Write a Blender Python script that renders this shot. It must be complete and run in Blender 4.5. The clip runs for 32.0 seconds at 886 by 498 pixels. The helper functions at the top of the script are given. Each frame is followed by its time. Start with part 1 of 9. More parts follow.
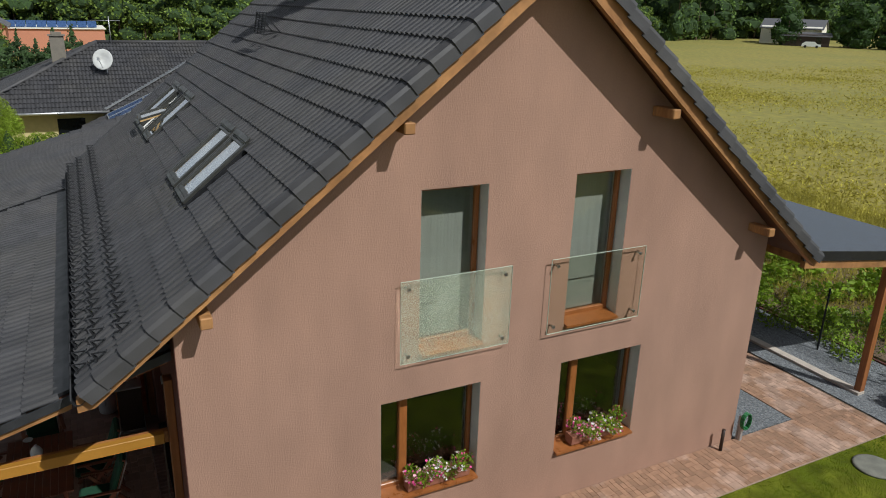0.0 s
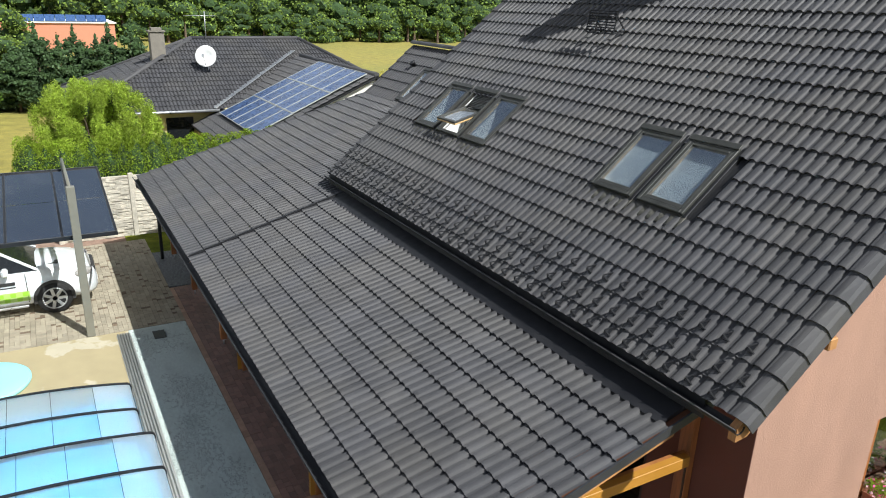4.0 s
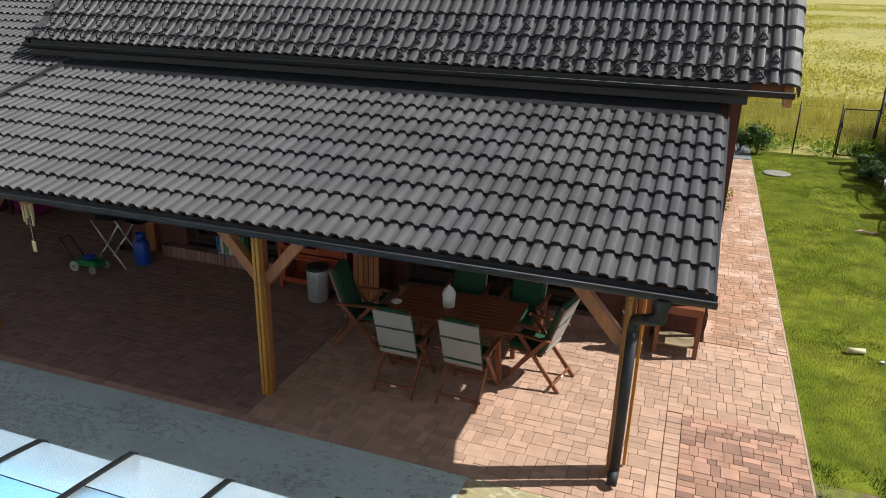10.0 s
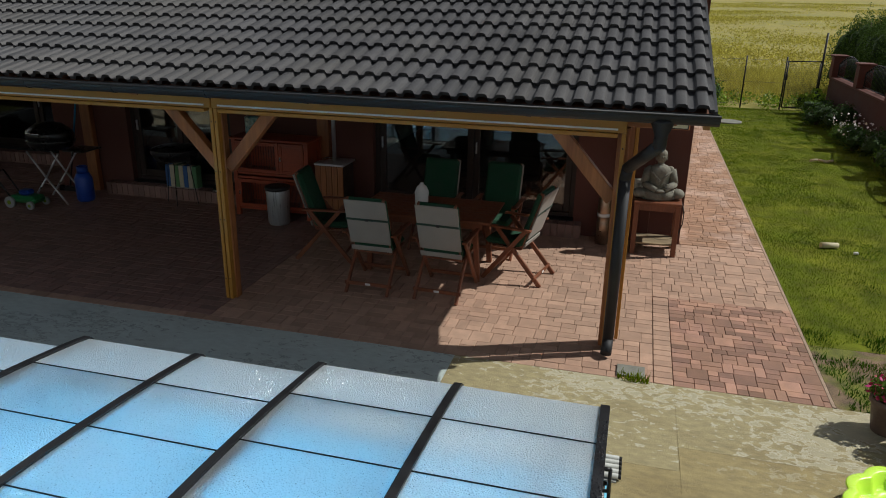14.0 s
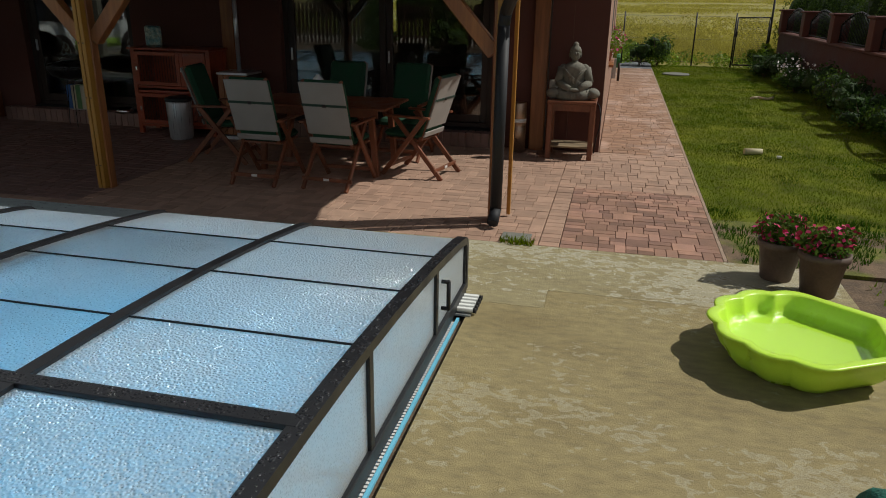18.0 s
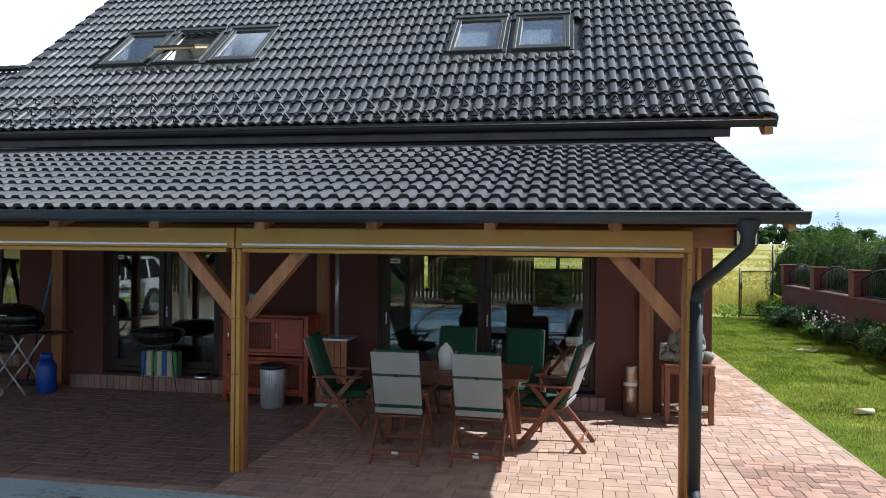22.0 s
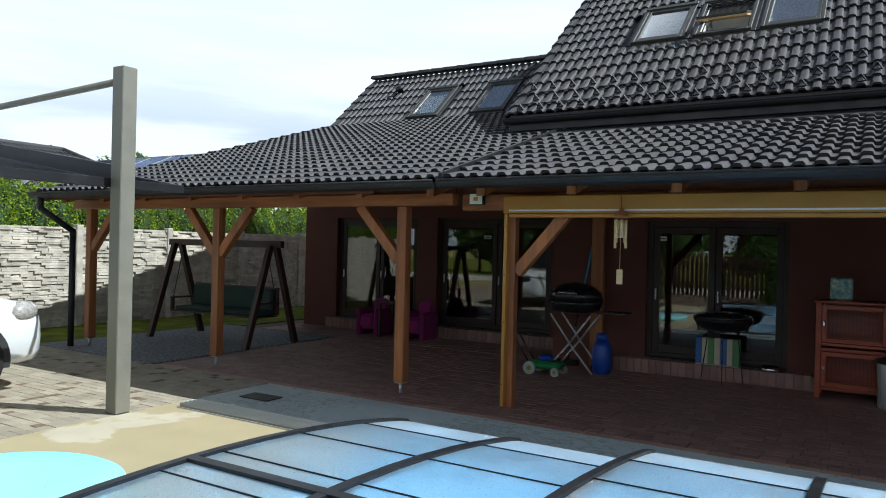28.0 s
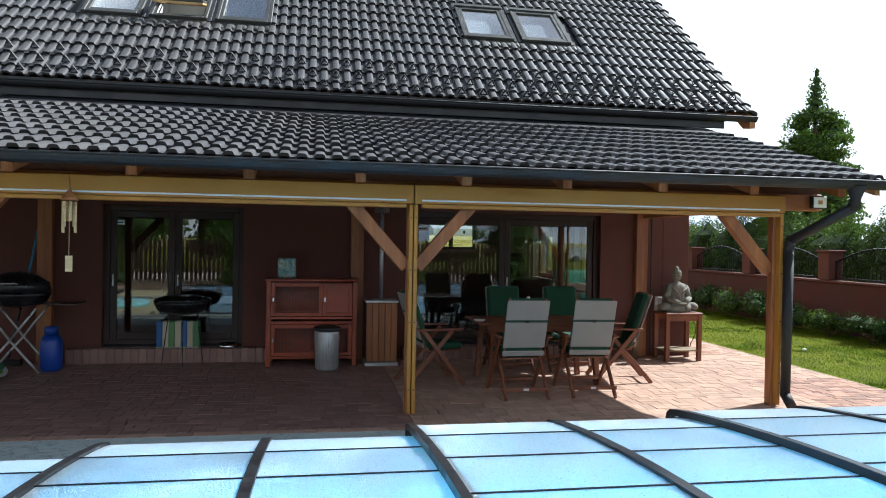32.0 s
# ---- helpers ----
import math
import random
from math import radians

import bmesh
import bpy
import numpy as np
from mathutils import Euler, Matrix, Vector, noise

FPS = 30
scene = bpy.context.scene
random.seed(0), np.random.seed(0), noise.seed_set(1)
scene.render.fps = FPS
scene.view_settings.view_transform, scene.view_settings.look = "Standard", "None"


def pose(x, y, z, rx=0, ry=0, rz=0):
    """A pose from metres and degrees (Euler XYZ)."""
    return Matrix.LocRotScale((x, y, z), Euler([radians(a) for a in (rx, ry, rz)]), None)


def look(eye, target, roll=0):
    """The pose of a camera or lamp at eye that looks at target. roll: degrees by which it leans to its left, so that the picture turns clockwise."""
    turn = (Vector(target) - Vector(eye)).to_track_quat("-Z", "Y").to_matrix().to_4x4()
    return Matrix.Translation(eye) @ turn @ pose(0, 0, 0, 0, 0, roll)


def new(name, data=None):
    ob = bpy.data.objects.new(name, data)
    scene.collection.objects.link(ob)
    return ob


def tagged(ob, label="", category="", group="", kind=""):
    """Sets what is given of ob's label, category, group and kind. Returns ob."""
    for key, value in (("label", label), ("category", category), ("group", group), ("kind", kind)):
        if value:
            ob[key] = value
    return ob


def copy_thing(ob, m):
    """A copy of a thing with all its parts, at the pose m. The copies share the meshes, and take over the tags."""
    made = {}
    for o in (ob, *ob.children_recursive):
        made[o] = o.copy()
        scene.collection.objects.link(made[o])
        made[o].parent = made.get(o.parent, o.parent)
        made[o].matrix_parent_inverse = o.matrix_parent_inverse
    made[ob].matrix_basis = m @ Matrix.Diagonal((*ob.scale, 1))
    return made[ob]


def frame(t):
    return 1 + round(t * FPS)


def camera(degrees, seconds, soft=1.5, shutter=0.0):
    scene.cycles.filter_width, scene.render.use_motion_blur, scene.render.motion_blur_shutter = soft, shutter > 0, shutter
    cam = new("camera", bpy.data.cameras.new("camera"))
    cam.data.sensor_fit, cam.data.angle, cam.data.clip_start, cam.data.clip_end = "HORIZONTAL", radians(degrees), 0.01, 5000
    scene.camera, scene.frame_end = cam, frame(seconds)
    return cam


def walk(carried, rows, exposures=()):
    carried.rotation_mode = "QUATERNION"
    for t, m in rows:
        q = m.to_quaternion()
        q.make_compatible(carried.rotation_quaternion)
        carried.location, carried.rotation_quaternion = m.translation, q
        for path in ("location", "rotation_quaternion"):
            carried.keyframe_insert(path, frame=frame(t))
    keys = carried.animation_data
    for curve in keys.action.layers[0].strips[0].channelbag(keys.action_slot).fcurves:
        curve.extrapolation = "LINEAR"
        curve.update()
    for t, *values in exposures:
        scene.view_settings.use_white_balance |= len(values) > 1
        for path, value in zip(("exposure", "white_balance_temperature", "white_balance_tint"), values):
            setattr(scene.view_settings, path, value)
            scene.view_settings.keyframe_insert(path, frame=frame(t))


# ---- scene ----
cam = camera(63.4, 32.0, soft=1.0)
PATH = [
    (0, (8.282, 2.738, 7.255), (6.599, 3.602, 6.606), 1.7),
    (0.5, (8.242, 2.619, 7.264), (6.558, 3.481, 6.615), 1.7),
    (1, (8.088, 2.298, 7.265), (6.406, 3.162, 6.612), 1.9),
    (1.5, (7.677, 1.568, 7.267), (5.994, 2.43, 6.614), 1.9),
    (2, (7.097, 0.641, 7.226), (5.416, 1.505, 6.573), 1.9),
    (2.5, (6.531, -0.295, 7.195), (4.853, 0.572, 6.538), 1.9),
    (3, (5.91, -1.207, 7.166), (4.231, -0.339, 6.512), 2.0),
    (3.5, (5.343, -2.072, 7.162), (3.677, -1.183, 6.504), 1.9),
    (5.5, (3.247, -4.456, 7.002), (1.737, -3.326, 6.338), 1.9),
    (6, (2.731, -4.799, 6.942), (1.255, -3.624, 6.278), 1.9),
    (6.5, (2.228, -5.108, 6.833), (0.762, -3.918, 6.172), 1.8),
    (7, (1.762, -5.347, 6.52), (0.295, -4.16, 5.856), 1.7),
    (7.5, (1.386, -5.512, 6.225), (-0.083, -4.331, 5.558), 1.6),
    (8, (1.065, -5.647, 5.881), (-0.406, -4.47, 5.209), 1.3),
    (8.5, (0.836, -5.722, 5.491), (-0.54, -4.438, 4.813), 1.2),
    (9, (0.687, -5.839, 5.115), (-0.424, -4.322, 4.433), 1.3),
    (9.5, (0.569, -5.972, 4.796), (-0.273, -4.295, 4.103), 1.0),
    (10, (0.339, -6.057, 4.507), (-0.283, -4.289, 3.809), 1.4),
    (10.5, (0.257, -6.121, 4.045), (-0.197, -4.301, 3.351), 1.4),
    (11, (0.186, -6.161, 3.534), (-0.129, -4.312, 2.84), 1.4),
    (11.5, (0.134, -6.182, 3.311), (-0.176, -4.33, 2.621), 1.3),
    (12, (0.081, -6.196, 3.292), (-0.224, -4.342, 2.608), 1.2),
    (12.5, (0.067, -6.213, 3.258), (-0.316, -4.372, 2.577), 1.1),
    (13, (0.114, -6.211, 3.242), (-0.379, -4.395, 2.564), 1.0),
    (13.5, (0.144, -6.199, 3.231), (-0.345, -4.382, 2.553), 1.0),
    (15.5, (-0.404, -6.275, 2.363), (-0.863, -4.445, 1.702), 0.8),
    (16, (-0.481, -6.248, 2.101), (-0.931, -4.417, 1.434), 1.0),
    (16.5, (-0.501, -6.23, 1.9), (-0.945, -4.398, 1.23), 1.0),
    (17, (-0.294, -6.168, 1.888), (-0.734, -4.335, 1.219), 1.0),
    (17.5, (0.209, -6.082, 1.883), (-0.229, -4.248, 1.216), 0.8),
    (18, (0.944, -5.938, 1.866), (0.516, -4.102, 1.199), 0.9),
    (18.5, (1.387, -5.883, 1.886), (0.97, -4.046, 1.213), 1.3),
    (18.8, (1.435, -5.829, 1.942), (1.017, -3.959, 1.37), 1.2),
    (19, (1.415, -5.778, 1.981), (1.017, -3.847, 1.641), 1.4),
    (19.5, (1.463, -5.88, 2.011), (1.077, -3.917, 1.999), 0.7),
    (20, (1.426, -5.868, 2.049), (1.044, -3.905, 2.037), 0.6),
    (20.5, (1.161, -5.873, 2.08), (0.785, -3.909, 2.065), 0.6),
    (21, (0.619, -5.897, 2.086), (0.249, -3.931, 2.07), 0.6),
    (21.5, (-0.104, -5.968, 2.09), (-0.467, -4.001, 2.075), 0.6),
    (22, (-0.948, -6.029, 2.069), (-1.298, -4.06, 2.061), 0.6),
    (22.5, (-1.777, -6.151, 2.089), (-2.124, -4.181, 2.078), 0.6),
    (23, (-2.516, -6.324, 2.065), (-2.856, -4.353, 2.061), 0.8),
    (23.5, (-3.301, -6.534, 2.064), (-3.633, -4.562, 2.058), 0.9),
    (24, (-4.187, -6.762, 2.068), (-4.517, -4.79, 2.061), 0.9),
    (24.5, (-4.599, -6.829, 2.013), (-4.923, -4.855, 2.013), 1.0),
    (25, (-4.727, -6.86, 1.75), (-5.046, -4.886, 1.744), 1.0),
    (25.5, (-4.755, -6.812, 1.698), (-5.07, -4.837, 1.688), 1.0),
    (26, (-4.863, -6.806, 1.73), (-5.369, -4.871, 1.72), 0.6),
    (26.5, (-4.851, -6.75, 1.689), (-5.611, -4.9, 1.684), 0.9),
    (28.5, (-4.889, -6.795, 1.671), (-5.924, -5.083, 1.662), 1.4),
    (29, (-4.893, -6.817, 1.647), (-5.8, -5.034, 1.641), 1.5),
    (29.5, (-4.87, -6.831, 1.642), (-5.62, -4.977, 1.636), 1.5),
    (30, (-4.855, -6.82, 1.659), (-5.397, -4.895, 1.649), 1.4),
    (30.5, (-4.828, -6.849, 1.673), (-5.142, -4.874, 1.659), 1.5),
    (31, (-4.812, -6.858, 1.661), (-4.901, -4.86, 1.65), 1.6),
    (31.5, (-4.814, -6.858, 1.661), (-4.674, -4.863, 1.65), 1.6),
    (32, (-4.802, -6.824, 1.686), (-4.457, -4.854, 1.663), 1.0),
]
walk(cam, [(t, look(eye, target, roll)) for t, eye, target, roll in PATH], exposures=[(0.0, -0.49, 6100, 7), (2.0, -0.09, 6050, 7), (3.0, 0.3, 6100, 7), (6.0, 0.48, 6100, 7), (8.0, 0.2, 6100, 7), (9.0, 0.25, 6100, 7), (10.0, 0.45, 6300, 7), (11.0, 0.2, 6300, 7), (12.0, -0.3, 6300, 7), (13.0, -0.38, 6300, 7), (16.0, -0.65, 6300, 7), (18.0, -0.72, 6450, 7), (19.0, -1.0, 6300, 7), (19.5, -0.75, 6300, 7), (20.0, -0.37, 6000, 6), (21.5, 0.35, 5550, 5), (22.0, 0.76, 5450, 5), (23.0, 1.6, 5450, 5), (24.0, 1.72, 5400, 5), (24.5, 1.65, 5500, 5), (26.0, 1.03, 5650, 5), (28.5, 0.2, 5750, 5), (29.0, 0.18, 5800, 5), (30.0, 0.72, 5750, 4), (31.0, 0.98, 5700, 5), (32.0, 0.86, 5700, 5)])

# ---- sky, sun ----
CLOUD = 21.0
SUN = Vector((0.616, 0.258, 0.744)).normalized()
world = bpy.data.worlds.new("world")
scene.world = world
world.use_nodes = True
wn, wl = world.node_tree.nodes, world.node_tree.links
bg = wn["Background"]
sky = wn.new("ShaderNodeTexSky")
sky.sky_type = "NISHITA"
sky.sun_disc = False
sky.sun_elevation = math.asin(SUN.z)
sky.sun_rotation = math.atan2(SUN.x, SUN.y)
sky.air_density, sky.dust_density = 1.0, 2.0
# broken clouds: thin overhead, closing up towards the horizon, white with slate-blue undersides
wc = wn.new("ShaderNodeTexCoord")
wse = wn.new("ShaderNodeSeparateXYZ")
wl.new(wc.outputs["Generated"], wse.inputs[0])


def sky_noise(scale, detail, stretch):
    mp, no = wn.new("ShaderNodeMapping"), wn.new("ShaderNodeTexNoise")
    mp.inputs["Scale"].default_value = (1.0, 1.0, stretch)
    no.inputs["Scale"].default_value, no.inputs["Detail"].default_value = scale, detail
    wl.new(wc.outputs["Generated"], mp.inputs["Vector"])
    wl.new(mp.outputs["Vector"], no.inputs["Vector"])
    return no.outputs["Fac"]


def sky_ramp(value, lo, hi, a, b):
    r = wn.new("ShaderNodeMapRange")
    r.interpolation_type = "SMOOTHSTEP"
    for key, v in (("From Min", lo), ("From Max", hi), ("To Min", a), ("To Max", b)):
        r.inputs[key].default_value = v
    wl.new(value, r.inputs["Value"])
    return r.outputs["Result"]


def sky_math(op, a, b):
    m = wn.new("ShaderNodeMath")
    m.operation = op
    for k, v in enumerate((a, b)):
        if isinstance(v, float):
            m.inputs[k].default_value = v
        else:
            wl.new(v, m.inputs[k])
    return m.outputs[0]


def sky_mix(fac, a, b):
    m = wn.new("ShaderNodeMix")
    m.data_type = "RGBA"
    wl.new(fac, m.inputs["Factor"])
    for key, v in (("A", a), ("B", b)):
        if isinstance(v, tuple):
            m.inputs[key].default_value = (*v, 1)
        else:
            wl.new(v, m.inputs[key])
    return m.outputs["Result"]


cover = sky_math("ADD", sky_noise(1.7, 7.0, 3.0), sky_ramp(wse.outputs["Z"], 0.08, 0.75, 0.27, -0.13))
cover = sky_math("ADD", cover, sky_ramp(wse.outputs["Y"], 0.05, 0.6, 0.0, 0.16))
cover = sky_ramp(cover, 0.46, 0.70, 0.06, 0.96)
under = sky_ramp(sky_noise(2.3, 5.0, 7.0), 0.42, 0.62, 0.0, 1.0)
low = sky_ramp(wse.outputs["Z"], 0.02, 0.26, 0.85, 0.15)
cloud = sky_mix(sky_math("MULTIPLY", under, low), (CLOUD, CLOUD * 1.01, CLOUD * 1.02), (CLOUD * 0.36, CLOUD * 0.46, CLOUD * 0.63))
wl.new(sky_mix(cover, sky.outputs["Color"], cloud), bg.inputs["Color"])
bg.inputs["Strength"].default_value = 0.044
sun = new("sun", bpy.data.lights.new("sun", "SUN"))
sun.data.energy, sun.data.angle, sun.data.color = 5.0, radians(0.55), (1.0, 0.965, 0.90)
sun.matrix_world = look(SUN * 60, (0, 0, 0))

# ---- materials ----
def material(name, color, rough=0.7, metal=0.0, vary=0.18, scale=6.0, fine=60.0, bump=0.15, stretch=(1, 1, 1),
             rand=0.0, island=0.0, second=None, patch=1.2, coat=0.0, spec=0.5, crisp=(0.42, 0.62)):
    m = bpy.data.materials.new(name)
    m.use_nodes = True
    n, l = m.node_tree.nodes, m.node_tree.links
    p = n["Principled BSDF"]
    geo = n.new("ShaderNodeNewGeometry")
    mp = n.new("ShaderNodeMapping")
    mp.inputs["Scale"].default_value = stretch
    l.new(geo.outputs["Position"], mp.inputs["Vector"])

    def noise_at(s, detail=4.0):
        t = n.new("ShaderNodeTexNoise")
        t.inputs["Scale"].default_value, t.inputs["Detail"].default_value = s, detail
        l.new(mp.outputs["Vector"], t.inputs["Vector"])
        return t.outputs["Fac"]

    def mult(a, lo, hi, amount):
        r = n.new("ShaderNodeMapRange")
        r.inputs["From Min"].default_value, r.inputs["From Max"].default_value = lo, hi
        r.inputs["To Min"].default_value, r.inputs["To Max"].default_value = 1 - amount, 1 + amount
        l.new(a, r.inputs["Value"])
        return r.outputs["Result"]

    def scaled(col, fac):
        v = n.new("ShaderNodeVectorMath")
        v.operation = "SCALE"
        l.new(col, v.inputs[0])
        l.new(fac, v.inputs["Scale"])
        return v.outputs["Vector"]

    rgb = n.new("ShaderNodeRGB")
    rgb.outputs[0].default_value = (*color, 1)
    col = rgb.outputs[0]
    coarse, grain = noise_at(scale), noise_at(fine, 2.0)
    if second:
        mx = n.new("ShaderNodeMix")
        mx.data_type = "RGBA"
        ramp = n.new("ShaderNodeMapRange")
        ramp.inputs["From Min"].default_value, ramp.inputs["From Max"].default_value = crisp
        l.new(noise_at(patch, 6.0), ramp.inputs["Value"])
        l.new(ramp.outputs["Result"], mx.inputs["Factor"])
        l.new(col, mx.inputs["A"])
        mx.inputs["B"].default_value = (*second, 1)
        col = mx.outputs["Result"]
    col = scaled(col, mult(coarse, 0.3, 0.7, vary))
    col = scaled(col, mult(grain, 0.3, 0.7, vary * 0.6))
    if rand:
        oi = n.new("ShaderNodeObjectInfo")
        col = scaled(col, mult(oi.outputs["Random"], 0, 1, rand))
    if island:
        col = scaled(col, mult(geo.outputs["Random Per Island"], 0, 1, island))
    l.new(col, p.inputs["Base Color"])
    rr = n.new("ShaderNodeMapRange")
    rr.inputs["From Min"].default_value, rr.inputs["From Max"].default_value = 0.3, 0.7
    rr.inputs["To Min"].default_value, rr.inputs["To Max"].default_value = max(0.02, rough - 0.1), min(1, rough + 0.1)
    l.new(coarse, rr.inputs["Value"])
    l.new(rr.outputs["Result"], p.inputs["Roughness"])
    p.inputs["Metallic"].default_value = metal
    p.inputs["Specular IOR Level"].default_value = spec
    p.inputs["Coat Weight"].default_value = coat
    if bump:
        b = n.new("ShaderNodeBump")
        b.inputs["Strength"].default_value, b.inputs["Distance"].default_value = bump, 0.01
        l.new(grain, b.inputs["Height"])
        l.new(b.outputs["Normal"], p.inputs["Normal"])
    return m


def leaf_material(name, color, vary=0.35, spec=0.25):
    m = material(name, color, rough=0.55, vary=0.3, scale=0.9, fine=9, bump=0, island=vary, spec=spec)
    n, l = m.node_tree.nodes, m.node_tree.links
    p, out = n["Principled BSDF"], n["Material Output"]
    tr = n.new("ShaderNodeBsdfTranslucent")
    mix = n.new("ShaderNodeMixShader")
    mix.inputs["Fac"].default_value = 0.3
    l.new(p.inputs["Base Color"].links[0].from_socket, tr.inputs["Color"])
    l.new(p.outputs[0], mix.inputs[1])
    l.new(tr.outputs[0], mix.inputs[2])
    l.new(mix.outputs[0], out.inputs["Surface"])
    return m


def grazing(n, l):
    """Gloss that grows towards grazing angles, alike on both sides of a pane."""
    lw, pw = n.new("ShaderNodeLayerWeight"), n.new("ShaderNodeMath")
    lw.inputs["Blend"].default_value = 0.5
    pw.operation = "POWER"
    pw.inputs[1].default_value = 4.0
    l.new(lw.outputs["Facing"], pw.inputs[0])
    return pw.outputs[0]


def glass_material(name, tint=(0.9, 0.93, 0.92), base=0.06, gain=1.0, rough=0.0, drops=0.0):
    m = bpy.data.materials.new(name)
    m.use_nodes = True
    n, l = m.node_tree.nodes, m.node_tree.links
    n.remove(n["Principled BSDF"])
    tr, gl, mix = n.new("ShaderNodeBsdfTransparent"), n.new("ShaderNodeBsdfGlossy"), n.new("ShaderNodeMixShader")
    tr.inputs["Color"].default_value = (*tint, 1)
    gl.inputs["Roughness"].default_value = rough
    mr = n.new("ShaderNodeMapRange")
    mr.inputs["To Min"].default_value, mr.inputs["To Max"].default_value = base, min(1.0, base + gain)
    l.new(grazing(n, l), mr.inputs["Value"])
    l.new(mr.outputs["Result"], mix.inputs["Fac"])
    l.new(tr.outputs[0], mix.inputs[1])
    l.new(gl.outputs[0], mix.inputs[2])
    l.new(mix.outputs[0], n["Material Output"].inputs["Surface"])
    if drops:
        geo, v, b = n.new("ShaderNodeNewGeometry"), n.new("ShaderNodeTexVoronoi"), n.new("ShaderNodeBump")
        v.inputs["Scale"].default_value = 70
        b.inputs["Strength"].default_value, b.inputs["Distance"].default_value = drops, 0.01
        l.new(geo.outputs["Position"], v.inputs["Vector"])
        l.new(v.outputs["Distance"], b.inputs["Height"])
        l.new(b.outputs["Normal"], gl.inputs["Normal"])
    return m


def panel_material(name, tint, haze, blur=0.0, white=0.25, mist=(0.80, 0.85, 0.88), grain=78, glint=0.32, relief=0.014):
    m = bpy.data.materials.new(name)
    m.use_nodes = True
    n, l = m.node_tree.nodes, m.node_tree.links
    n.remove(n["Principled BSDF"])
    tr, df, gl = n.new("ShaderNodeBsdfRefraction"), n.new("ShaderNodeBsdfTranslucent"), n.new("ShaderNodeBsdfGlossy")
    tr.inputs["IOR"].default_value, tr.inputs["Roughness"].default_value = 1.10, blur
    d2 = n.new("ShaderNodeBsdfDiffuse")
    tr.inputs["Color"].default_value = (*tint, 1)
    df.inputs["Color"].default_value = (*mist, 1)
    d2.inputs["Color"].default_value = (*mist, 1)
    gl.inputs["Roughness"].default_value = 0.09
    geo, v, b, no = n.new("ShaderNodeNewGeometry"), n.new("ShaderNodeTexVoronoi"), n.new("ShaderNodeBump"), n.new("ShaderNodeTexNoise")
    v.inputs["Scale"].default_value = grain
    no.inputs["Scale"].default_value = 2.2
    no.inputs["Detail"].default_value = 6
    b.inputs["Strength"].default_value, b.inputs["Distance"].default_value = 1.0, relief
    l.new(geo.outputs["Position"], v.inputs["Vector"])
    l.new(geo.outputs["Position"], no.inputs["Vector"])
    l.new(v.outputs["Distance"], b.inputs["Height"])
    for s in (df, d2, gl):
        l.new(b.outputs["Normal"], s.inputs["Normal"])
    a1, a2, a3 = n.new("ShaderNodeMixShader"), n.new("ShaderNodeMixShader"), n.new("ShaderNodeMixShader")
    a1.inputs["Fac"].default_value = white
    l.new(df.outputs[0], a1.inputs[1])
    l.new(d2.outputs[0], a1.inputs[2])
    mr = n.new("ShaderNodeMapRange")
    mr.inputs["From Min"].default_value, mr.inputs["From Max"].default_value = 0.3, 0.7
    mr.inputs["To Min"].default_value, mr.inputs["To Max"].default_value = max(0.0, haze - 0.18), haze + 0.22
    dr = n.new("ShaderNodeMath")
    dr.operation = "MULTIPLY_ADD"
    dr.inputs[1].default_value = -1.25
    l.new(v.outputs["Distance"], dr.inputs[0])
    ad = n.new("ShaderNodeMath")
    ad.inputs[1].default_value = 0.46
    l.new(no.outputs["Fac"], ad.inputs[0])
    l.new(ad.outputs[0], dr.inputs[2])
    l.new(dr.outputs[0], mr.inputs["Value"])
    # single drops as pale specks, their sparkle put into the colour
    hs, gt, lt, mu, mx = (n.new("ShaderNodeSeparateColor"), n.new("ShaderNodeMath"), n.new("ShaderNodeMath"), n.new("ShaderNodeMath"), n.new("ShaderNodeMath"))
    gt.operation, lt.operation, mu.operation, mx.operation = "GREATER_THAN", "LESS_THAN", "MULTIPLY", "MULTIPLY_ADD"
    gt.inputs[1].default_value, lt.inputs[1].default_value, mx.inputs[1].default_value = 0.36, 0.30, 0.9
    mx.use_clamp = True
    l.new(v.outputs["Color"], hs.inputs[0])
    l.new(hs.outputs[0], gt.inputs[0])
    l.new(v.outputs["Distance"], lt.inputs[0])
    l.new(gt.outputs[0], mu.inputs[0])
    l.new(lt.outputs[0], mu.inputs[1])
    l.new(mu.outputs[0], mx.inputs[0])
    l.new(mr.outputs["Result"], mx.inputs[2])
    # coarser standing drops: pale specks painted for sun glints, with some real gloss
    v2, h2, g2, l2, m2, x2 = (n.new("ShaderNodeTexVoronoi"), n.new("ShaderNodeSeparateColor"), n.new("ShaderNodeMath"), n.new("ShaderNodeMath"), n.new("ShaderNodeMath"), n.new("ShaderNodeMath"))
    v2.inputs["Scale"].default_value = 34
    g2.operation, l2.operation, m2.operation, x2.operation = "GREATER_THAN", "LESS_THAN", "MULTIPLY", "MULTIPLY_ADD"
    g2.inputs[1].default_value, l2.inputs[1].default_value, x2.inputs[1].default_value = 0.5, 0.15, 0.9
    x2.use_clamp = True
    l.new(geo.outputs["Position"], v2.inputs["Vector"])
    l.new(v2.outputs["Color"], h2.inputs[0])
    l.new(h2.outputs[1], g2.inputs[0])
    l.new(v2.outputs["Distance"], l2.inputs[0])
    l.new(g2.outputs[0], m2.inputs[0])
    l.new(l2.outputs[0], m2.inputs[1])
    l.new(m2.outputs[0], x2.inputs[0])
    l.new(mx.outputs[0], x2.inputs[2])
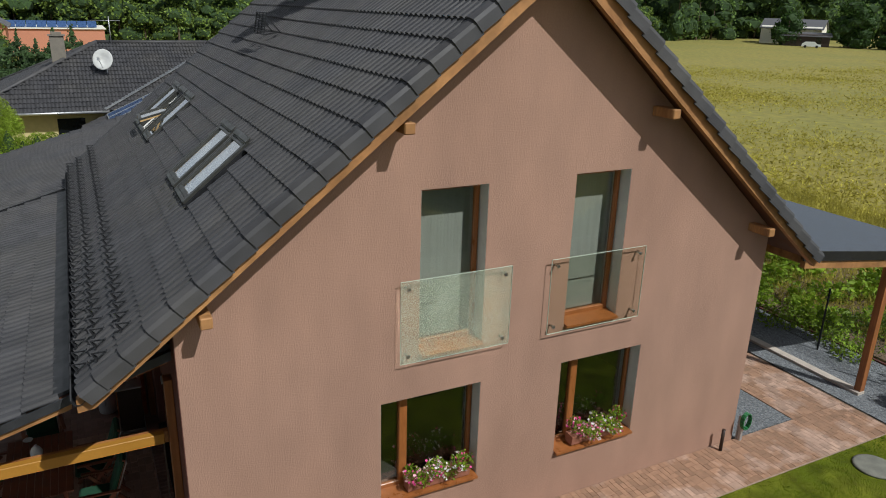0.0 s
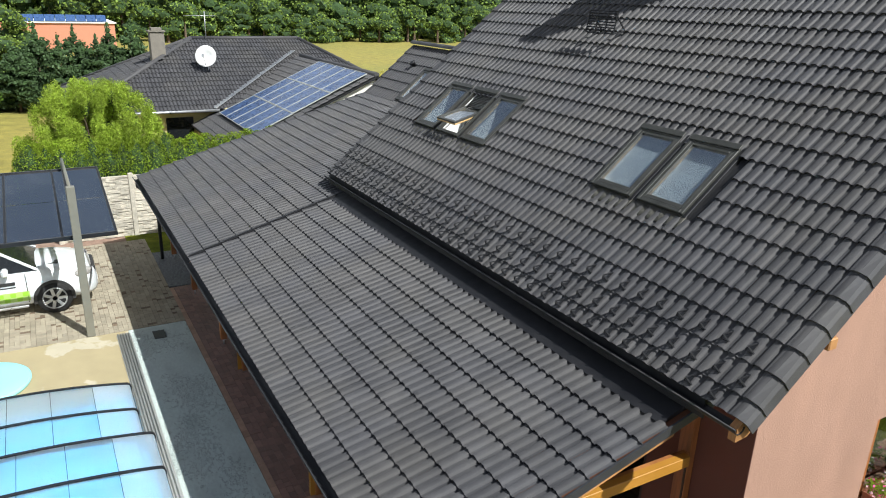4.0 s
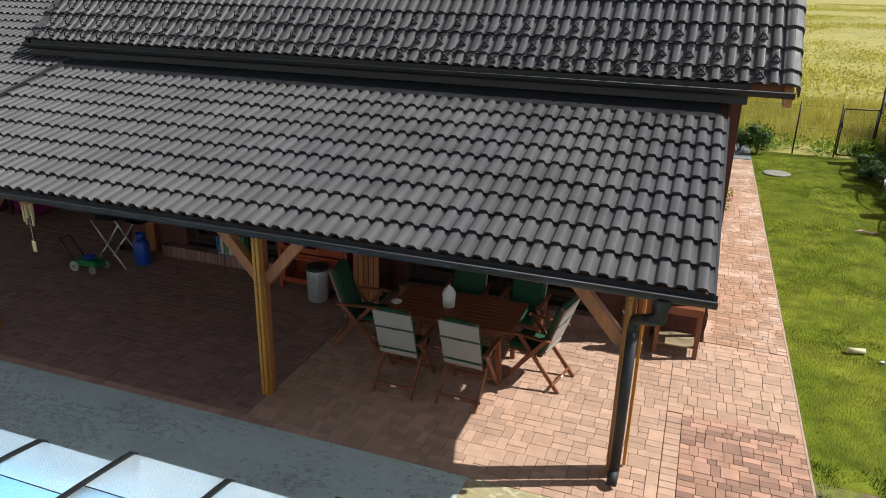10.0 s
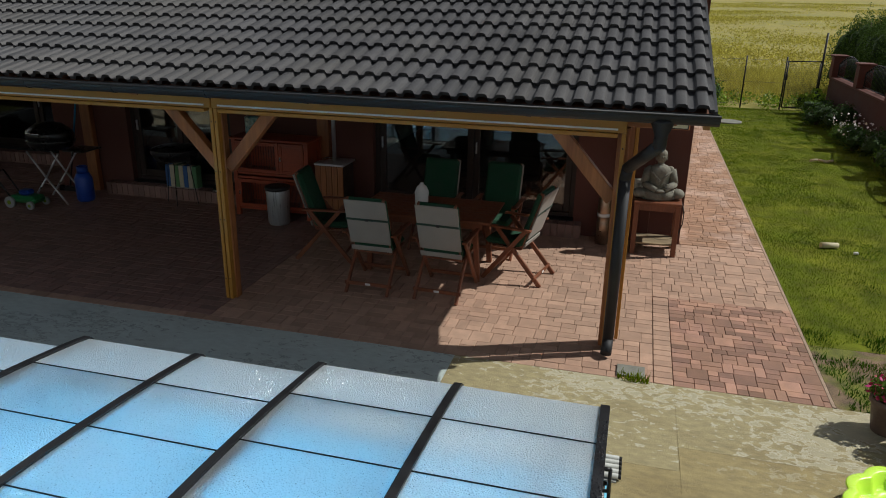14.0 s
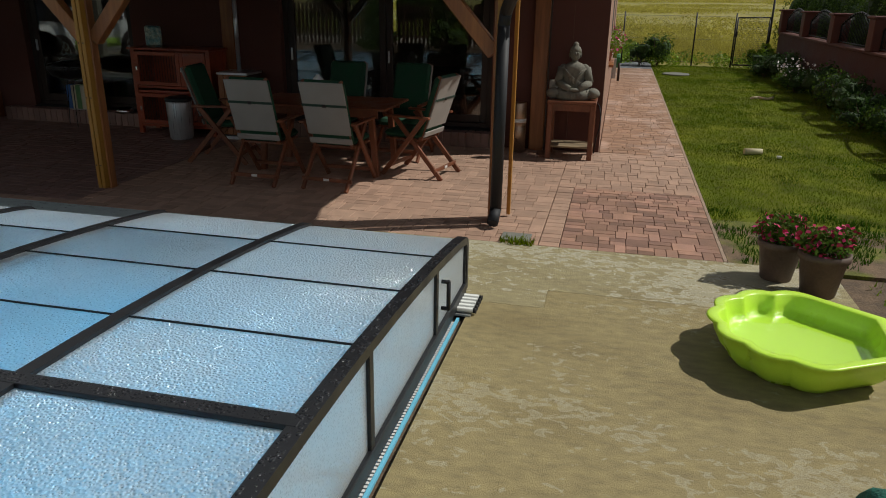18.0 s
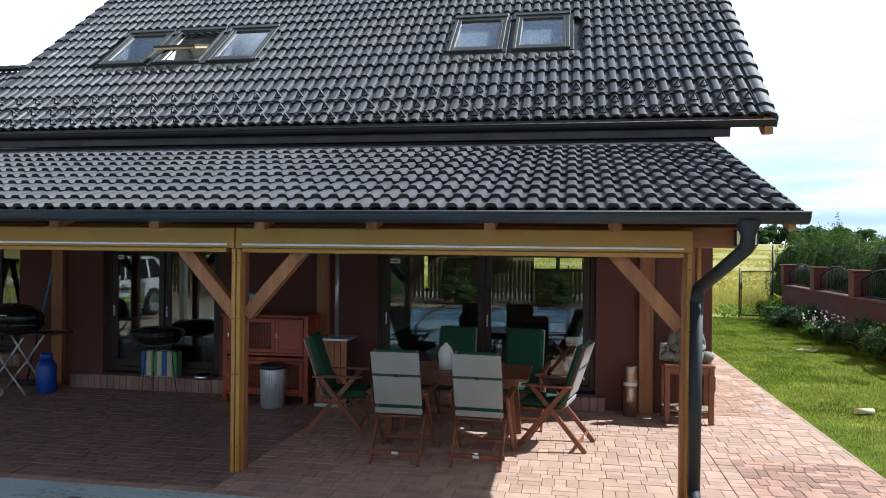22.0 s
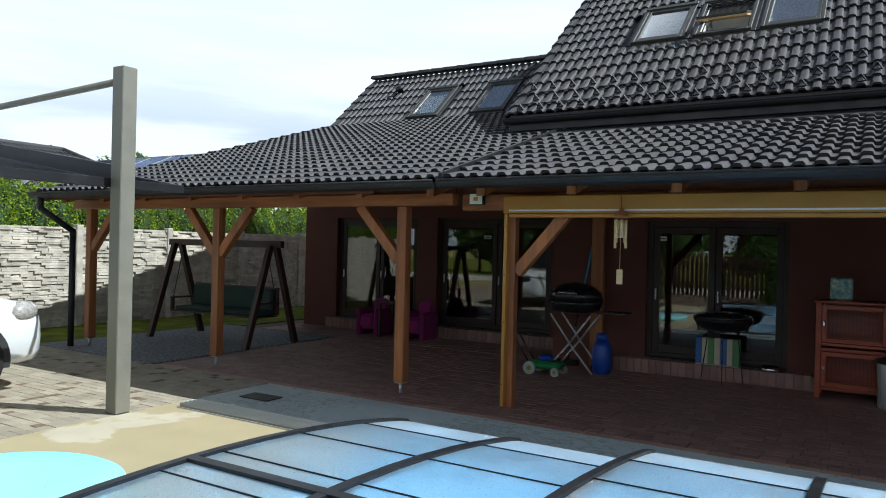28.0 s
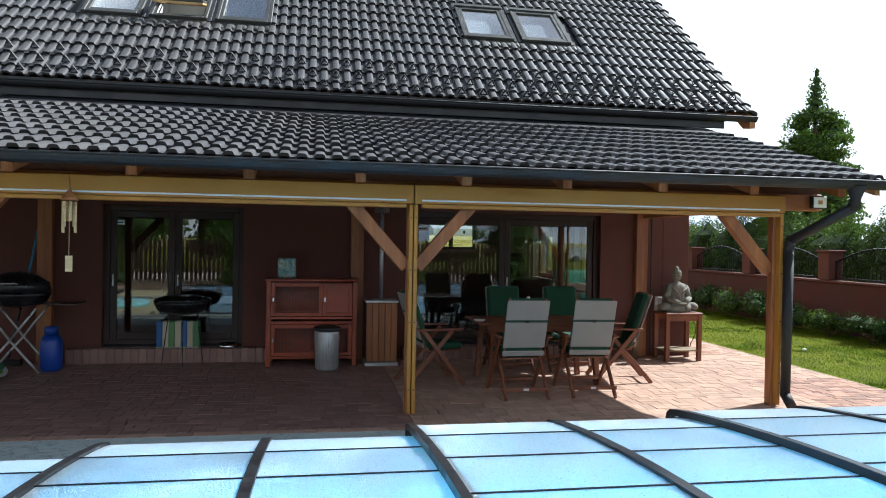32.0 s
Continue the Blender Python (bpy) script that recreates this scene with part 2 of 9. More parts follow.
    l.new(x2.outputs[0], a2.inputs["Fac"])
    l.new(tr.outputs[0], a2.inputs[1])
    l.new(a1.outputs[0], a2.inputs[2])
    mg = n.new("ShaderNodeMapRange")
    mg.inputs["To Min"].default_value, mg.inputs["To Max"].default_value = 0.05, 0.17
    l.new(grazing(n, l), mg.inputs["Value"])
    gm, gx = n.new("ShaderNodeMath"), n.new("ShaderNodeMath")
    gm.operation, gx.operation = "MULTIPLY", "MAXIMUM"
    gm.inputs[1].default_value = glint
    l.new(m2.outputs[0], gm.inputs[0])
    l.new(gm.outputs[0], gx.inputs[0])
    l.new(mg.outputs["Result"], gx.inputs[1])
    l.new(gx.outputs[0], a3.inputs["Fac"])
    l.new(a2.outputs[0], a3.inputs[1])
    l.new(gl.outputs[0], a3.inputs[2])
    l.new(a3.outputs[0], n["Material Output"].inputs["Surface"])
    return m


def flaked_concrete(name, color, dark, pale, inner=0.35, peak=0.75, rare=0.0, vary=0.2):
    """Weathered concrete: a worn skin that has flaked off in streaks, and damp sandy stains."""
    m = material(name, color, 0.85, vary=vary, scale=14, fine=230, bump=0.6, second=dark, patch=1.3, crisp=(0.50, 0.72), stretch=(0.7, 1.5, 1))
    n, l = m.node_tree.nodes, m.node_tree.links
    p = n["Principled BSDF"]
    old = p.inputs["Base Color"].links[0].from_socket
    geo, mp, big, small = n.new("ShaderNodeNewGeometry"), n.new("ShaderNodeMapping"), n.new("ShaderNodeTexNoise"), n.new("ShaderNodeTexNoise")
    mp.inputs["Scale"].default_value = (0.8, 1.3, 1)
    mp.inputs["Rotation"].default_value = (0, 0, 0.35)
    l.new(geo.outputs["Position"], mp.inputs["Vector"])
    big.inputs["Scale"].default_value, big.inputs["Detail"].default_value = 0.75, 2.0
    small.inputs["Scale"].default_value, small.inputs["Detail"].default_value, small.inputs["Roughness"].default_value = 13.0, 6.0, 0.6
    small.inputs["Distortion"].default_value = 0.6
    for t in (big, small):
        l.new(mp.outputs["Vector"], t.inputs["Vector"])
    add, half, ramp, mx = n.new("ShaderNodeMath"), n.new("ShaderNodeMath"), n.new("ShaderNodeValToRGB"), n.new("ShaderNodeMix")
    l.new(big.outputs["Fac"], add.inputs[0])
    l.new(small.outputs["Fac"], add.inputs[1])
    half.operation = "MULTIPLY"
    half.inputs[1].default_value = 0.5
    l.new(add.outputs[0], half.inputs[0])
    l.new(half.outputs[0], ramp.inputs["Fac"])
    # a pale rim round each flake, its inside only a little lighter
    e = ramp.color_ramp.elements
    e[0].position, e[0].color = 0.532 + rare, (0, 0, 0, 1)
    e[1].position, e[1].color = 0.539 + rare, (peak, peak, peak, 1)
    for at, v in ((0.553, peak), (0.568, inner)):
        q = e.new(at + rare)
        q.color = (v, v, v, 1)
    mx.data_type = "RGBA"
    l.new(ramp.outputs["Color"], mx.inputs["Factor"])
    l.new(old, mx.inputs["A"])
    mx.inputs["B"].default_value = (*pale, 1)
    l.new(mx.outputs["Result"], p.inputs["Base Color"])
    return m


M = {}
M["render"] = material("rendered_wall", (0.378, 0.225, 0.163), 0.9, vary=0.09, scale=2.2, fine=110, bump=0.7, second=(0.335, 0.197, 0.142), patch=0.9, crisp=(0.40, 0.75), stretch=(1, 1, 0.35))
M["reveal"] = material("reveal_paint", (0.55, 0.54, 0.50), 0.85, vary=0.06)
# red-brown render whose colour was lowered to imitate the shade it stands in
M["brownwall_shaded"] = material("brown_wall", (0.115, 0.043, 0.032), 0.9, vary=0.08, scale=1.5, fine=140, bump=0.3)
M["tile"] = material("concrete_tile", (0.0585, 0.0575, 0.062), 0.57, spec=0.37, vary=0.14, scale=3, fine=220, bump=0.12, rand=0.14, second=(0.070, 0.067, 0.067), patch=0.8)
M["metal_dark"] = material("dark_metal", (0.012, 0.012, 0.014), 0.5, 0.0, vary=0.15, bump=0.02)
M["gutter"] = material("gutter_paint", (0.012, 0.013, 0.016), 0.62, vary=0.2, scale=2, bump=0.02)
M["wood"] = material("stained_pine", (0.36, 0.155, 0.05), 0.5, vary=0.22, scale=4, fine=30, bump=0.1, stretch=(1, 1, 1), second=(0.27, 0.10, 0.032), patch=3)
M["wood_v"] = material("stained_post", (0.33, 0.125, 0.04), 0.5, vary=0.25, scale=9, fine=40, bump=0.1, stretch=(1, 1, 0.08), second=(0.25, 0.09, 0.03), patch=6)
M["wood_x"] = material("stained_beam", (0.33, 0.125, 0.04), 0.5, vary=0.25, scale=9, fine=40, bump=0.1, stretch=(0.08, 1, 1), second=(0.24, 0.085, 0.03), patch=6)
M["wood_rake"] = material("rake_board", (0.38, 0.19, 0.07), 0.6, vary=0.3, scale=8, fine=40, bump=0.1, stretch=(1, 0.2, 0.2), second=(0.30, 0.14, 0.05), patch=5)
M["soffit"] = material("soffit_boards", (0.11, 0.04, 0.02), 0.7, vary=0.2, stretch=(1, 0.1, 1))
M["verge"] = material("grey_metal_trim", (0.035, 0.036, 0.040), 0.5, 0.1, vary=0.12, bump=0.02)
M["yellow"] = material("ochre_aluminium", (0.40, 0.19, 0.028), 0.45, vary=0.06, scale=2, bump=0.02)
M["whiteline"] = material("white_plastic", (0.72, 0.72, 0.70), 0.5, vary=0.04, bump=0)
M["winframe"] = material("window_wood", (0.30, 0.105, 0.03), 0.35, vary=0.15, scale=10, stretch=(1, 1, 0.2), bump=0.03)
M["doorframe"] = material("door_frame_brown", (0.030, 0.016, 0.011), 0.55, vary=0.15, bump=0.02)
M["glass"] = glass_material("window_glass", (0.80, 0.84, 0.82), 0.10, 0.85)
M["skyglass"] = glass_material("roof_window_glass", (0.76, 0.82, 0.85), 0.52, 0.48)
M["wetglass"] = panel_material("wet_glass", (0.93, 0.97, 0.91), 0.26, 0.04, 0.8, (0.66, 0.71, 0.58), 125, 0.3, 0.006)
M["clearglass"] = glass_material("clear_glass", (0.955, 0.965, 0.92), 0.05, 0.85)
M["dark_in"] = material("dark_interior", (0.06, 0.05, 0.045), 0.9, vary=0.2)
M["curtain"] = material("grey_blind", (0.40, 0.39, 0.35), 0.9, vary=0.05, stretch=(1, 3, 0.2))
BRICK = dict(rough=0.85, vary=0.12, scale=7, fine=120, bump=0.25, second=(0.41, 0.255, 0.18), patch=0.6)
M["brick"] = material("red_paver", (0.405, 0.262, 0.188), rand=0.15, **BRICK)
BRICK_DK = dict(rough=0.85, vary=0.14, scale=7, fine=120, bump=0.25, second=(0.34, 0.19, 0.14), patch=2.5)
M["brick_dk"] = material("new_red_paver", (0.315, 0.178, 0.122), rand=0.38, **BRICK_DK)
# burgundy pavers under the roofs, their shade put into the darker colour
BRICK_SHADE = dict(rough=0.6, vary=0.14, scale=7, fine=120, bump=0.25, second=(0.225, 0.135, 0.11), patch=0.9)
M["brick_shade"] = material("burgundy_paver", (0.25, 0.145, 0.117), rand=0.2, **BRICK_SHADE)
BRICK_PATH = dict(rough=0.85, vary=0.14, scale=7, fine=120, bump=0.25, second=(0.43, 0.29, 0.22), patch=1.4, crisp=(0.50, 0.58))
M["brick_path"] = material("brown_paver", (0.33, 0.195, 0.125), rand=0.2, **BRICK_PATH)
M["joint"] = material("sand_joint", (0.27, 0.18, 0.135), 0.95, vary=0.2, bump=0.3)
M["paver"] = material("grey_paver", (0.33, 0.29, 0.215), 0.9, vary=0.12, scale=4, fine=120, bump=0.25, rand=0.14)
M["paver_brown"] = material("brown_grey_paver", (0.165, 0.12, 0.082), 0.9, vary=0.15, scale=4, fine=120, bump=0.25, rand=0.2)
M["concrete"] = flaked_concrete("pool_concrete", (0.335, 0.268, 0.128), (0.255, 0.198, 0.092), (0.46, 0.41, 0.28), rare=0.045)
M["concrete_flaked"] = flaked_concrete("flaked_concrete", (0.36, 0.305, 0.165), (0.29, 0.235, 0.12), (0.60, 0.57, 0.45), rare=0.004)
# the deck's shaded strip: the cool cast of shade is put into its colour
M["concrete_shade"] = flaked_concrete("grey_concrete", (0.53, 0.60, 0.57), (0.44, 0.50, 0.48), (0.18, 0.20, 0.20), 0.12, 0.6, rare=0.016, vary=0.08)
M["concrete_sandy"] = material("sandy_concrete", (0.40, 0.335, 0.195), 0.9, vary=0.07, scale=2.0, fine=160, bump=0.3, second=(0.50, 0.45, 0.33), patch=0.9, crisp=(0.60, 0.625))
M["kerb"] = material("kerb_concrete", (0.5, 0.44, 0.38), 0.9, vary=0.12, bump=0.3)
M["edging"] = material("edging_concrete", (0.36, 0.26, 0.19), 0.9, vary=0.2, scale=8, bump=0.3)
M["gravel"] = material("blue_gravel", (0.19, 0.20, 0.21), 0.9, vary=0.55, scale=28, fine=55, bump=1.0, second=(0.12, 0.13, 0.145), patch=16)
M["grass"] = material("lawn_soil", (0.095, 0.12, 0.010), 0.95, vary=0.4, scale=3, fine=60, bump=0.6, second=(0.15, 0.165, 0.016), patch=1.3, spec=0.1)
M["thin_lawn"] = material("thin_lawn_soil", (0.13, 0.14, 0.02), 0.95, vary=0.4, scale=6, fine=70, bump=0.8, second=(0.17, 0.115, 0.07), patch=2.2, crisp=(0.44, 0.54))
M["blade"] = leaf_material("grass_blade", (0.135, 0.185, 0.005), 0.4, 0.04)
M["clover"] = leaf_material("clover_blade", (0.05, 0.12, 0.008), 0.35, 0.04)
M["soil"] = material("garden_soil", (0.14, 0.095, 0.06), 0.95, vary=0.35, scale=8, fine=60, bump=0.9)
M["field"] = material("ripe_field", (0.27, 0.23, 0.048), 0.95, vary=0.25, scale=1.2, fine=14, bump=0.9, second=(0.235, 0.215, 0.045), patch=0.05)
M["grain"] = leaf_material("ripe_grain", (0.42, 0.375, 0.075), 0.25, 0.05)
M["alu"] = material("anthracite_profile", (0.02, 0.021, 0.024), 0.4, 0.3, vary=0.15, bump=0.02)
M["silver"] = material("silver_rail", (0.55, 0.56, 0.57), 0.35, 0.8, vary=0.1, bump=0.02)
M["rail_grey"] = material("anodised_rail", (0.46, 0.47, 0.45), 0.5, 0.35, vary=0.1, bump=0.02)
M["water"] = material("pool_water", (0.13, 0.52, 0.86), 0.12, vary=0.1, scale=1.2, fine=12, bump=0.25)
M["poolblue"] = material("pool_liner", (0.18, 0.55, 0.75), 0.4, vary=0.06, bump=0)
M["leaf_hedge"] = leaf_material("hedge_leaf", (0.19, 0.29, 0.02))
M["leaf_lime"] = leaf_material("lime_leaf", (0.20, 0.285, 0.025), 0.3, 0.1)
M["leaf_dark"] = leaf_material("dark_leaf", (0.042, 0.085, 0.018), spec=0.1)
M["leaf_mid"] = leaf_material("mid_leaf", (0.085, 0.15, 0.022), spec=0.1)
M["leaf_wood"] = leaf_material("broad_leaf", (0.18, 0.255, 0.055), 0.5, 0.1)
M["leaf_deep"] = leaf_material("deep_leaf", (0.12, 0.19, 0.05), 0.5, 0.1)
M["leaf_willow"] = leaf_material("willow_leaf", (0.30, 0.40, 0.045))
M["bark"] = material("bark", (0.12, 0.085, 0.06), 0.95, vary=0.3, bump=0.8, fine=40)
# dark fill of crowns: the shade among the inner leaves is in this colour
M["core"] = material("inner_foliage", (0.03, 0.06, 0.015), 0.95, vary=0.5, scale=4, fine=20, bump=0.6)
# the same surfaces where many pieces are joined in one mesh
JOINED = {
    M["paver_brown"]: material("brown_grey_paver_joined", (0.165, 0.12, 0.082), 0.9, vary=0.15, scale=4, fine=120, bump=0.25, island=0.2),
    M["tile"]: material("concrete_tile_joined", (0.0585, 0.0575, 0.062), 0.57, spec=0.37, vary=0.14, scale=3, fine=220, bump=0.12, island=0.14, second=(0.070, 0.067, 0.067), patch=0.8),
    M["brick"]: material("red_paver_joined", (0.405, 0.262, 0.188), island=0.15, **BRICK),
    M["brick_dk"]: material("new_red_paver_joined", (0.315, 0.178, 0.122), island=0.38, **BRICK_DK),
    M["brick_shade"]: material("burgundy_paver_joined", (0.25, 0.145, 0.117), island=0.2, **BRICK_SHADE),
    M["brick_path"]: material("brown_paver_joined", (0.33, 0.195, 0.125), island=0.2, **BRICK_PATH),
    M["paver"]: material("grey_paver_joined", (0.33, 0.29, 0.215), 0.9, vary=0.12, scale=4, fine=120, bump=0.25, island=0.14),
}

# ---- helpers for meshes ----
def bm_box(bm, x0, x1, y0, y1, z0, z1, bev=0.0, mtx=None):
    """Adds a box, with chamfered edges where bev is given."""
    b = bmesh.new()
    bmesh.ops.create_cube(b, size=1.0)
    for v in b.verts:
        v.co = Vector(((x0 + x1) / 2 + v.co.x * (x1 - x0), (y0 + y1) / 2 + v.co.y * (y1 - y0), (z0 + z1) / 2 + v.co.z * (z1 - z0)))
    if bev:
        bmesh.ops.bevel(b, geom=b.edges[:], offset=bev, segments=1, affect="EDGES", clamp_overlap=True)
    join_into(bm, b, mtx)


def join_into(bm, b, mtx=None):
    b.verts.index_update()
    vs = [bm.verts.new(mtx @ v.co if mtx else v.co) for v in b.verts]
    for f in b.faces:
        nf = bm.faces.new([vs[v.index] for v in f.verts])
        nf.smooth = f.smooth
    b.free()


def bm_cyl(bm, p, q, r, r2=None, seg=12, cap=True):
    """A round bar or cone from p to q."""
    p, q = Vector(p), Vector(q)
    d = q - p
    b = bmesh.new()
    bmesh.ops.create_cone(b, cap_ends=cap, segments=seg, radius1=r, radius2=r if r2 is None else r2, depth=d.length)
    for f in b.faces:
        f.smooth = len(f.verts) == 4
    join_into(bm, b, Matrix.Translation((p + q) / 2) @ d.to_track_quat("Z", "Y").to_matrix().to_4x4())


def bm_bar(bm, p, q, w, h, bev=0.004):
    """A squared bar from p to q, w wide sideways and h high."""
    p, q = Vector(p), Vector(q)
    d = q - p
    rot = d.to_track_quat("Y", "Z").to_matrix().to_4x4()
    bm_box(bm, -w / 2, w / 2, -d.length / 2, d.length / 2, -h / 2, h / 2, bev, Matrix.Translation((p + q) / 2) @ rot)


def bm_tube(bm, pts, r, seg=8):
    for a, b in zip(pts[:-1], pts[1:]):
        bm_cyl(bm, a, b, r, seg=seg)
    for a in pts[1:-1]:
        s = bmesh.new()
        bmesh.ops.create_uvsphere(s, u_segments=seg, v_segments=6, radius=r * 1.02)
        for f in s.faces:
            f.smooth = True
        join_into(bm, s, Matrix.Translation(a))


def bm_lathe(bm, prof, centre=(0, 0, 0), seg=20, sx=1.0, sy=1.0):
    """A turned body from a profile of (radius, height) pairs."""
    rings = []
    for r, z in prof:
        rings.append([bm.verts.new((centre[0] + sx * r * math.cos(2 * math.pi * i / seg), centre[1] + sy * r * math.sin(2 * math.pi * i / seg), centre[2] + z)) for i in range(seg)])
    for a, b in zip(rings[:-1], rings[1:]):
        for i in range(seg):
            f = bm.faces.new((a[i], a[(i + 1) % seg], b[(i + 1) % seg], b[i]))
            f.smooth = True
    bm.faces.new(rings[0][::-1])
    bm.faces.new(rings[-1])


def bm_prism(bm, ring, offset):
    """A solid from a flat ring of points and the way through it."""
    off = Vector(offset)
    a = [bm.verts.new(p) for p in ring]
    b = [bm.verts.new(Vector(p) + off) for p in ring]
    bm.faces.new(a[::-1])
    bm.faces.new(b)
    for i in range(len(a)):
        j = (i + 1) % len(a)
        bm.faces.new((a[i], a[j], b[j], b[i]))


def part(name, bm, mat, parent=None, label=""):
    me = bpy.data.meshes.new(name)
    bmesh.ops.recalc_face_normals(bm, faces=bm.faces[:])
    bm.to_mesh(me)
    bm.free()
    me.materials.append(mat)
    ob = new(name, me)
    ob.parent = parent
    if label:
        ob["label"] = label
    return ob


def structure(name, bm, mat, label, category):
    return tagged(part(name, bm, mat), label, category, kind="structure")


def thing(name, label, category, place=None, group="", kind=""):
    ob = new(name)
    ob.empty_display_size = 0.1
    if place:
        ob.matrix_world = place
    return tagged(ob, label, category, group, kind)


def shared(name, me, mat, parent, mtx):
    ob = new(name, me)
    ob.parent = parent
    ob.matrix_local = mtx
    if mat and not me.materials:
        me.materials.append(mat)
    return ob


def mesh_of(name, bm, mat):
    me = bpy.data.meshes.new(name)
    bmesh.ops.recalc_face_normals(bm, faces=bm.faces[:])
    bm.to_mesh(me)
    bm.free()
    me.materials.append(mat)
    return me


def raw(name, verts, faces, mat, parent=None):
    me = bpy.data.meshes.new(name)
    me.from_pydata([tuple(v) for v in verts], [], faces)
    me.materials.append(mat)
    ob = new(name, me)
    ob.parent = parent
    return ob


def slab(name, x0, x1, y0, y1, z0, z1, mat, label, category):
    bm = bmesh.new()
    bm_box(bm, x0, x1, y0, y1, z0, z1)
    return structure(name, bm, mat, label, category)

# ---- ground ----
def ground_z(x, y):
    """The field rises a little towards the woods in the north."""
    f = min(1.0, max(0.0, (y - 60) / 280)) * min(1.0, max(0.0, (x + 80) / 50))
    return -0.09 + 4.6 * f


bm = bmesh.new()
gx = [-2200, -800, -300, -150, -80, -55, -30, 0, 40, 100, 200, 500, 1000, 2200]
gy = [-2200, -600, -150, -40, 0, 60, 100, 150, 200, 250, 300, 340, 500, 1000, 2200]
grid = [[bm.verts.new((x, y, ground_z(x, y))) for x in gx] for y in gy]
for ra, rb in zip(grid[:-1], grid[1:]):
    for i in range(len(gx) - 1):
        bm.faces.new((ra[i], ra[i + 1], rb[i + 1], rb[i]))
structure("ground", bm, M["field"], "wide ripe grain field reaching to the horizon", "field")
slab("garden_ground", -17.0, 9.0, -22, 17.2, -0.085, -0.03, M["soil"], "brown garden soil round the house", "ground")
slab("lawn", 1.888, 5.5, -0.55, 0.648, -0.03, -0.001, M["thin_lawn"], "thin patchy grass and bare soil by the flower pots", "lawn")
slab("lawn", 1.888, 5.5, 0.65, 17.0, -0.03, 0.0, M["grass"], "sunlit mown lawn beside the brick path", "lawn")
slab("lawn", -19.5, -15.7, -1.0, 12.0, -0.03, -0.008, M["grass"], "shaded lawn strip by the stone fence", "lawn")
# the blue-grey shade colour ends about where the sunlit slab begins
slab("pool_deck", -11.0, -1.302, -1.72, -0.52, -0.03, 0.0, M["concrete_shade"], "chipped concrete strip beside the pool, tinted blue-grey for shade", "pavement")
slab("pool_deck", -1.3, 0.6215, -1.724, -0.52, -0.03, 0.001, M["concrete_flaked"], "weathered concrete slab round the pool", "pavement")
slab("pool_deck", 0.6235, 2.6, -1.4255, -0.52, -0.03, 0.002, M["concrete_flaked"], "weathered concrete slab round the pool", "pavement")
slab("pool_deck", 0.17, 0.6265, -9.5, -1.726, -0.03, 0.001, M["concrete"], "weathered concrete slab round the pool", "pavement")
slab("pool_deck", 0.6275, 2.75, -9.5, -1.4265, -0.03, 0.0015, M["concrete"], "weathered concrete slab round the pool", "pavement")
slab("pool_deck", -11.0, -8.10, -9.5, -1.724, -0.03, 0.0, M["concrete_sandy"], "sandy concrete slab beyond the pool", "pavement")
slab("pool_deck", -8.096, 0.216, -12.0, -6.9, -0.03, 0.0, M["concrete"], "weathered concrete slab round the pool", "pavement")
slab("deck_bed", 0.20, 2.59, -9.49, -0.525, -0.028, -0.002, M["concrete"], "sandy mortar in the joints of the pool deck", "pavement")
slab("terrace_bed", -16.0, 1.857, -0.516, 3.36, -0.05, -0.022, M["joint"], "sandy joints under the terrace pavers", "pavement")
slab("terrace_bed", -15.2, -9.0, 3.364, 4.7, -0.05, -0.022, M["joint"], "sandy joints under the terrace pavers", "pavement")
slab("path_bed", 0.8, 1.857, 3.364, 15.6, -0.05, -0.022, M["joint"], "sandy joints under the path pavers", "pavement")
slab("drive_bed", -20, -11.004, -12, -0.52, -0.05, -0.022, M["joint"], "sandy joints under the drive pavers", "pavement")
slab("kerb", 1.858, 1.884, -0.5, 15.6, -0.05, 0.001, M["edging"], "narrow brown-grey concrete edging between path and lawn", "kerb")
slab("gravel_bed", -3.5, 0.78, 12.55, 14.1, -0.03, -0.006, M["gravel"], "blue-grey gravel bed at the house wall", "gravel")
slab("gravel_bed", -9, 1.9, 15.65, 17.9, -0.028, -0.006, M["gravel"], "blue-grey gravel under the rear canopy", "gravel")
slab("gravel_bed", -16.0, -13.2, -0.5, 3.3, -0.02, 0.006, M["gravel"], "dark gravel under the swing bench", "gravel")
slab("pool_water", -8.03, 0.09, -6.62, -1.96, -0.2, -0.014, M["water"], "clear blue swimming pool water", "water")

# ---- walls of the house ----
GX, GY0, GY1, WX = 0.80, 3.36, 12.5, -9.0
RY, RZ, SL = 7.85, 8.13, 0.838


def roof_z(y):
    return RZ - SL * abs(y - RY)


def wall_strips(name, holes, y0, y1, top, x_out, thick, mat, label):
    """A wall across x = x_out with rectangular openings; holes: (y0, y1, z0, z1)."""
    bm = bmesh.new()
    ys = sorted({y0, y1, RY, *[h[0] for h in holes], *[h[1] for h in holes]})
    ys = [y for y in ys if y0 <= y <= y1]
    for a, b in zip(ys[:-1], ys[1:]):
        mid, z = (a + b) / 2, -0.05
        for h in sorted([h for h in holes if h[0] < mid < h[1]], key=lambda h: h[2]):
            bm_prism(bm, [(x_out, a, z), (x_out, b, z), (x_out, b, h[2]), (x_out, a, h[2])], (-thick, 0, 0))
            z = h[3]
        bm_prism(bm, [(x_out, a, z), (x_out, b, z), (x_out, b, top(b)), (x_out, a, top(a))], (-thick, 0, 0))
    return structure(name, bm, mat, label, "wall")


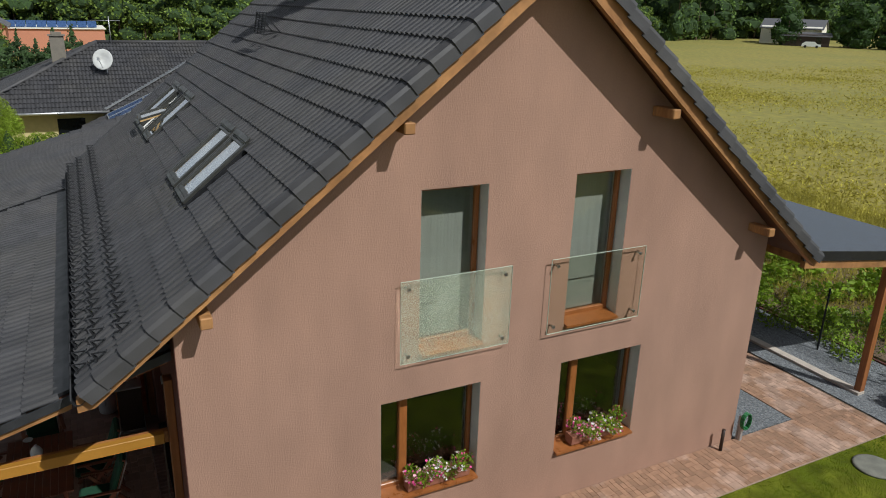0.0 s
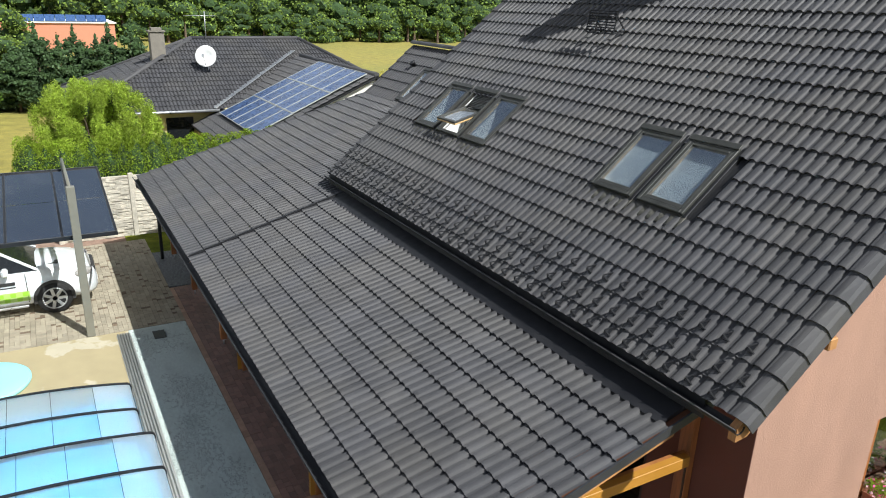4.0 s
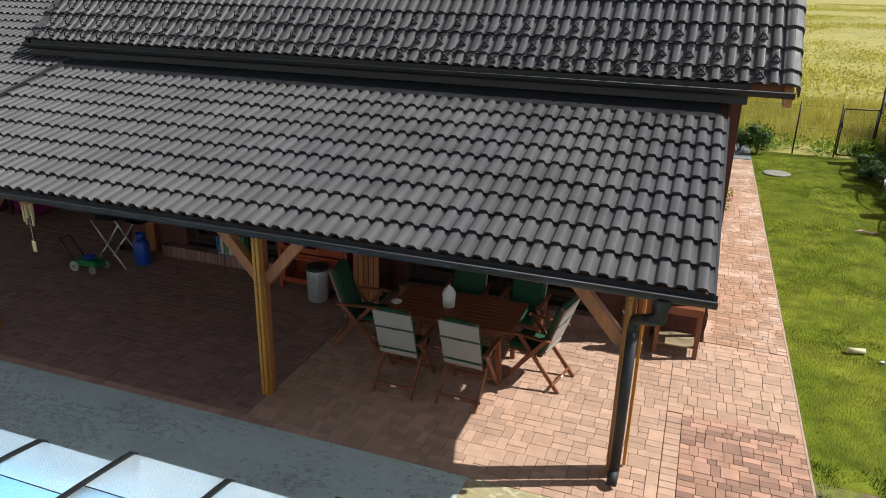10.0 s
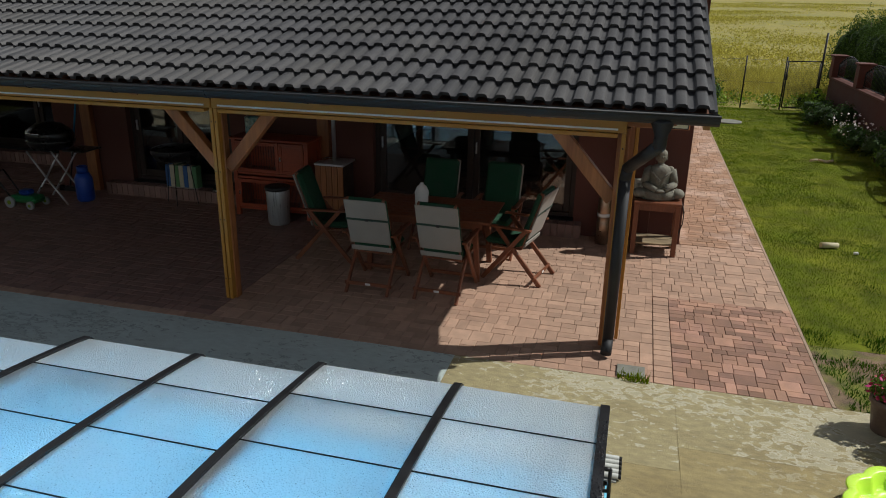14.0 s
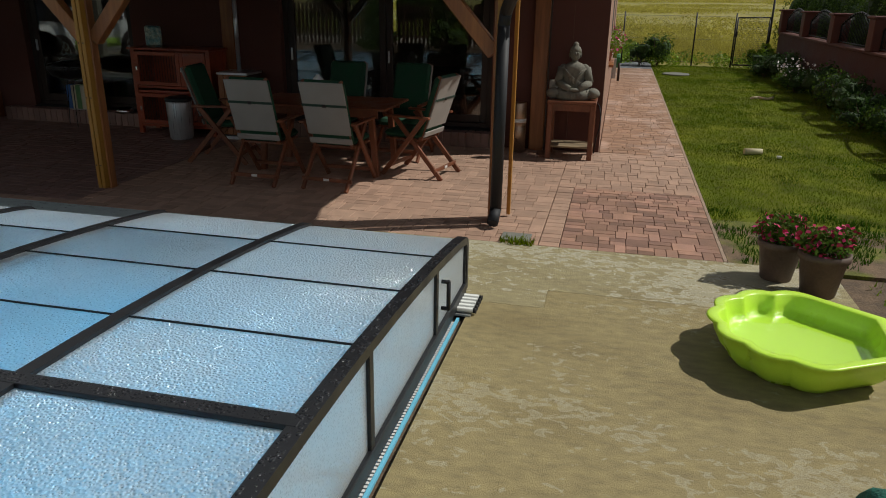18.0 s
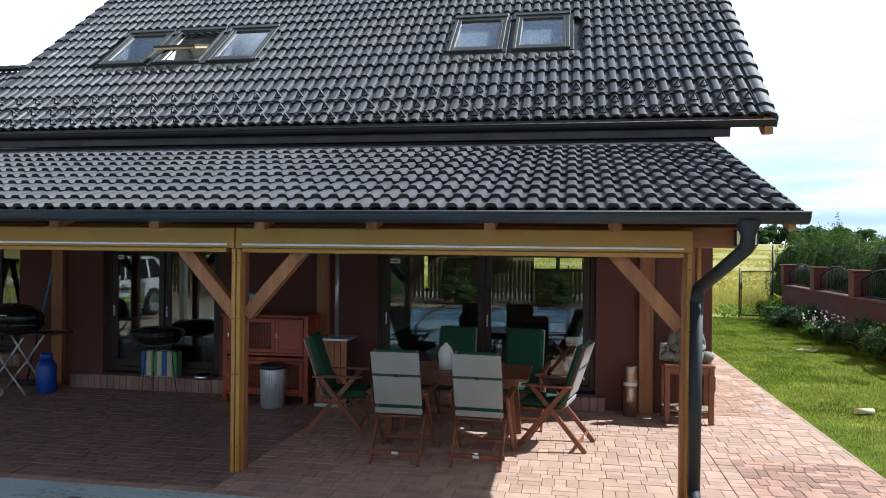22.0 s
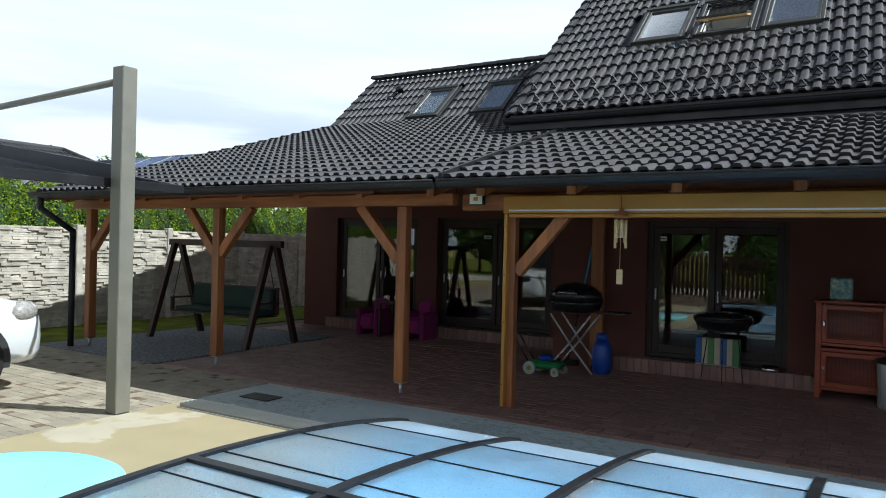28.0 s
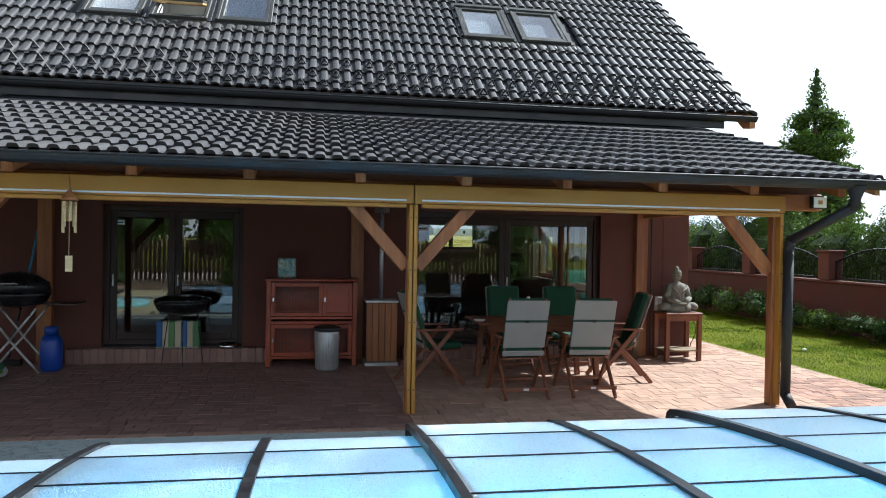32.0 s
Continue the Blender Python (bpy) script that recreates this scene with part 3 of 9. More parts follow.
GABLE_HOLES = [(6.27, 7.2, 2.98, 5.15), (8.54, 9.47, 2.98, 5.17), (5.75, 7.22, 0.88, 2.365), (8.56, 10.05, 0.86, 2.37)]
wall_strips("wall_east_gable", GABLE_HOLES, GY0, GY1, lambda y: roof_z(y) - 0.27, GX, 0.42, M["render"], "pinkish brown rendered gable wall with four windows")
wall_strips("wall_west_gable", [], GY0, GY1, lambda y: roof_z(y) - 0.27, WX + 0.4, 0.4, M["brownwall_shaded"], "red-brown rendered west gable wall")


def wall_along(name, y_front, x0, x1, z1, holes, thick, mat, label):
    """A wall along x with openings; holes: (x0, x1, z0, z1)."""
    bm = bmesh.new()
    xs = sorted({x0, x1, *[h[0] for h in holes], *[h[1] for h in holes]})
    for a, b in zip(xs[:-1], xs[1:]):
        mid, z = (a + b) / 2, -0.05
        for h in [h for h in holes if h[0] < mid < h[1]]:
            if h[2] > z:
                bm_prism(bm, [(a, y_front, z), (b, y_front, z), (b, y_front, h[2]), (a, y_front, h[2])], (0, thick, 0))
            z = h[3]
        bm_prism(bm, [(a, y_front, z), (b, y_front, z), (b, y_front, z1), (a, y_front, z1)], (0, thick, 0))
    return structure(name, bm, mat, label, "wall")


DOORS = [(-7.62, -5.80, 0.2, 2.1), (-3.52, -0.62, 0.2, 2.1)]
wall_along("wall_front", GY0, -8.6, 0.38, 3.95, DOORS, 0.38, M["brownwall_shaded"], "red-brown rendered front wall, darkened for the shade under the veranda")
# thin skin over the gable wall's end, so the shaded front stays dark
slab("wall_corner", 0.382, 0.797, GY0 - 0.008, GY0 - 0.001, -0.05, 3.9, M["brownwall_shaded"], "thin red-brown skin at the front house corner, darkened for shade", "wall")
wall_along("wall_rear", GY1 - 0.4, -8.6, 0.38, 3.9, [(-6.5, -4.5, 0.9, 2.2), (-1.93, -0.58, 1.45, 2.42)], 0.39, M["render"], "rendered rear wall")
WING_Y, WING_X = 4.7, -15.15
WDOORS = [(-14.3, -12.35, 0.2, 2.2), (-11.9, -9.6, 0.2, 2.2)]
wall_along("wall_wing_front", WING_Y, WING_X, WX - 0.01, 3.75, WDOORS, 0.35, M["brownwall_shaded"], "red-brown rendered wing wall, darkened for the porch shade")
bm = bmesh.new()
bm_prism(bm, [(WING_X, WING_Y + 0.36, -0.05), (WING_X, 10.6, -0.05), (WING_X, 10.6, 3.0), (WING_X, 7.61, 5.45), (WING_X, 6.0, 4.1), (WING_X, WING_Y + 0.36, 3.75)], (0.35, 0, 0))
structure("wall_wing_gable", bm, M["brownwall_shaded"], "red-brown rendered end wall of the wing", "wall")
slab("wall_wing_rear", WING_X + 0.36, WX - 0.01, 10.25, 10.6, -0.05, 2.9, M["brownwall_shaded"], "red-brown rendered rear wall of the wing", "wall")
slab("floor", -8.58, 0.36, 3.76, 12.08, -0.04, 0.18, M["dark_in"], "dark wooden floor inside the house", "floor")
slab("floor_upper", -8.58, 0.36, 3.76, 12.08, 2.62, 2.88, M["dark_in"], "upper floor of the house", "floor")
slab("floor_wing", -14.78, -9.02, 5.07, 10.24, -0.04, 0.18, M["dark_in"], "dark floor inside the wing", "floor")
slab("room_partition", -4.75, -4.65, 3.76, 12.08, 0.185, 2.6, M["curtain"], "plain light partition wall indoors", "wall")

# ---- roofs ----
TW, TE = 0.297, 0.3303


def tile_mesh(w, e):
    """A concrete roof tile with two rolls; x across, y up the slope, z out."""
    bm = bmesh.new()
    half = ((0, .002), (.05, .004), (.095, .029), (.135, .035), (.22, .0365), (.305, .035), (.345, .029), (.39, .004), (.44, .002))
    us = [u for u, _ in half] + [u + .5 for u, _ in half] + [1.0]
    hs = [h for _, h in half] * 2 + [.003]
    pick = range(0, len(us), 1)
    rows = []
    for y, lift in ((-0.03, 0.037), (e, 0.002)):
        rows.append([bm.verts.new((us[i] * w, y, hs[i] + lift)) for i in pick])
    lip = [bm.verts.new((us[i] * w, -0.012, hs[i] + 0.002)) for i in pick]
    for i in range(len(rows[0]) - 1):
        f = bm.faces.new((rows[0][i], rows[0][i + 1], rows[1][i + 1], rows[1][i]))
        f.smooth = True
        bm.faces.new((lip[i], lip[i + 1], rows[0][i + 1], rows[0][i]))
    return bm


def slope_frame(y0, z0, tan, back=False):
    """The frame of a slope: x along the eave, y up the slope, z outwards."""
    a = math.atan(tan)
    if back:
        return Matrix.Translation((0, y0, z0)) @ Matrix.Rotation(math.pi, 4, "Z") @ Matrix.Rotation(a, 4, "X")
    return Matrix.Translation((0, y0, z0)) @ Matrix.Rotation(a, 4, "X")


def lay_tiles(parent, fr, x0, cols, rows, w, e, near, skip, name="roof_tile", first=0.0, trim=None):
    """Tiles that near(x, v) picks become parts; the rest is one joined part."""
    me = mesh_of("roof_tile", tile_mesh(w, e), M["tile"])
    for p in me.polygons:
        p.use_smooth = True
    me.set_sharp_from_angle(angle=radians(24))
    base = np.array([v.co[:] for v in me.vertices])
    faces = [list(p.vertices) for p in me.polygons]
    verts, fs, count = [], [], 0
    for r in range(rows):
        for c in range(cols):
            x, v = x0 + c * w, r * e
            if skip(x + w / 2, v + e / 2):
                continue
            jig = Matrix.Rotation(random.uniform(-.006, .006), 4, "Z") @ Matrix.Rotation(random.uniform(-.008, .008), 4, "X")
            m = fr @ Matrix.Translation((x, v, random.uniform(0, .003))) @ jig
            if first and r == 0:
                m = m @ Matrix.Translation((0, first, 0)) @ Matrix.Diagonal((1, (e - first) / e, 1, 1))
            if trim and trim(x + w / 2, v):
                m = m @ Matrix.Diagonal((1, trim(x + w / 2, v), 1, 1))
            if near(x + w / 2, v + e / 2) and count < 300:
                shared(name, me, None, parent, m)
                count += 1
            else:
                arr = np.array(m)
                k = len(verts)
                verts.extend((base @ arr[:3, :3].T + arr[:3, 3]).tolist())
                fs.extend([[i + k for i in f] for f in faces])
    if verts:
        ob = raw("roof_tile_field", verts, fs, JOINED[M["tile"]], parent)
        for p in ob.data.polygons:
            p.use_smooth = True
        ob.data.set_sharp_from_angle(angle=radians(24))
        tagged(ob, kind="stuff")


def deck(name, pts_yz, x0, x1, thick, label):
    """A roof slab from eave to ridge; pts_yz: points of its upper side."""
    bm = bmesh.new()
    for (ya, za), (yb, zb) in zip(pts_yz[:-1], pts_yz[1:]):
        bm_prism(bm, [(x0, ya, za), (x0, yb, zb), (x0, yb, zb - thick), (x0, ya, za - thick)], (x1 - x0, 0, 0))
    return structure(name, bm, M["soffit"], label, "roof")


UY0 = 2.36
UZ0 = roof_z(UY0)
UX0, UX1 = -9.42, 1.27
CA = math.cos(math.atan(SL))
D = 0.06 / CA
fr_main = slope_frame(UY0, UZ0 - 0.05, SL)
fr_back = slope_frame(2 * RY - UY0, UZ0 - 0.05, SL, True)
UL = (RY - UY0) / CA


def v_main(y):
    return (y - UY0) / CA


SKY_A = [(-8.06, -7.28), (-7.17, -6.39), (-6.28, -5.50)]
SKY_B = [(-2.68, -1.90), (-1.77, -0.99)]
SKV0, SKV1 = v_main(3.83), v_main(4.70)


def slope_deck(bm, fr, x0, x1, v0, v1, z0, z1, holes):
    """A slab in the frame of a slope with an opening for each roof window; holes: (x0, x1, v0, v1)."""
    xs = sorted({x0, x1, *[h[0] for h in holes], *[h[1] for h in holes]})
    for a, b in zip(xs[:-1], xs[1:]):
        v = v0
        for h in [h for h in holes if h[0] < (a + b) / 2 < h[1]]:
            bm_box(bm, a, b, v, h[2], z0, z1, 0, fr)
            v = h[3]
        bm_box(bm, a, b, v, v1, z0, z1, 0, fr)


bm = bmesh.new()
slope_deck(bm, fr_main, UX0 + 0.06, UX1 - 0.06, 0.15, UL - 0.02, -0.145, -0.022, [(a + .06, b - .06, SKV0 + .06, SKV1 - .06) for a, b in SKY_A + SKY_B])
slope_deck(bm, fr_back, -UX1 + 0.06, -UX0 - 0.06, 0.15, UL - 0.02, -0.145, -0.022, [])
roof_main = structure("roof_main", bm, M["soffit"], "steep gable roof of dark grey concrete tiles", "roof")
bm = bmesh.new()
bm_box(bm, UX0 + 0.06, 0.80, UY0 + 0.08, UY0 + 0.108, UZ0 - 0.20, UZ0 + 0.02, 0.003)
part("fascia", bm, M["metal_dark"], roof_main, "black eaves board")


def skip_main(x, v):
    return SKV0 < v < SKV1 + 0.06 and (-8.10 < x < -5.46 or -2.72 < x < -0.95)


def trim_main(x, v):
    """The course below a row of roof windows is cut short."""
    if v < SKV0 - 0.02 < v + TE and (-8.10 < x < -5.46 or -2.72 < x < -0.95):
        return (SKV0 - 0.03 - v) / TE
    return None


lay_tiles(roof_main, fr_main, UX0 + 0.02, 36, 22, TW - 0.001, TE, lambda x, v: x > -3.2 and v < 7, skip_main, first=0.11, trim=trim_main)
lay_tiles(roof_main, fr_back, -UX1 + 0.02, 36, 22, TW - 0.001, TE, lambda x, v: False, lambda x, v: False, first=0.11)


def verge_tiles(parent, fr, x, rows, e, side, first=0.0, hang=0.165, out=0.016):
    """Cloaked verge tiles: a flat top that breaks over a chamfer into a hanging side."""
    ring = ((-0.06, 0.030), (0.035, 0.038), (0.095, 0.008), (0.118, -0.035), (0.122, -hang), (0.100, -hang), (0.096, -0.045), (0.075, -0.012), (0.03, 0.014), (-0.06, 0.010))
    bm = bmesh.new()
    ends = []
    for y, wide, up in ((-0.03, out, 0.030), (e - 0.02, 0.0, 0.0)):
        ends.append([bm.verts.new((side * (px + (wide if px > 0.05 else 0)), y, pz + up)) for px, pz in ring])
    n = len(ring)
    for i in range(n):
        bm.faces.new((ends[0][i], ends[0][(i + 1) % n], ends[1][(i + 1) % n], ends[1][i]))
    bm.faces.new(ends[0][::-1])
    bm.faces.new(ends[1])
    me = mesh_of("verge_tile", bm, M["tile"])
    for r in range(rows):
        m = fr @ Matrix.Translation((x, r * e, 0.003))
        if first and r == 0:
            m = m @ Matrix.Translation((0, first, 0)) @ Matrix.Diagonal((1, (e - first) / e, 1, 1))
        shared("verge_tile", me, None, parent, m)


verge_tiles(roof_main, fr_main, UX1 - 0.10, 22, TE, 1, 0.11)
verge_tiles(roof_main, fr_main, UX0 + 0.10, 22, TE, -1, 0.11)
verge_tiles(roof_main, fr_back, -UX1 + 0.10, 22, TE, -1, 0.11)
verge_tiles(roof_main, fr_back, -UX0 - 0.10, 22, TE, 1, 0.11)


def ridge_caps(parent, x0, x1, y, z):
    bm = bmesh.new()
    seg = 8
    ring = []
    for xx, s in ((0, 1.0), (0.40, 0.9)):
        ring.append([bm.verts.new((xx, s * 0.12 * math.cos(math.pi * i / seg), s * 0.10 * math.sin(math.pi * i / seg) - 0.02)) for i in range(seg + 1)])
    for i in range(seg):
        bm.faces.new((ring[0][i], ring[0][i + 1], ring[1][i + 1], ring[1][i])).smooth = True
    bm.faces.new(ring[0])
    me = mesh_of("ridge_cap", bm, M["tile"])
    n = int((x1 - x0) / 0.345)
    for i in range(n):
        shared("ridge_cap", me, None, parent, Matrix.Translation((x1 - (i + 1) * (x1 - x0) / n, y, z + 0.03)))


ridge_caps(roof_main, UX0, UX1, RY, RZ)

# lean-to roof over the veranda and the low slope of the wing
LY0, LZ0, LS = -0.67, 2.38, 0.30
CL = math.cos(math.atan(LS))


def lean_z(y):
    return LZ0 + LS * (y - LY0)


roof_lean = deck("roof_leanto", [(LY0 + 0.03, LZ0 - 0.06), (3.34, lean_z(3.34) - 0.06)], -8.57, 0.62, 0.05, "low-pitched veranda roof of dark grey tiles")
fr_lean = slope_frame(LY0, LZ0 - 0.05, LS)
lay_tiles(roof_lean, fr_lean, -8.56, 31, 9, 9.18 / 31, 0.333, lambda x, v: v < 3.1, lambda x, v: False)
bm = bmesh.new()
bm_prism(bm, [(0.622, LY0 - 0.01, LZ0 - 0.035), (0.622, 3.33, lean_z(3.33) - 0.035), (0.622, 3.33, lean_z(3.33) - 0.14), (0.622, LY0 - 0.01, LZ0 - 0.13)], (0.022, 0, 0))
part("verge_trim", bm, M["verge"], roof_lean, "plain dark grey metal verge trim")
# black sheet in place of the eaves' shadow on roof tiles and wall
bm = bmesh.new()
bm_prism(bm, [(-8.57, 2.14, lean_z(2.14) - 0.005), (-8.57, 3.333, lean_z(3.333) + 0.02), (-8.57, 3.333, lean_z(3.333) - 0.05), (-8.57, 2.14, lean_z(2.14) - 0.045)], (9.12, 0, 0))
bm_box(bm, -8.57, 0.36, 3.335, 3.356, lean_z(3.34) - 0.05, 3.93)
part("flashing", bm, M["metal_dark"], roof_lean, "black sheet and wall strip standing in for shadow under the eaves")
bm = bmesh.new()
bm_prism(bm, [(-8.61, LY0 - 0.02, LZ0 + 0.03), (-8.61, 2.3, lean_z(2.3) + 0.03), (-8.61, 2.3, lean_z(2.3) - 0.04), (-8.61, LY0 - 0.02, LZ0 - 0.04)], (0.04, 0, 0))
part("divider_strip", bm, M["metal_dark"], roof_lean, "dark metal strip between two roofs")

KY = 6.0
KZ = lean_z(KY)
WRY, WRZ = 7.61, KZ + 0.86 * (7.61 - KY)
VX0, VX1 = -15.66, -8.62
roof_wing = deck("roof_wing", [(LY0 + 0.03, LZ0 - 0.06), (KY, KZ - 0.06), (WRY, WRZ - 0.07), (11.0, WRZ - 0.07 - 0.86 * (11.0 - WRY))], VX0 + 0.06, -9.44, 0.10, "wing roof with a low and a steep slope of dark tiles")
bm = bmesh.new()
bm_prism(bm, [(-9.436, LY0 + 0.03, LZ0 - 0.06), (-9.436, 3.34, lean_z(3.34) - 0.06), (-9.436, 3.34, lean_z(3.34) - 0.11), (-9.436, LY0 + 0.03, LZ0 - 0.11)], (0.82, 0, 0))
part("roof_infill", bm, M["soffit"], roof_wing)
lay_tiles(roof_wing, fr_lean, VX0 + 0.02, 24, 21, 7.03 / 24, 6.96 / 21, lambda x, v: v < 6 and x > -13.2, lambda x, v: x > -9.05 and v * CL + LY0 > 3.2)
fr_kink = slope_frame(KY, KZ - 0.05, 0.86)
WSK = [(-13.57, -12.80), (-12.01, -11.24)]
WV0, WV1 = 0.06, 1.26
lay_tiles(roof_wing, fr_kink, VX0 + 0.02, 22, 6, 6.5 / 22, 2.12 / 6, lambda x, v: False, lambda x, v: WV0 - 0.1 < v < WV1 + 0.05 and any(a - 0.05 < x < b + 0.05 for a, b in WSK))
fr_wback = slope_frame(11.0, WRZ - 0.86 * (11.0 - WRY) - 0.05, 0.86, True)
lay_tiles(roof_wing, fr_wback, 9.1, 22, 12, 6.5 / 22, 0.36, lambda x, v: False, lambda x, v: False)
verge_tiles(roof_wing, fr_lean, VX0 + 0.10, 21, 6.96 / 21, -1)
verge_tiles(roof_wing, fr_kink, VX0 + 0.10, 6, 2.12 / 6, -1)
ridge_caps(roof_wing, VX0, -9.1, WRY, WRZ)

# ---- windows and doors ----
def casement(name, y0, y1, z0, z1, x_out, mullion, label, blind):
    """A gable window set back in its reveal."""
    bm = bmesh.new()
    w = 0.075
    xo, xi = x_out - 0.20, x_out - 0.27
    for a, b, c, d in ((y0 + .013, y0 + w, z0 + .016, z1 - .013), (y1 - w, y1 - .013, z0 + .016, z1 - .013), (y0 + w, y1 - w, z0 + .016, z0 + w + .02), (y0 + w, y1 - w, z1 - w, z1 - .013)):
        bm_box(bm, xi, xo, a, b, c, d, 0.008)
    win = structure(name, bm, M["winframe"], label, "window")
    if mullion:
        bm = bmesh.new()
        bm_box(bm, xi - 0.005, xo + 0.012, mullion - 0.06, mullion + 0.06, z0 + w, z1 - w, 0.01)
        part("mullion", bm, M["winframe"], win)
    bm = bmesh.new()
    bm_box(bm, xi + 0.025, xi + 0.035, y0 + w - .01, y1 - w + .01, z0 + w, z1 - w + .01)
    g = part("pane", bm, M["glass"], win)
    g.visible_shadow = False
    bm = bmesh.new()
    for a, b in ((y0 + .001, y0 + .004), (y1 - .004, y1 - .001)):
        bm_box(bm, x_out - 0.41, x_out - 0.006, a, b, z0 + .001, z1 - .006)
    bm_box(bm, x_out - 0.41, x_out - 0.006, y0 + .001, y1 - .001, z1 - .005, z1 - .001)
    part("reveal", bm, M["reveal"], win, "grey painted reveal")
    bm = bmesh.new()
    bm_prism(bm, [(x_out - .2, y0 + .012, z0 + .03), (x_out + .075, y0 + .012, z0 + .004), (x_out + .075, y0 + .012, z0 - .03), (x_out + .006, y0 + .012, z0 - .03), (x_out + .006, y0 + .012, z0 + .002), (x_out - .2, y0 + .012, z0 + .003)], (0, y1 - y0 - .024, 0))
    part("sill", bm, M["winframe"], win, "red-brown metal sill")
    if blind:
        bm = bmesh.new()
        n = 60
        ring = [(xi - 0.10 + 0.0015 * math.sin(i * 0.7) + 0.0008 * math.sin(i * 1.9), y0 + 0.02 + (y1 - y0 - .04) * i / n) for i in range(n + 1)]
        bm_prism(bm, [(p, q, z0 + .05) for p, q in ring] + [(p - .006, q, z0 + .05) for p, q in ring[::-1]], (0, 0, z1 - z0 - .07))
        part("curtain", bm, M["curtain"], win, "pale grey curtain")
    return win


H = GABLE_HOLES
casement("window_1", *H[0], GX, None, "tall wooden French window with a pale curtain", True)
casement("window_2", *H[1], GX, None, "tall wooden French window with a pale curtain", True)
casement("window_3", *H[2], GX, H[2][0] + 0.40, "brown wooden two-leaf window with flowers on its sill", False)
casement("window_4", *H[3], GX, H[3][0] + 0.40, "brown wooden two-leaf window with flowers on its sill", False)

M["glassedge"] = material("polished_glass_edge", (0.52, 0.60, 0.50), 0.2, vary=0.05, bump=0)
M["button"] = material("brushed_steel", (0.5, 0.47, 0.42), 0.3, 0.9, vary=0.1, bump=0.02)


def balustrade(y0, y1, z0, z1, wet):
    t = thing("glass_balustrade", "rain-spotted glass balustrade on steel buttons before a window" if wet else "clear dry glass balustrade on steel buttons before a window", "balustrade", pose(GX, (y0 + y1) / 2, z0), "balustrades on the gable")
    w, h = (y1 - y0) / 2, z1 - z0
    bm = bmesh.new()
    bm_box(bm, 0.080, 0.094, -w, w, 0, h, 0.003)
    p = part("pane", bm, M["wetglass"] if wet else M["clearglass"], t)
    p.visible_shadow = False
    bm = bmesh.new()
    for a, b, c, d in ((-w - .004, -w - .0005, 0, h), (w + .0005, w + .004, 0, h), (-w, w, h + .0005, h + .004), (-w, w, -.004, -.0005)):
        bm_box(bm, 0.079, 0.095, a, b, c, d)
    part("pane_edge", bm, M["glassedge"], t, "pale green polished glass edge")
    for sy in (-1, 1):
        for zz in (0.1, h - 0.1):
            bm = bmesh.new()
            bm_cyl(bm, (0.004, sy * (w - 0.1), zz), (0.080, sy * (w - 0.1), zz), 0.014)
            bm_cyl(bm, (0.095, sy * (w - 0.1), zz), (0.110, sy * (w - 0.1), zz), 0.024)
            part("button", bm, M["button"], t)


balustrade(5.98, 7.56, 2.93, 4.04, True)
balustrade(8.19, 9.82, 2.93, 4.03, False)

M["petal_pink"] = material("pink_petal", (0.75, 0.06, 0.28), 0.6, vary=0.2, bump=0, island=0.3)
M["petal_white"] = material("white_petal", (0.85, 0.78, 0.8), 0.6, vary=0.1, bump=0, island=0.15)
M["petal_pale"] = material("pale_pink_petal", (0.80, 0.45, 0.52), 0.6, vary=0.12, bump=0, island=0.2)
M["petal_red"] = material("crimson_petal", (0.55, 0.02, 0.10), 0.6, vary=0.2, bump=0, island=0.3)
M["terracotta"] = material("terracotta", (0.33, 0.13, 0.08), 0.8, vary=0.15)


def leaf_cloud(name, mat, lobes, n, size, parent=None, flat=0.0, shell=0.35, slim=0.55):
    """Many small leaves in some lobes: (x, y, z, rx, ry, rz)."""
    L = np.array(lobes, float)
    vol = L[:, 3] * L[:, 4] * L[:, 5]
    pick = np.random.choice(len(L), n, p=vol / vol.sum())
    d = np.random.normal(size=(n, 3))
    d /= np.linalg.norm(d, axis=1)[:, None]
    u = np.random.uniform(0, 1, n) ** shell
    c = L[pick, :3] + d * L[pick, 3:] * u[:, None]
    a = np.random.normal(size=(n, 3))
    a[:, 2] *= 1 - flat
    a /= np.linalg.norm(a, axis=1)[:, None]
    b = np.cross(a, np.random.normal(size=(n, 3)))
    b /= np.linalg.norm(b, axis=1)[:, None]
    s = size * np.random.uniform(0.6, 1.4, n)[:, None]
    q = np.stack([c + a * s, c + b * s * slim, c - a * s, c - b * s * slim], 1).reshape(-1, 3)
    f = np.arange(4 * n).reshape(-1, 4)
    me = bpy.data.meshes.new(name)
    me.from_pydata(q.tolist(), [], f.tolist())
    me.materials.append(mat)
    ob = new(name, me)
    ob.parent = parent
    return ob


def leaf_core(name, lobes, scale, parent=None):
    """Dark, solid lumps that fill a crown, its inner shade in their colour."""
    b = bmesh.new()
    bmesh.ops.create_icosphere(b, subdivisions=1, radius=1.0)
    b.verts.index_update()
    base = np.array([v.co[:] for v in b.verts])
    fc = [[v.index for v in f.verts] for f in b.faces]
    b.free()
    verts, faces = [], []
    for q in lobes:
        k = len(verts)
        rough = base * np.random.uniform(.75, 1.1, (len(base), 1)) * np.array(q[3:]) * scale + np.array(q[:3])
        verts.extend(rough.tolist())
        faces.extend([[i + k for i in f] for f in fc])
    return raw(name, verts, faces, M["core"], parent)


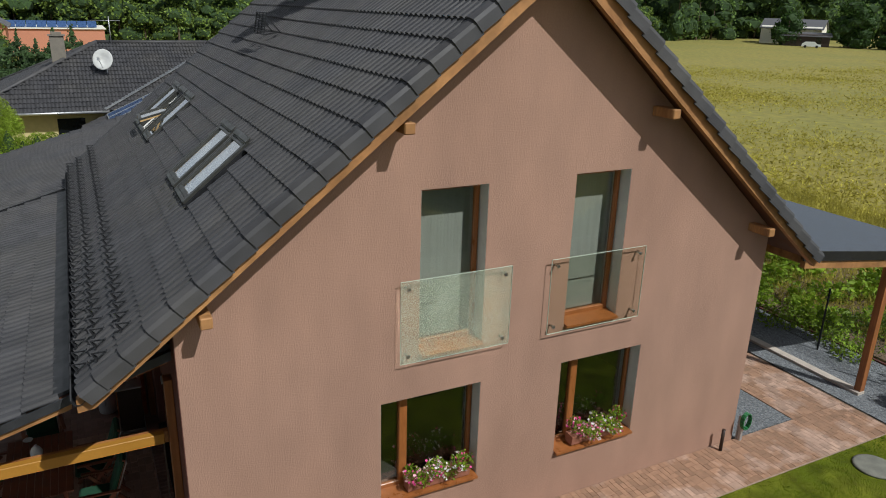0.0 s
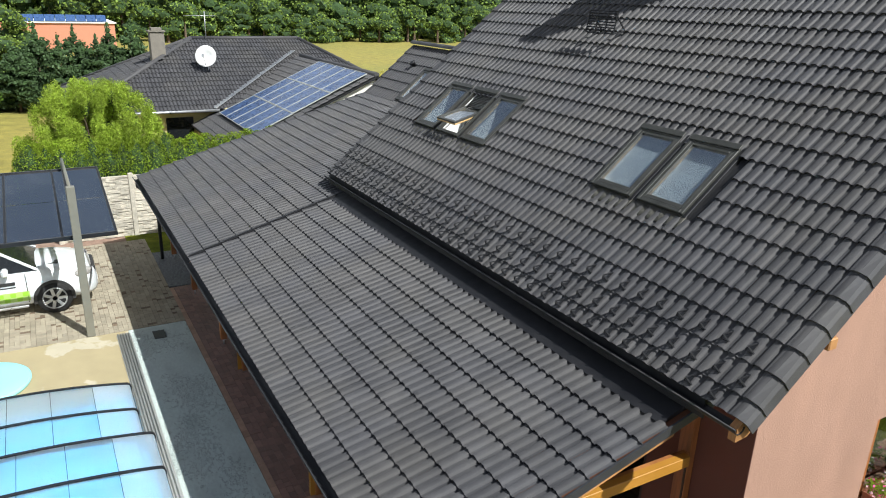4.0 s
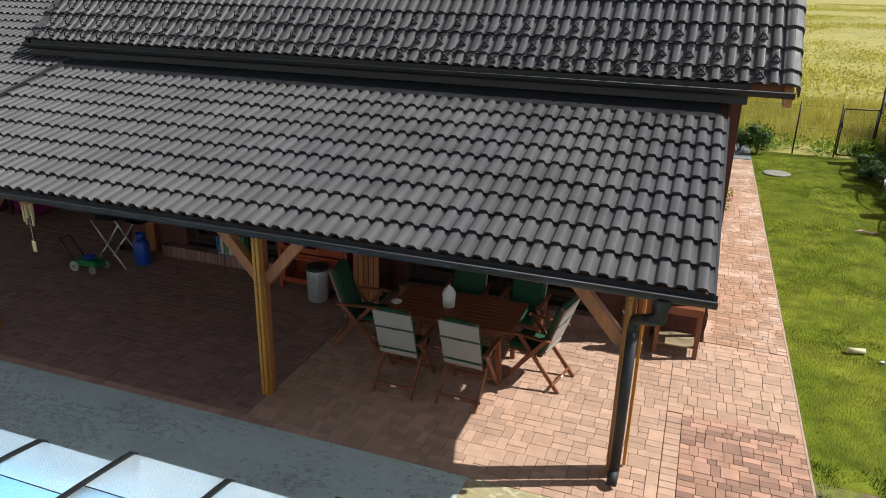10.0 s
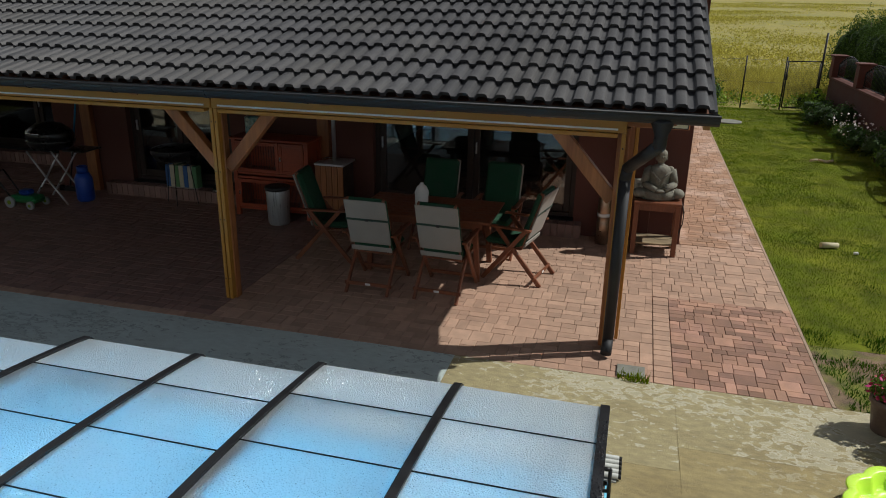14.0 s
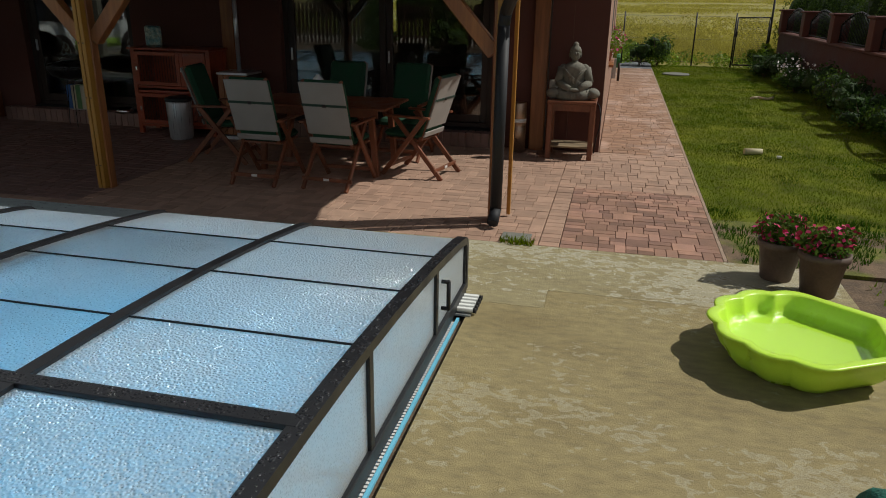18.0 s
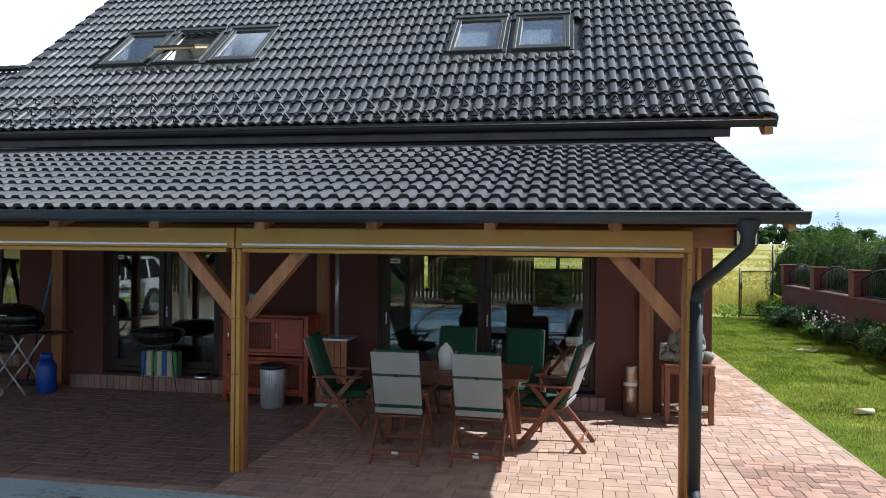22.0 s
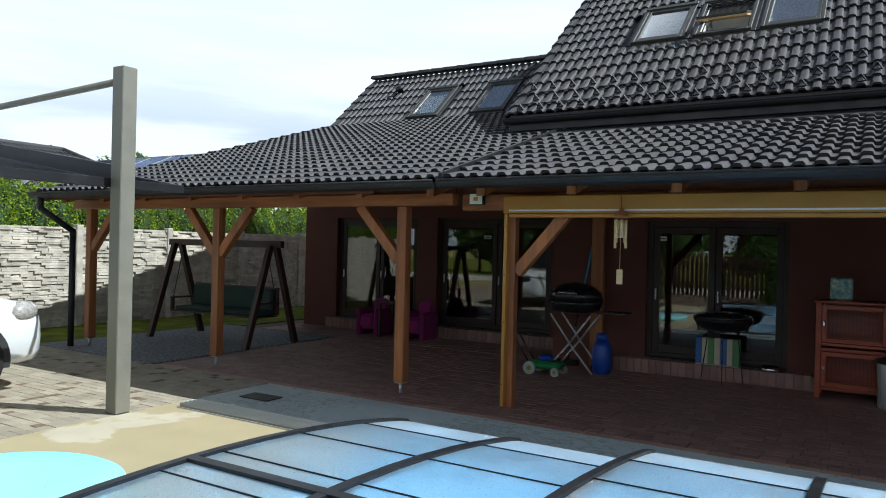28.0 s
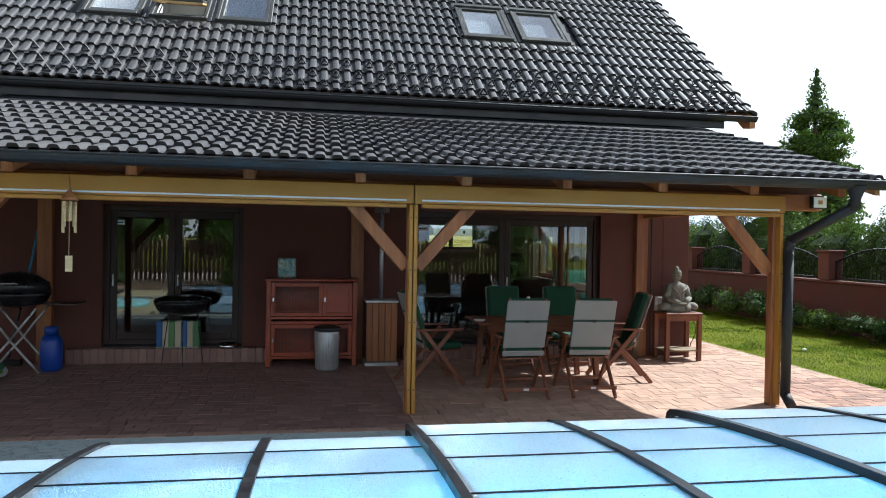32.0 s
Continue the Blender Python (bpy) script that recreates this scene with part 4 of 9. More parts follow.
def flower_box(y, z, length, n):
    t = thing("flower_box", "terracotta flower box with pink and white petunias on a sill", "flower box", pose(GX - 0.055, y, z), "flower boxes on the sills")
    bm = bmesh.new()
    bm_prism(bm, [(-0.075, -length / 2, 0.0), (0.075, -length / 2, 0.0), (0.095, -length / 2, 0.15), (-0.095, -length / 2, 0.15)], (0, length, 0))
    part("box", bm, M["terracotta"], t, "terracotta box")
    lob = [(0.05 + .05 * (i % 3), -length / 2 + length * (i + .5) / 7, 0.19 + .07 * ((i * 2 + n) % 3), 0.16, 0.13, 0.13) for i in range(7)]
    leaf_cloud("foliage", M["leaf_hedge"], lob, 1100, 0.021, t)
    leaf_cloud("blossom", M["petal_pink"], lob[:3] + lob[5:], 100, 0.02, t, 0.3, 0.08, 0.9)
    leaf_cloud("blossom", M["petal_white"], lob[2:6], 100, 0.02, t, 0.3, 0.08, 0.9)
    leaf_cloud("blossom", M["petal_pale"], lob[:4], 80, 0.02, t, 0.3, 0.08, 0.9)


flower_box(6.62, 0.915, 0.95, 1)
flower_box(9.35, 0.895, 0.95, 2)


def glass_door(name, x0, x1, z0, z1, y, leaves, label):
    """A sliding glass door set in the wall, leaves: where the leaves meet."""
    bm = bmesh.new()
    ya, yb = y + 0.10, y + 0.18
    for a, b, c, d in ((x0, x0 + .07, z0, z1), (x1 - .07, x1, z0, z1), (x0 + .07, x1 - .07, z0, z0 + .07), (x0 + .07, x1 - .07, z1 - .08, z1)):
        bm_box(bm, a, b, ya, yb, c, d, 0.006)
    door = structure(name, bm, M["doorframe"], label, "glass door")
    xs = [x0 + .07, *leaves, x1 - .07]
    for i, (a, b) in enumerate(zip(xs[:-1], xs[1:])):
        bm = bmesh.new()
        o = 0.02 * (i % 2)
        for c, d, e, f in ((a, a + .09, z0 + .07, z1 - .08), (b - .09, b, z0 + .07, z1 - .08), (a + .09, b - .09, z0 + .07, z0 + .17), (a + .09, b - .09, z1 - .17, z1 - .08)):
            bm_box(bm, c + .002, d - .002, ya + .012 + o, ya + .058 + o, e, f, 0.005)
        leaf = part("leaf", bm, M["doorframe"], door)
        bm = bmesh.new()
        bm_box(bm, a + .085, b - .085, ya + .03 + o, ya + .036 + o, z0 + .165, z1 - .165)
        g = part("pane", bm, M["glass"], leaf)
        g.visible_shadow = False
        bm = bmesh.new()
        bm_box(bm, a + .03, a + .05, ya - .02 + o, ya + .014 + o, 1.0, 1.16, 0.006)
        part("handle", bm, M["silver"], leaf, "slim metal handle")
    bm = bmesh.new()
    bm_prism(bm, [(x0, y - 0.03, z0 - .002), (x0, y + 0.10, z0 + .012), (x0, y + 0.10, z0 - .02), (x0, y - 0.03, z0 - .02)], (x1 - x0, 0, 0))
    part("sill", bm, M["metal_dark"], door)
    return door


glass_door("door_1", -7.62, -5.80, 0.2, 2.1, GY0, [-6.72], "dark-framed sliding glass door reflecting the pool")
glass_door("door_2", -3.52, -0.62, 0.2, 2.1, GY0, [-2.07], "wide dark-framed sliding glass door reflecting the garden")
glass_door("door_3", -14.3, -12.35, 0.2, 2.2, WING_Y, [-13.3], "dark-framed glass door of the wing")
glass_door("door_4", -11.9, -9.6, 0.2, 2.2, WING_Y, [-10.7], "dark-framed glass door of the wing reflecting a car")
for nm, x0, x1, z0, z1 in (("window_5", -6.5, -4.5, 0.9, 2.2), ("window_6", -1.93, -0.58, 1.45, 2.42)):
    bm = bmesh.new()
    bm_box(bm, x0, x0 + .08, 12.2, 12.28, z0, z1)
    bm_box(bm, x1 - .08, x1, 12.2, 12.28, z0, z1)
    bm_box(bm, x0 + .08, x1 - .08, 12.2, 12.28, z0, z0 + .08)
    bm_box(bm, x0 + .08, x1 - .08, 12.2, 12.28, z1 - .08, z1)
    bm_box(bm, (x0 + x1) / 2 - .05, (x0 + x1) / 2 + .05, 12.2, 12.28, z0 + .08, z1 - .08)
    structure(nm, bm, M["doorframe"], "rear window seen through the room", "window")

# brick-on-edge plinths before the doors
bm = bmesh.new()
bm_box(bm, 0.004, 0.096, 0, 0.2, 0, 0.19, 0.006)
me_soldier = mesh_of("plinth_brick", bm, M["brick_shade"])
for k, (x0, x1, y) in enumerate(((-8.0, -5.45, GY0 - 0.205), (-3.6, -0.5, GY0 - 0.205), (-14.4, -9.4, WING_Y - 0.205))):
    bm = bmesh.new()
    bm_box(bm, x0, x1, y + 0.012, y + 0.203, -0.02, 0.178)
    pl = structure("plinth", bm, M["joint"], "row of red bricks on edge below the glass door", "plinth")
    for i in range(int((x1 - x0) / 0.1)):
        shared("plinth_brick", me_soldier, None, pl, Matrix.Translation((x0 + i * 0.1, y, random.uniform(-.003, .003))))

# ---- roof windows ----
M["skyframe"] = material("roof_window_cladding", (0.05, 0.05, 0.045), 0.45, 0.2, vary=0.12, bump=0.02)
M["blind_white"] = material("white_roller_blind", (0.75, 0.78, 0.8), 0.85, vary=0.05, bump=0)
M["pine"] = material("pale_pine", (0.55, 0.36, 0.16), 0.5, vary=0.15)


M["lead"] = material("weathered_lead", (0.10, 0.095, 0.08), 0.6, 0.2, vary=0.3, scale=9, bump=0.2)
M["plaster"] = material("white_plaster_shaft", (0.80, 0.80, 0.78), 0.9, vary=0.04, bump=0.05)


def roof_window(fr, x0, x1, v0, v1, turn, blind, label, k=0, depth=0.42):
    t = thing("roof_window", label, "roof window", fr @ Matrix.Translation(((x0 + x1) / 2, (v0 + v1) / 2, 0.0)), "roof windows")
    w, h = (x1 - x0) / 2, (v1 - v0) / 2
    bm = bmesh.new()
    for a, b, c, d in ((-w, -w + .05, -h, h), (w - .05, w, -h, h), (-w + .05, w - .05, -h, -h + .06), (-w + .05, w - .05, h - .06, h)):
        bm_box(bm, a, b, c, d, -0.02, 0.085, 0.006)
    bm_box(bm, -w - .01, w + .01, h - .04, h + .05, 0.086, 0.105, 0.006)
    part("frame", bm, M["skyframe"], t)
    bm = bmesh.new()
    dz = 0.001 * k
    bm_box(bm, -w - .2, -w - .002, -h - .36, h + .16, -0.018 + dz, -0.008 + dz)
    bm_box(bm, w + .002, w + .2, -h - .36, h + .16, -0.0175 + dz, -0.0075 + dz)
    bm_box(bm, -w, w, h + .002, h + .16, -0.018 + dz, -0.008 + dz)
    bm_box(bm, -w, w, -h - .36, -h - .002, -0.018 + dz, -0.008 + dz)
    bm_box(bm, -w - .055, -w - .003, -h - .02, h + .05, -0.01, 0.05, 0.004)
    bm_box(bm, w + .003, w + .055, -h - .02, h + .05, -0.01, 0.05, 0.004)
    part("flashing", bm, M["metal_dark"], t, "dark metal flashing")
    bm = bmesh.new()
    n = 36
    rows = []
    for vv, lift in ((-h - .002, 0.032), (-h - .08, 0.026), (-h - .20, 0.030)):
        rows.append([bm.verts.new((-w - .06 + (2 * w + .12) * i / n, vv, lift + (0.0 if vv > -h - .05 else 0.015) * math.sin(2 * math.pi * (x0 + (x1 - x0) * i / n) / 0.148))) for i in range(n + 1)])
    for ra, rb in zip(rows[:-1], rows[1:]):
        for i in range(n):
            bm.faces.new((ra[i], ra[i + 1], rb[i + 1], rb[i])).smooth = True
    ap = part("apron", bm, M["lead"], t, "corrugated lead apron")
    so = ap.modifiers.new("thick", "SOLIDIFY")
    so.thickness, so.offset = 0.006, -1
    rot = Matrix.Rotation(turn, 4, "X")
    bm = bmesh.new()
    for a, b, c, d in ((-w + .052, -w + .10, -h + .062, h - .062), (w - .10, w - .052, -h + .062, h - .062), (-w + .10, w - .10, -h + .062, -h + .12), (-w + .10, w - .10, h - .11, h - .062)):
        bm_box(bm, a, b, c, d, 0.045, 0.08, 0.004, rot)
    sash = part("sash", bm, M["skyframe"], t)
    bm = bmesh.new()
    for a, b, c, d in ((-w + .054, -w + .10, -h + .064, h - .064), (w - .10, w - .054, -h + .064, h - .064), (-w + .10, w - .10, -h + .064, -h + .12), (-w + .10, w - .10, h - .11, h - .064)):
        bm_box(bm, a, b, c, d, 0.015, 0.044, 0.004, rot)
    part("inner_frame", bm, M["pine"], sash, "pale pine inner frame")
    bm = bmesh.new()
    bm_box(bm, -w + .095, w - .095, -h + .115, h - .105, 0.05, 0.056, 0, rot)
    g = part("pane", bm, M["skyglass"], sash)
    g.visible_shadow = False
    bm = bmesh.new()
    for a, b, c, d in ((-w + .062, -w + .074, -h + .062, h - .062), (w - .074, w - .062, -h + .062, h - .062), (-w + .075, w - .075, -h + .062, -h + .074), (-w + .075, w - .075, h - .074, h - .062)):
        bm_box(bm, a, b, c, d, -depth, 0.018)
    part("shaft", bm, M["plaster"], t, "white plastered window shaft")
    if blind:
        bm = bmesh.new()
        bm_box(bm, -w + .076, w - .076, -h + .076, h - .076, min(-0.035, 0) if depth > .1 else 0.006, -0.03 if depth > .1 else 0.011)
        part("blind", bm, M["blind_white"], t, "drawn white blind")
    if turn:
        for i in range(9):
            bm = bmesh.new()
            bm_box(bm, -w + .1, w - .1, h - .1 - i * .035, h - .085 - i * .035, 0.0, 0.02)
            part("blind_slat", bm, M["skyframe"], t)


for i, (a, b) in enumerate(SKY_A):
    roof_window(fr_main, a, b, SKV0, SKV1, -0.42 if i == 1 else 0.0, False, "roof window standing open on its centre pivot" if i == 1 else "closed dark-clad roof window with a white shaft", i)
for i, (a, b) in enumerate(SKY_B):
    roof_window(fr_main, a, b, SKV0, SKV1, 0.0, True, "closed dark-clad roof window with a white blind", i)
for i, (a, b) in enumerate(WSK):
    roof_window(fr_kink, a, b, WV0, WV1, 0.0, True, "closed roof window of the wing with a pale blind", i, 0.008)
roof_window(fr_main, -6.48, -5.98, v_main(6.74), v_main(7.18), 0.0, True, "small pale roof hatch near the ridge", 3, 0.008)

# snow guards on the three lowest rows
bm = bmesh.new()
for p, q in (((-0.05, 0, 0.0), (0, 0.012, 0.085)), ((0.05, 0, 0.0), (0, 0.012, 0.085)), ((-0.05, 0, 0.004), (0.05, 0, 0.004)), ((0, 0.012, 0.082), (0, 0.11, 0.0))):
    bm_bar(bm, p, q, 0.014, 0.012, 0)
bm_box(bm, -0.018, 0.018, -0.004, 0.13, 0.0, 0.005)
me_guard = mesh_of("snow_guard", bm, M["metal_dark"])
for r in range(3):
    for c in range(35):
        shared("snow_guard", me_guard, None, roof_main, fr_main @ Matrix.Translation((UX0 + 0.02 + (c + 0.72 + 0.5 * (r % 2)) * 0.296, r * TE + (0.06 if r else 0.14), 0.072)))

# step grate and chimney on the roof
t = thing("roof_step", "black steel step grate on the roof tiles", "roof step", fr_main @ Matrix.Translation((-5.1, v_main(5.95), 0.04)))
bm = bmesh.new()
for i in range(9):
    bm_box(bm, -0.36, 0.36, -0.02 + i * .035, -0.006 + i * .035, 0.17 + i * .03, 0.185 + i * .03)
for xx in (-0.36, -0.12, 0.12, 0.345):
    bm_bar(bm, (xx, -0.02, 0.175), (xx, 0.27, 0.42), 0.015, 0.02, 0)
part("grate", bm, M["metal_dark"], t)
for xx in (-0.3, 0.3):
    bm = bmesh.new()
    bm_bar(bm, (xx, 0.24, 0.0), (xx, 0.24, 0.40), 0.02, 0.02, 0)
    bm_bar(bm, (xx, 0.24, 0.02), (xx, -0.02, 0.17), 0.02, 0.02, 0)
    part("bracket", bm, M["metal_dark"], t)
t = thing("chimney", "slim rendered chimney with a concrete cap near the ridge", "chimney", pose(-4.72, 7.12, 7.25))
bm = bmesh.new()
bm_box(bm, -0.25, 0.25, -0.32, 0.32, 0, 2.0, 0.01)
part("flue", bm, M["kerb"], t)
bm = bmesh.new()
bm_box(bm, -0.30, 0.30, -0.37, 0.37, 2.004, 2.08, 0.015)
part("cap", bm, M["kerb"], t)
t = thing("roof_vent", "small dark vent tile on the wing roof", "roof vent", fr_kink @ Matrix.Translation((-14.4, 1.35, 0.03)))
bm = bmesh.new()
bm_lathe(bm, [(0.07, 0), (0.07, 0.09), (0.10, 0.10), (0.09, 0.14), (0.02, 0.16)], seg=10)
part("cowl", bm, M["metal_dark"], t)

# rake boards, purlin ends
bm = bmesh.new()
for s in (-1, 1):
    y0 = RY + s * (RY - UY0 - 0.02)
    dz, th, xx = 0.10, 0.34, UX1 - 0.12
    lo = UZ0 - dz - th + 0.14
    rise = (RZ - dz - th - .03 - lo) / abs(RY - y0)
    bm_prism(bm, [(xx, RY, RZ - dz), (xx, y0, UZ0 - dz + 0.05), (xx, y0, UZ0 - 0.19), (xx, y0 - s * 0.16, lo + 0.16 * rise), (xx, RY, RZ - dz - th - .03)], (0.085, 0, 0))
structure("rake_board", bm, M["wood_rake"], "weathered honey-brown wooden rake boards under the verge", "rake board")
for y in (3.66, 5.93, 2 * RY - 5.93, 2 * RY - 3.66):
    bm = bmesh.new()
    z = roof_z(y) - 0.45
    bm_box(bm, GX + 0.002, UX1 - 0.06, y - 0.065, y + 0.065, z - 0.18, z - 0.05, 0.012)
    structure("purlin_end", bm, M["wood_rake"], "squared wooden purlin end under the verge", "purlin")
bm = bmesh.new()
bm_prism(bm, [(0.56, LY0 + 0.03, LZ0 - 0.10), (0.56, 2.3, lean_z(2.3) - 0.10), (0.56, 2.3, lean_z(2.3) - 0.21), (0.56, LY0 + 0.03, LZ0 - 0.18)], (0.05, 0, 0))
structure("rake_board", bm, M["wood_rake"], "honey-brown wooden rake board of the veranda roof", "rake board")

# gutters
def gutter(name, x0, x1, y, z, r, label):
    t = thing(name, label, "gutter", pose((x0 + x1) / 2, y, z))
    h = (x1 - x0) / 2
    bm = bmesh.new()
    seg = 8
    o = [(r * math.cos(math.pi + math.pi * i / seg), r * math.sin(math.pi + math.pi * i / seg)) for i in range(seg + 1)]
    ring = [(-h, a, b) for a, b in o] + [(-h, a * .93, b * .93) for a, b in o[::-1]]
    bm_prism(bm, ring, (2 * h, 0, 0))
    bm_cyl(bm, (-h, -r, 0.002), (h, -r, 0.002), 0.010, seg=6)
    part("trough", bm, M["gutter"], t)
    n = max(2, int((x1 - x0) / 0.9))
    for i in range(n):
        bm = bmesh.new()
        xx = -h + (i + .5) * 2 * h / n
        bm_prism(bm, [(xx, a * 1.05, b * 1.05) for a, b in o] + [(xx, a * 1.0, b * 1.0) for a, b in o[::-1]], (0.03, 0, 0))
        part("bracket", bm, M["gutter"], t)
    return t


gutter("gutter", UX0, UX1 - 0.02, UY0 + 0.04, UZ0 - 0.04, 0.065, "black half-round gutter along the main eaves")
g = gutter("gutter", -8.57, 0.66, LY0 - 0.06, LZ0 - 0.058, 0.078, "black half-round gutter along the veranda eaves")
bm = bmesh.new()
ox, oy, oz = (0.66 - 8.57) / 2, LY0 - 0.06, LZ0 - 0.05
bm_lathe(bm, [(0.045, -0.26), (0.05, -0.16), (0.085, -0.07), (0.085, -0.05)], (0.27 - ox, 0, 0), 12)
bm_tube(bm, [(0.27 - ox, 0, -0.17), (0.265 - ox, 0.03, -0.25), (0.055 - ox, -0.08 - oy, 1.76 - oz), (0.042 - ox, -0.078 - oy, 1.66 - oz), (0.035 - ox, -0.078 - oy, 0.15 - oz), (0.03 - ox, -0.19 - oy, 0.055 - oz)], 0.05, 12)
part("downpipe", bm, M["gutter"], g, "black downpipe with a swan neck")
g = gutter("gutter", -15.7, -8.61, LY0 - 0.06, LZ0 - 0.060, 0.078, "black half-round gutter along the wing eaves")
bm = bmesh.new()
ox = (-15.7 - 8.61) / 2
bm_tube(bm, [(-15.5 - ox, 0, -0.06), (-15.5 - ox, 0.0, -0.22), (-15.35 - ox, 0.42, -0.55), (-15.35 - ox, 0.42, -2.3)], 0.045, 10)
part("downpipe", bm, M["gutter"], g, "black downpipe at the far post")

# ---- veranda timber ----
def post(parent, x, y, z0, z1, w=0.08):
    bm = bmesh.new()
    bm_box(bm, x - w / 2, x + w / 2, y - w / 2, y + w / 2, z0, z1, 0.008)
    part("post", bm, M["wood_v"], parent)


def brace(parent, x, y, s, z0=1.42, z1=2.07, reach=0.62):
    bm = bmesh.new()
    bm_bar(bm, (x + s * 0.05, y, z0), (x + s * reach, y, z1), 0.10, 0.12, 0.006)
    part("brace", bm, M["wood_v"], parent)


PX = [-0.005, -3.90, -8.15]
t = thing("veranda_frame", "reddish-brown stained timber frame of the veranda", "timber frame", pose(0, 0, 0))
for x in PX:
    post(t, x, 0.10, 0.0, 2.07, 0.10)
for x, s in ((PX[0], -1), (PX[1], -1), (PX[1], 1), (PX[2], 1)):
    brace(t, x, 0.12, s)
bm = bmesh.new()
bm_box(bm, -8.75, 0.52, 0.055, 0.185, 2.074, 2.25, 0.008)
part("beam", bm, M["wood_x"], t)
for i in range(10):
    x = -8.3 + i * 0.955
    bm = bmesh.new()
    bm_prism(bm, [(x, -0.46, LZ0 - 0.09), (x, 3.3, lean_z(3.3) - 0.15), (x, 3.3, lean_z(3.3) - 0.29), (x, -0.46, LZ0 - 0.19)], (0.09, 0, 0))
    part("rafter", bm, M["wood_v"], t)
for x in (-8.3, -4.25, 0.0):
    bm = bmesh.new()
    bm_box(bm, x - 0.09, x + 0.09, GY0 - 0.10, GY0 - 0.004, 0.0, 2.9, 0.006)
    part("wall_post", bm, M["wood_v"], t)
bm = bmesh.new()
bm_box(bm, 0.0, 0.10, 0.19, 3.25, 2.074, 2.23, 0.008)
part("side_beam", bm, M["wood"], t)
bm = bmesh.new()
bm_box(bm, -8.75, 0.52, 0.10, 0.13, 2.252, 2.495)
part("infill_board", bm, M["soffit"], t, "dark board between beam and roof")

WPY = 0.0
t = thing("wing_porch_frame", "brown stained timber posts and beam of the wing porch", "timber frame", pose(0, 0, 0))
for x in (-9.47, -12.50, -15.35):
    post(t, x, WPY, 0.12, 2.12, 0.125)
    bm = bmesh.new()
    bm_cyl(bm, (x, WPY, -0.02), (x, WPY, 0.11), 0.02)
    bm_box(bm, x - .05, x + .05, WPY - 0.05, WPY + 0.05, 0.108, 0.118)
    part("post_foot", bm, M["silver"], t, "galvanised steel post foot")
for x, s in ((-9.47, -1), (-12.50, -1), (-12.50, 1), (-15.35, 1)):
    brace(t, x, WPY, s, 1.5, 2.13)
bm = bmesh.new()
bm_box(bm, -15.75, -8.80, WPY - 0.07, WPY + 0.07, 2.124, 2.26, 0.008)
part("beam", bm, M["wood_x"], t)
bm = bmesh.new()
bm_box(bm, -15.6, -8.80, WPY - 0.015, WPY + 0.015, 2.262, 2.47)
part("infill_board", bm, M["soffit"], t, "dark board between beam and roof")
for i in range(8):
    x = -15.4 + i * 0.93
    bm = bmesh.new()
    bm_prism(bm, [(x, -0.46, LZ0 - 0.09), (x, 4.68, lean_z(4.68) - 0.15), (x, 4.68, lean_z(4.68) - 0.29), (x, -0.46, LZ0 - 0.19)], (0.09, 0, 0))
    part("rafter", bm, M["wood_v"], t)


def screen(x0, x1, side=False):
    """A roller screen cassette with its guide rails, from post to post."""
    L = x1 - x0
    place = pose(x0, 0.0, 0) if not side else pose(0.105, x0, 0, 0, 0, 90)
    t = thing("roller_screen", "ochre-yellow roller screen cassette with guide rails on the beam", "roller screen", place, "roller screens")
    bm = bmesh.new()
    bm_box(bm, 0, L, -0.05, 0.05, 2.10 if side else 2.035, 2.235 if side else 2.215, 0.006)
    part("cassette", bm, M["yellow"], t)
    if side:
        bm = bmesh.new()
        bm_box(bm, 0.0, 0.04, -0.016, 0.016, 0.02, 2.095, 0.004)
        part("guide_rail", bm, M["yellow"], t)
        bm = bmesh.new()
        bm_box(bm, L - .02, L, -0.02, 0.0, 0.02, 2.095, 0.003)
        part("guide_rail", bm, M["doorframe"], t)
        return
    bm = bmesh.new()
    bm_box(bm, 0.07, L - 0.07, -0.056, -0.0515, 2.058, 2.074)
    part("end_bar", bm, M["whiteline"], t, "white bottom bar of the rolled-up screen")
    bm = bmesh.new()
    bm_box(bm, 0.07, L - 0.07, -0.058, 0.04, 1.995, 2.032, 0.004)
    part("lower_strip", bm, M["yellow"], t)
    for xx in (0.0, L - 0.037):
        bm = bmesh.new()
        bm_box(bm, xx, xx + 0.037, -0.022, 0.05, 0.02, 2.03, 0.004)
        r = part("guide_rail", bm, M["yellow"], t)
        for zz in (0.25, 0.9, 1.4, 1.9):
            bm = bmesh.new()
            bm_cyl(bm, (xx + .0185, -0.027, zz), (xx + .0185, -0.0225, zz), 0.007, seg=8)
            part("screw", bm, M["metal_dark"], r)


screen(-8.20, -3.905)
screen(-3.895, 0.015)
screen(0.20, 3.2, True)


M["ivory"] = material("pale_reflector", (0.78, 0.76, 0.62), 0.25, vary=0.05, bump=0)


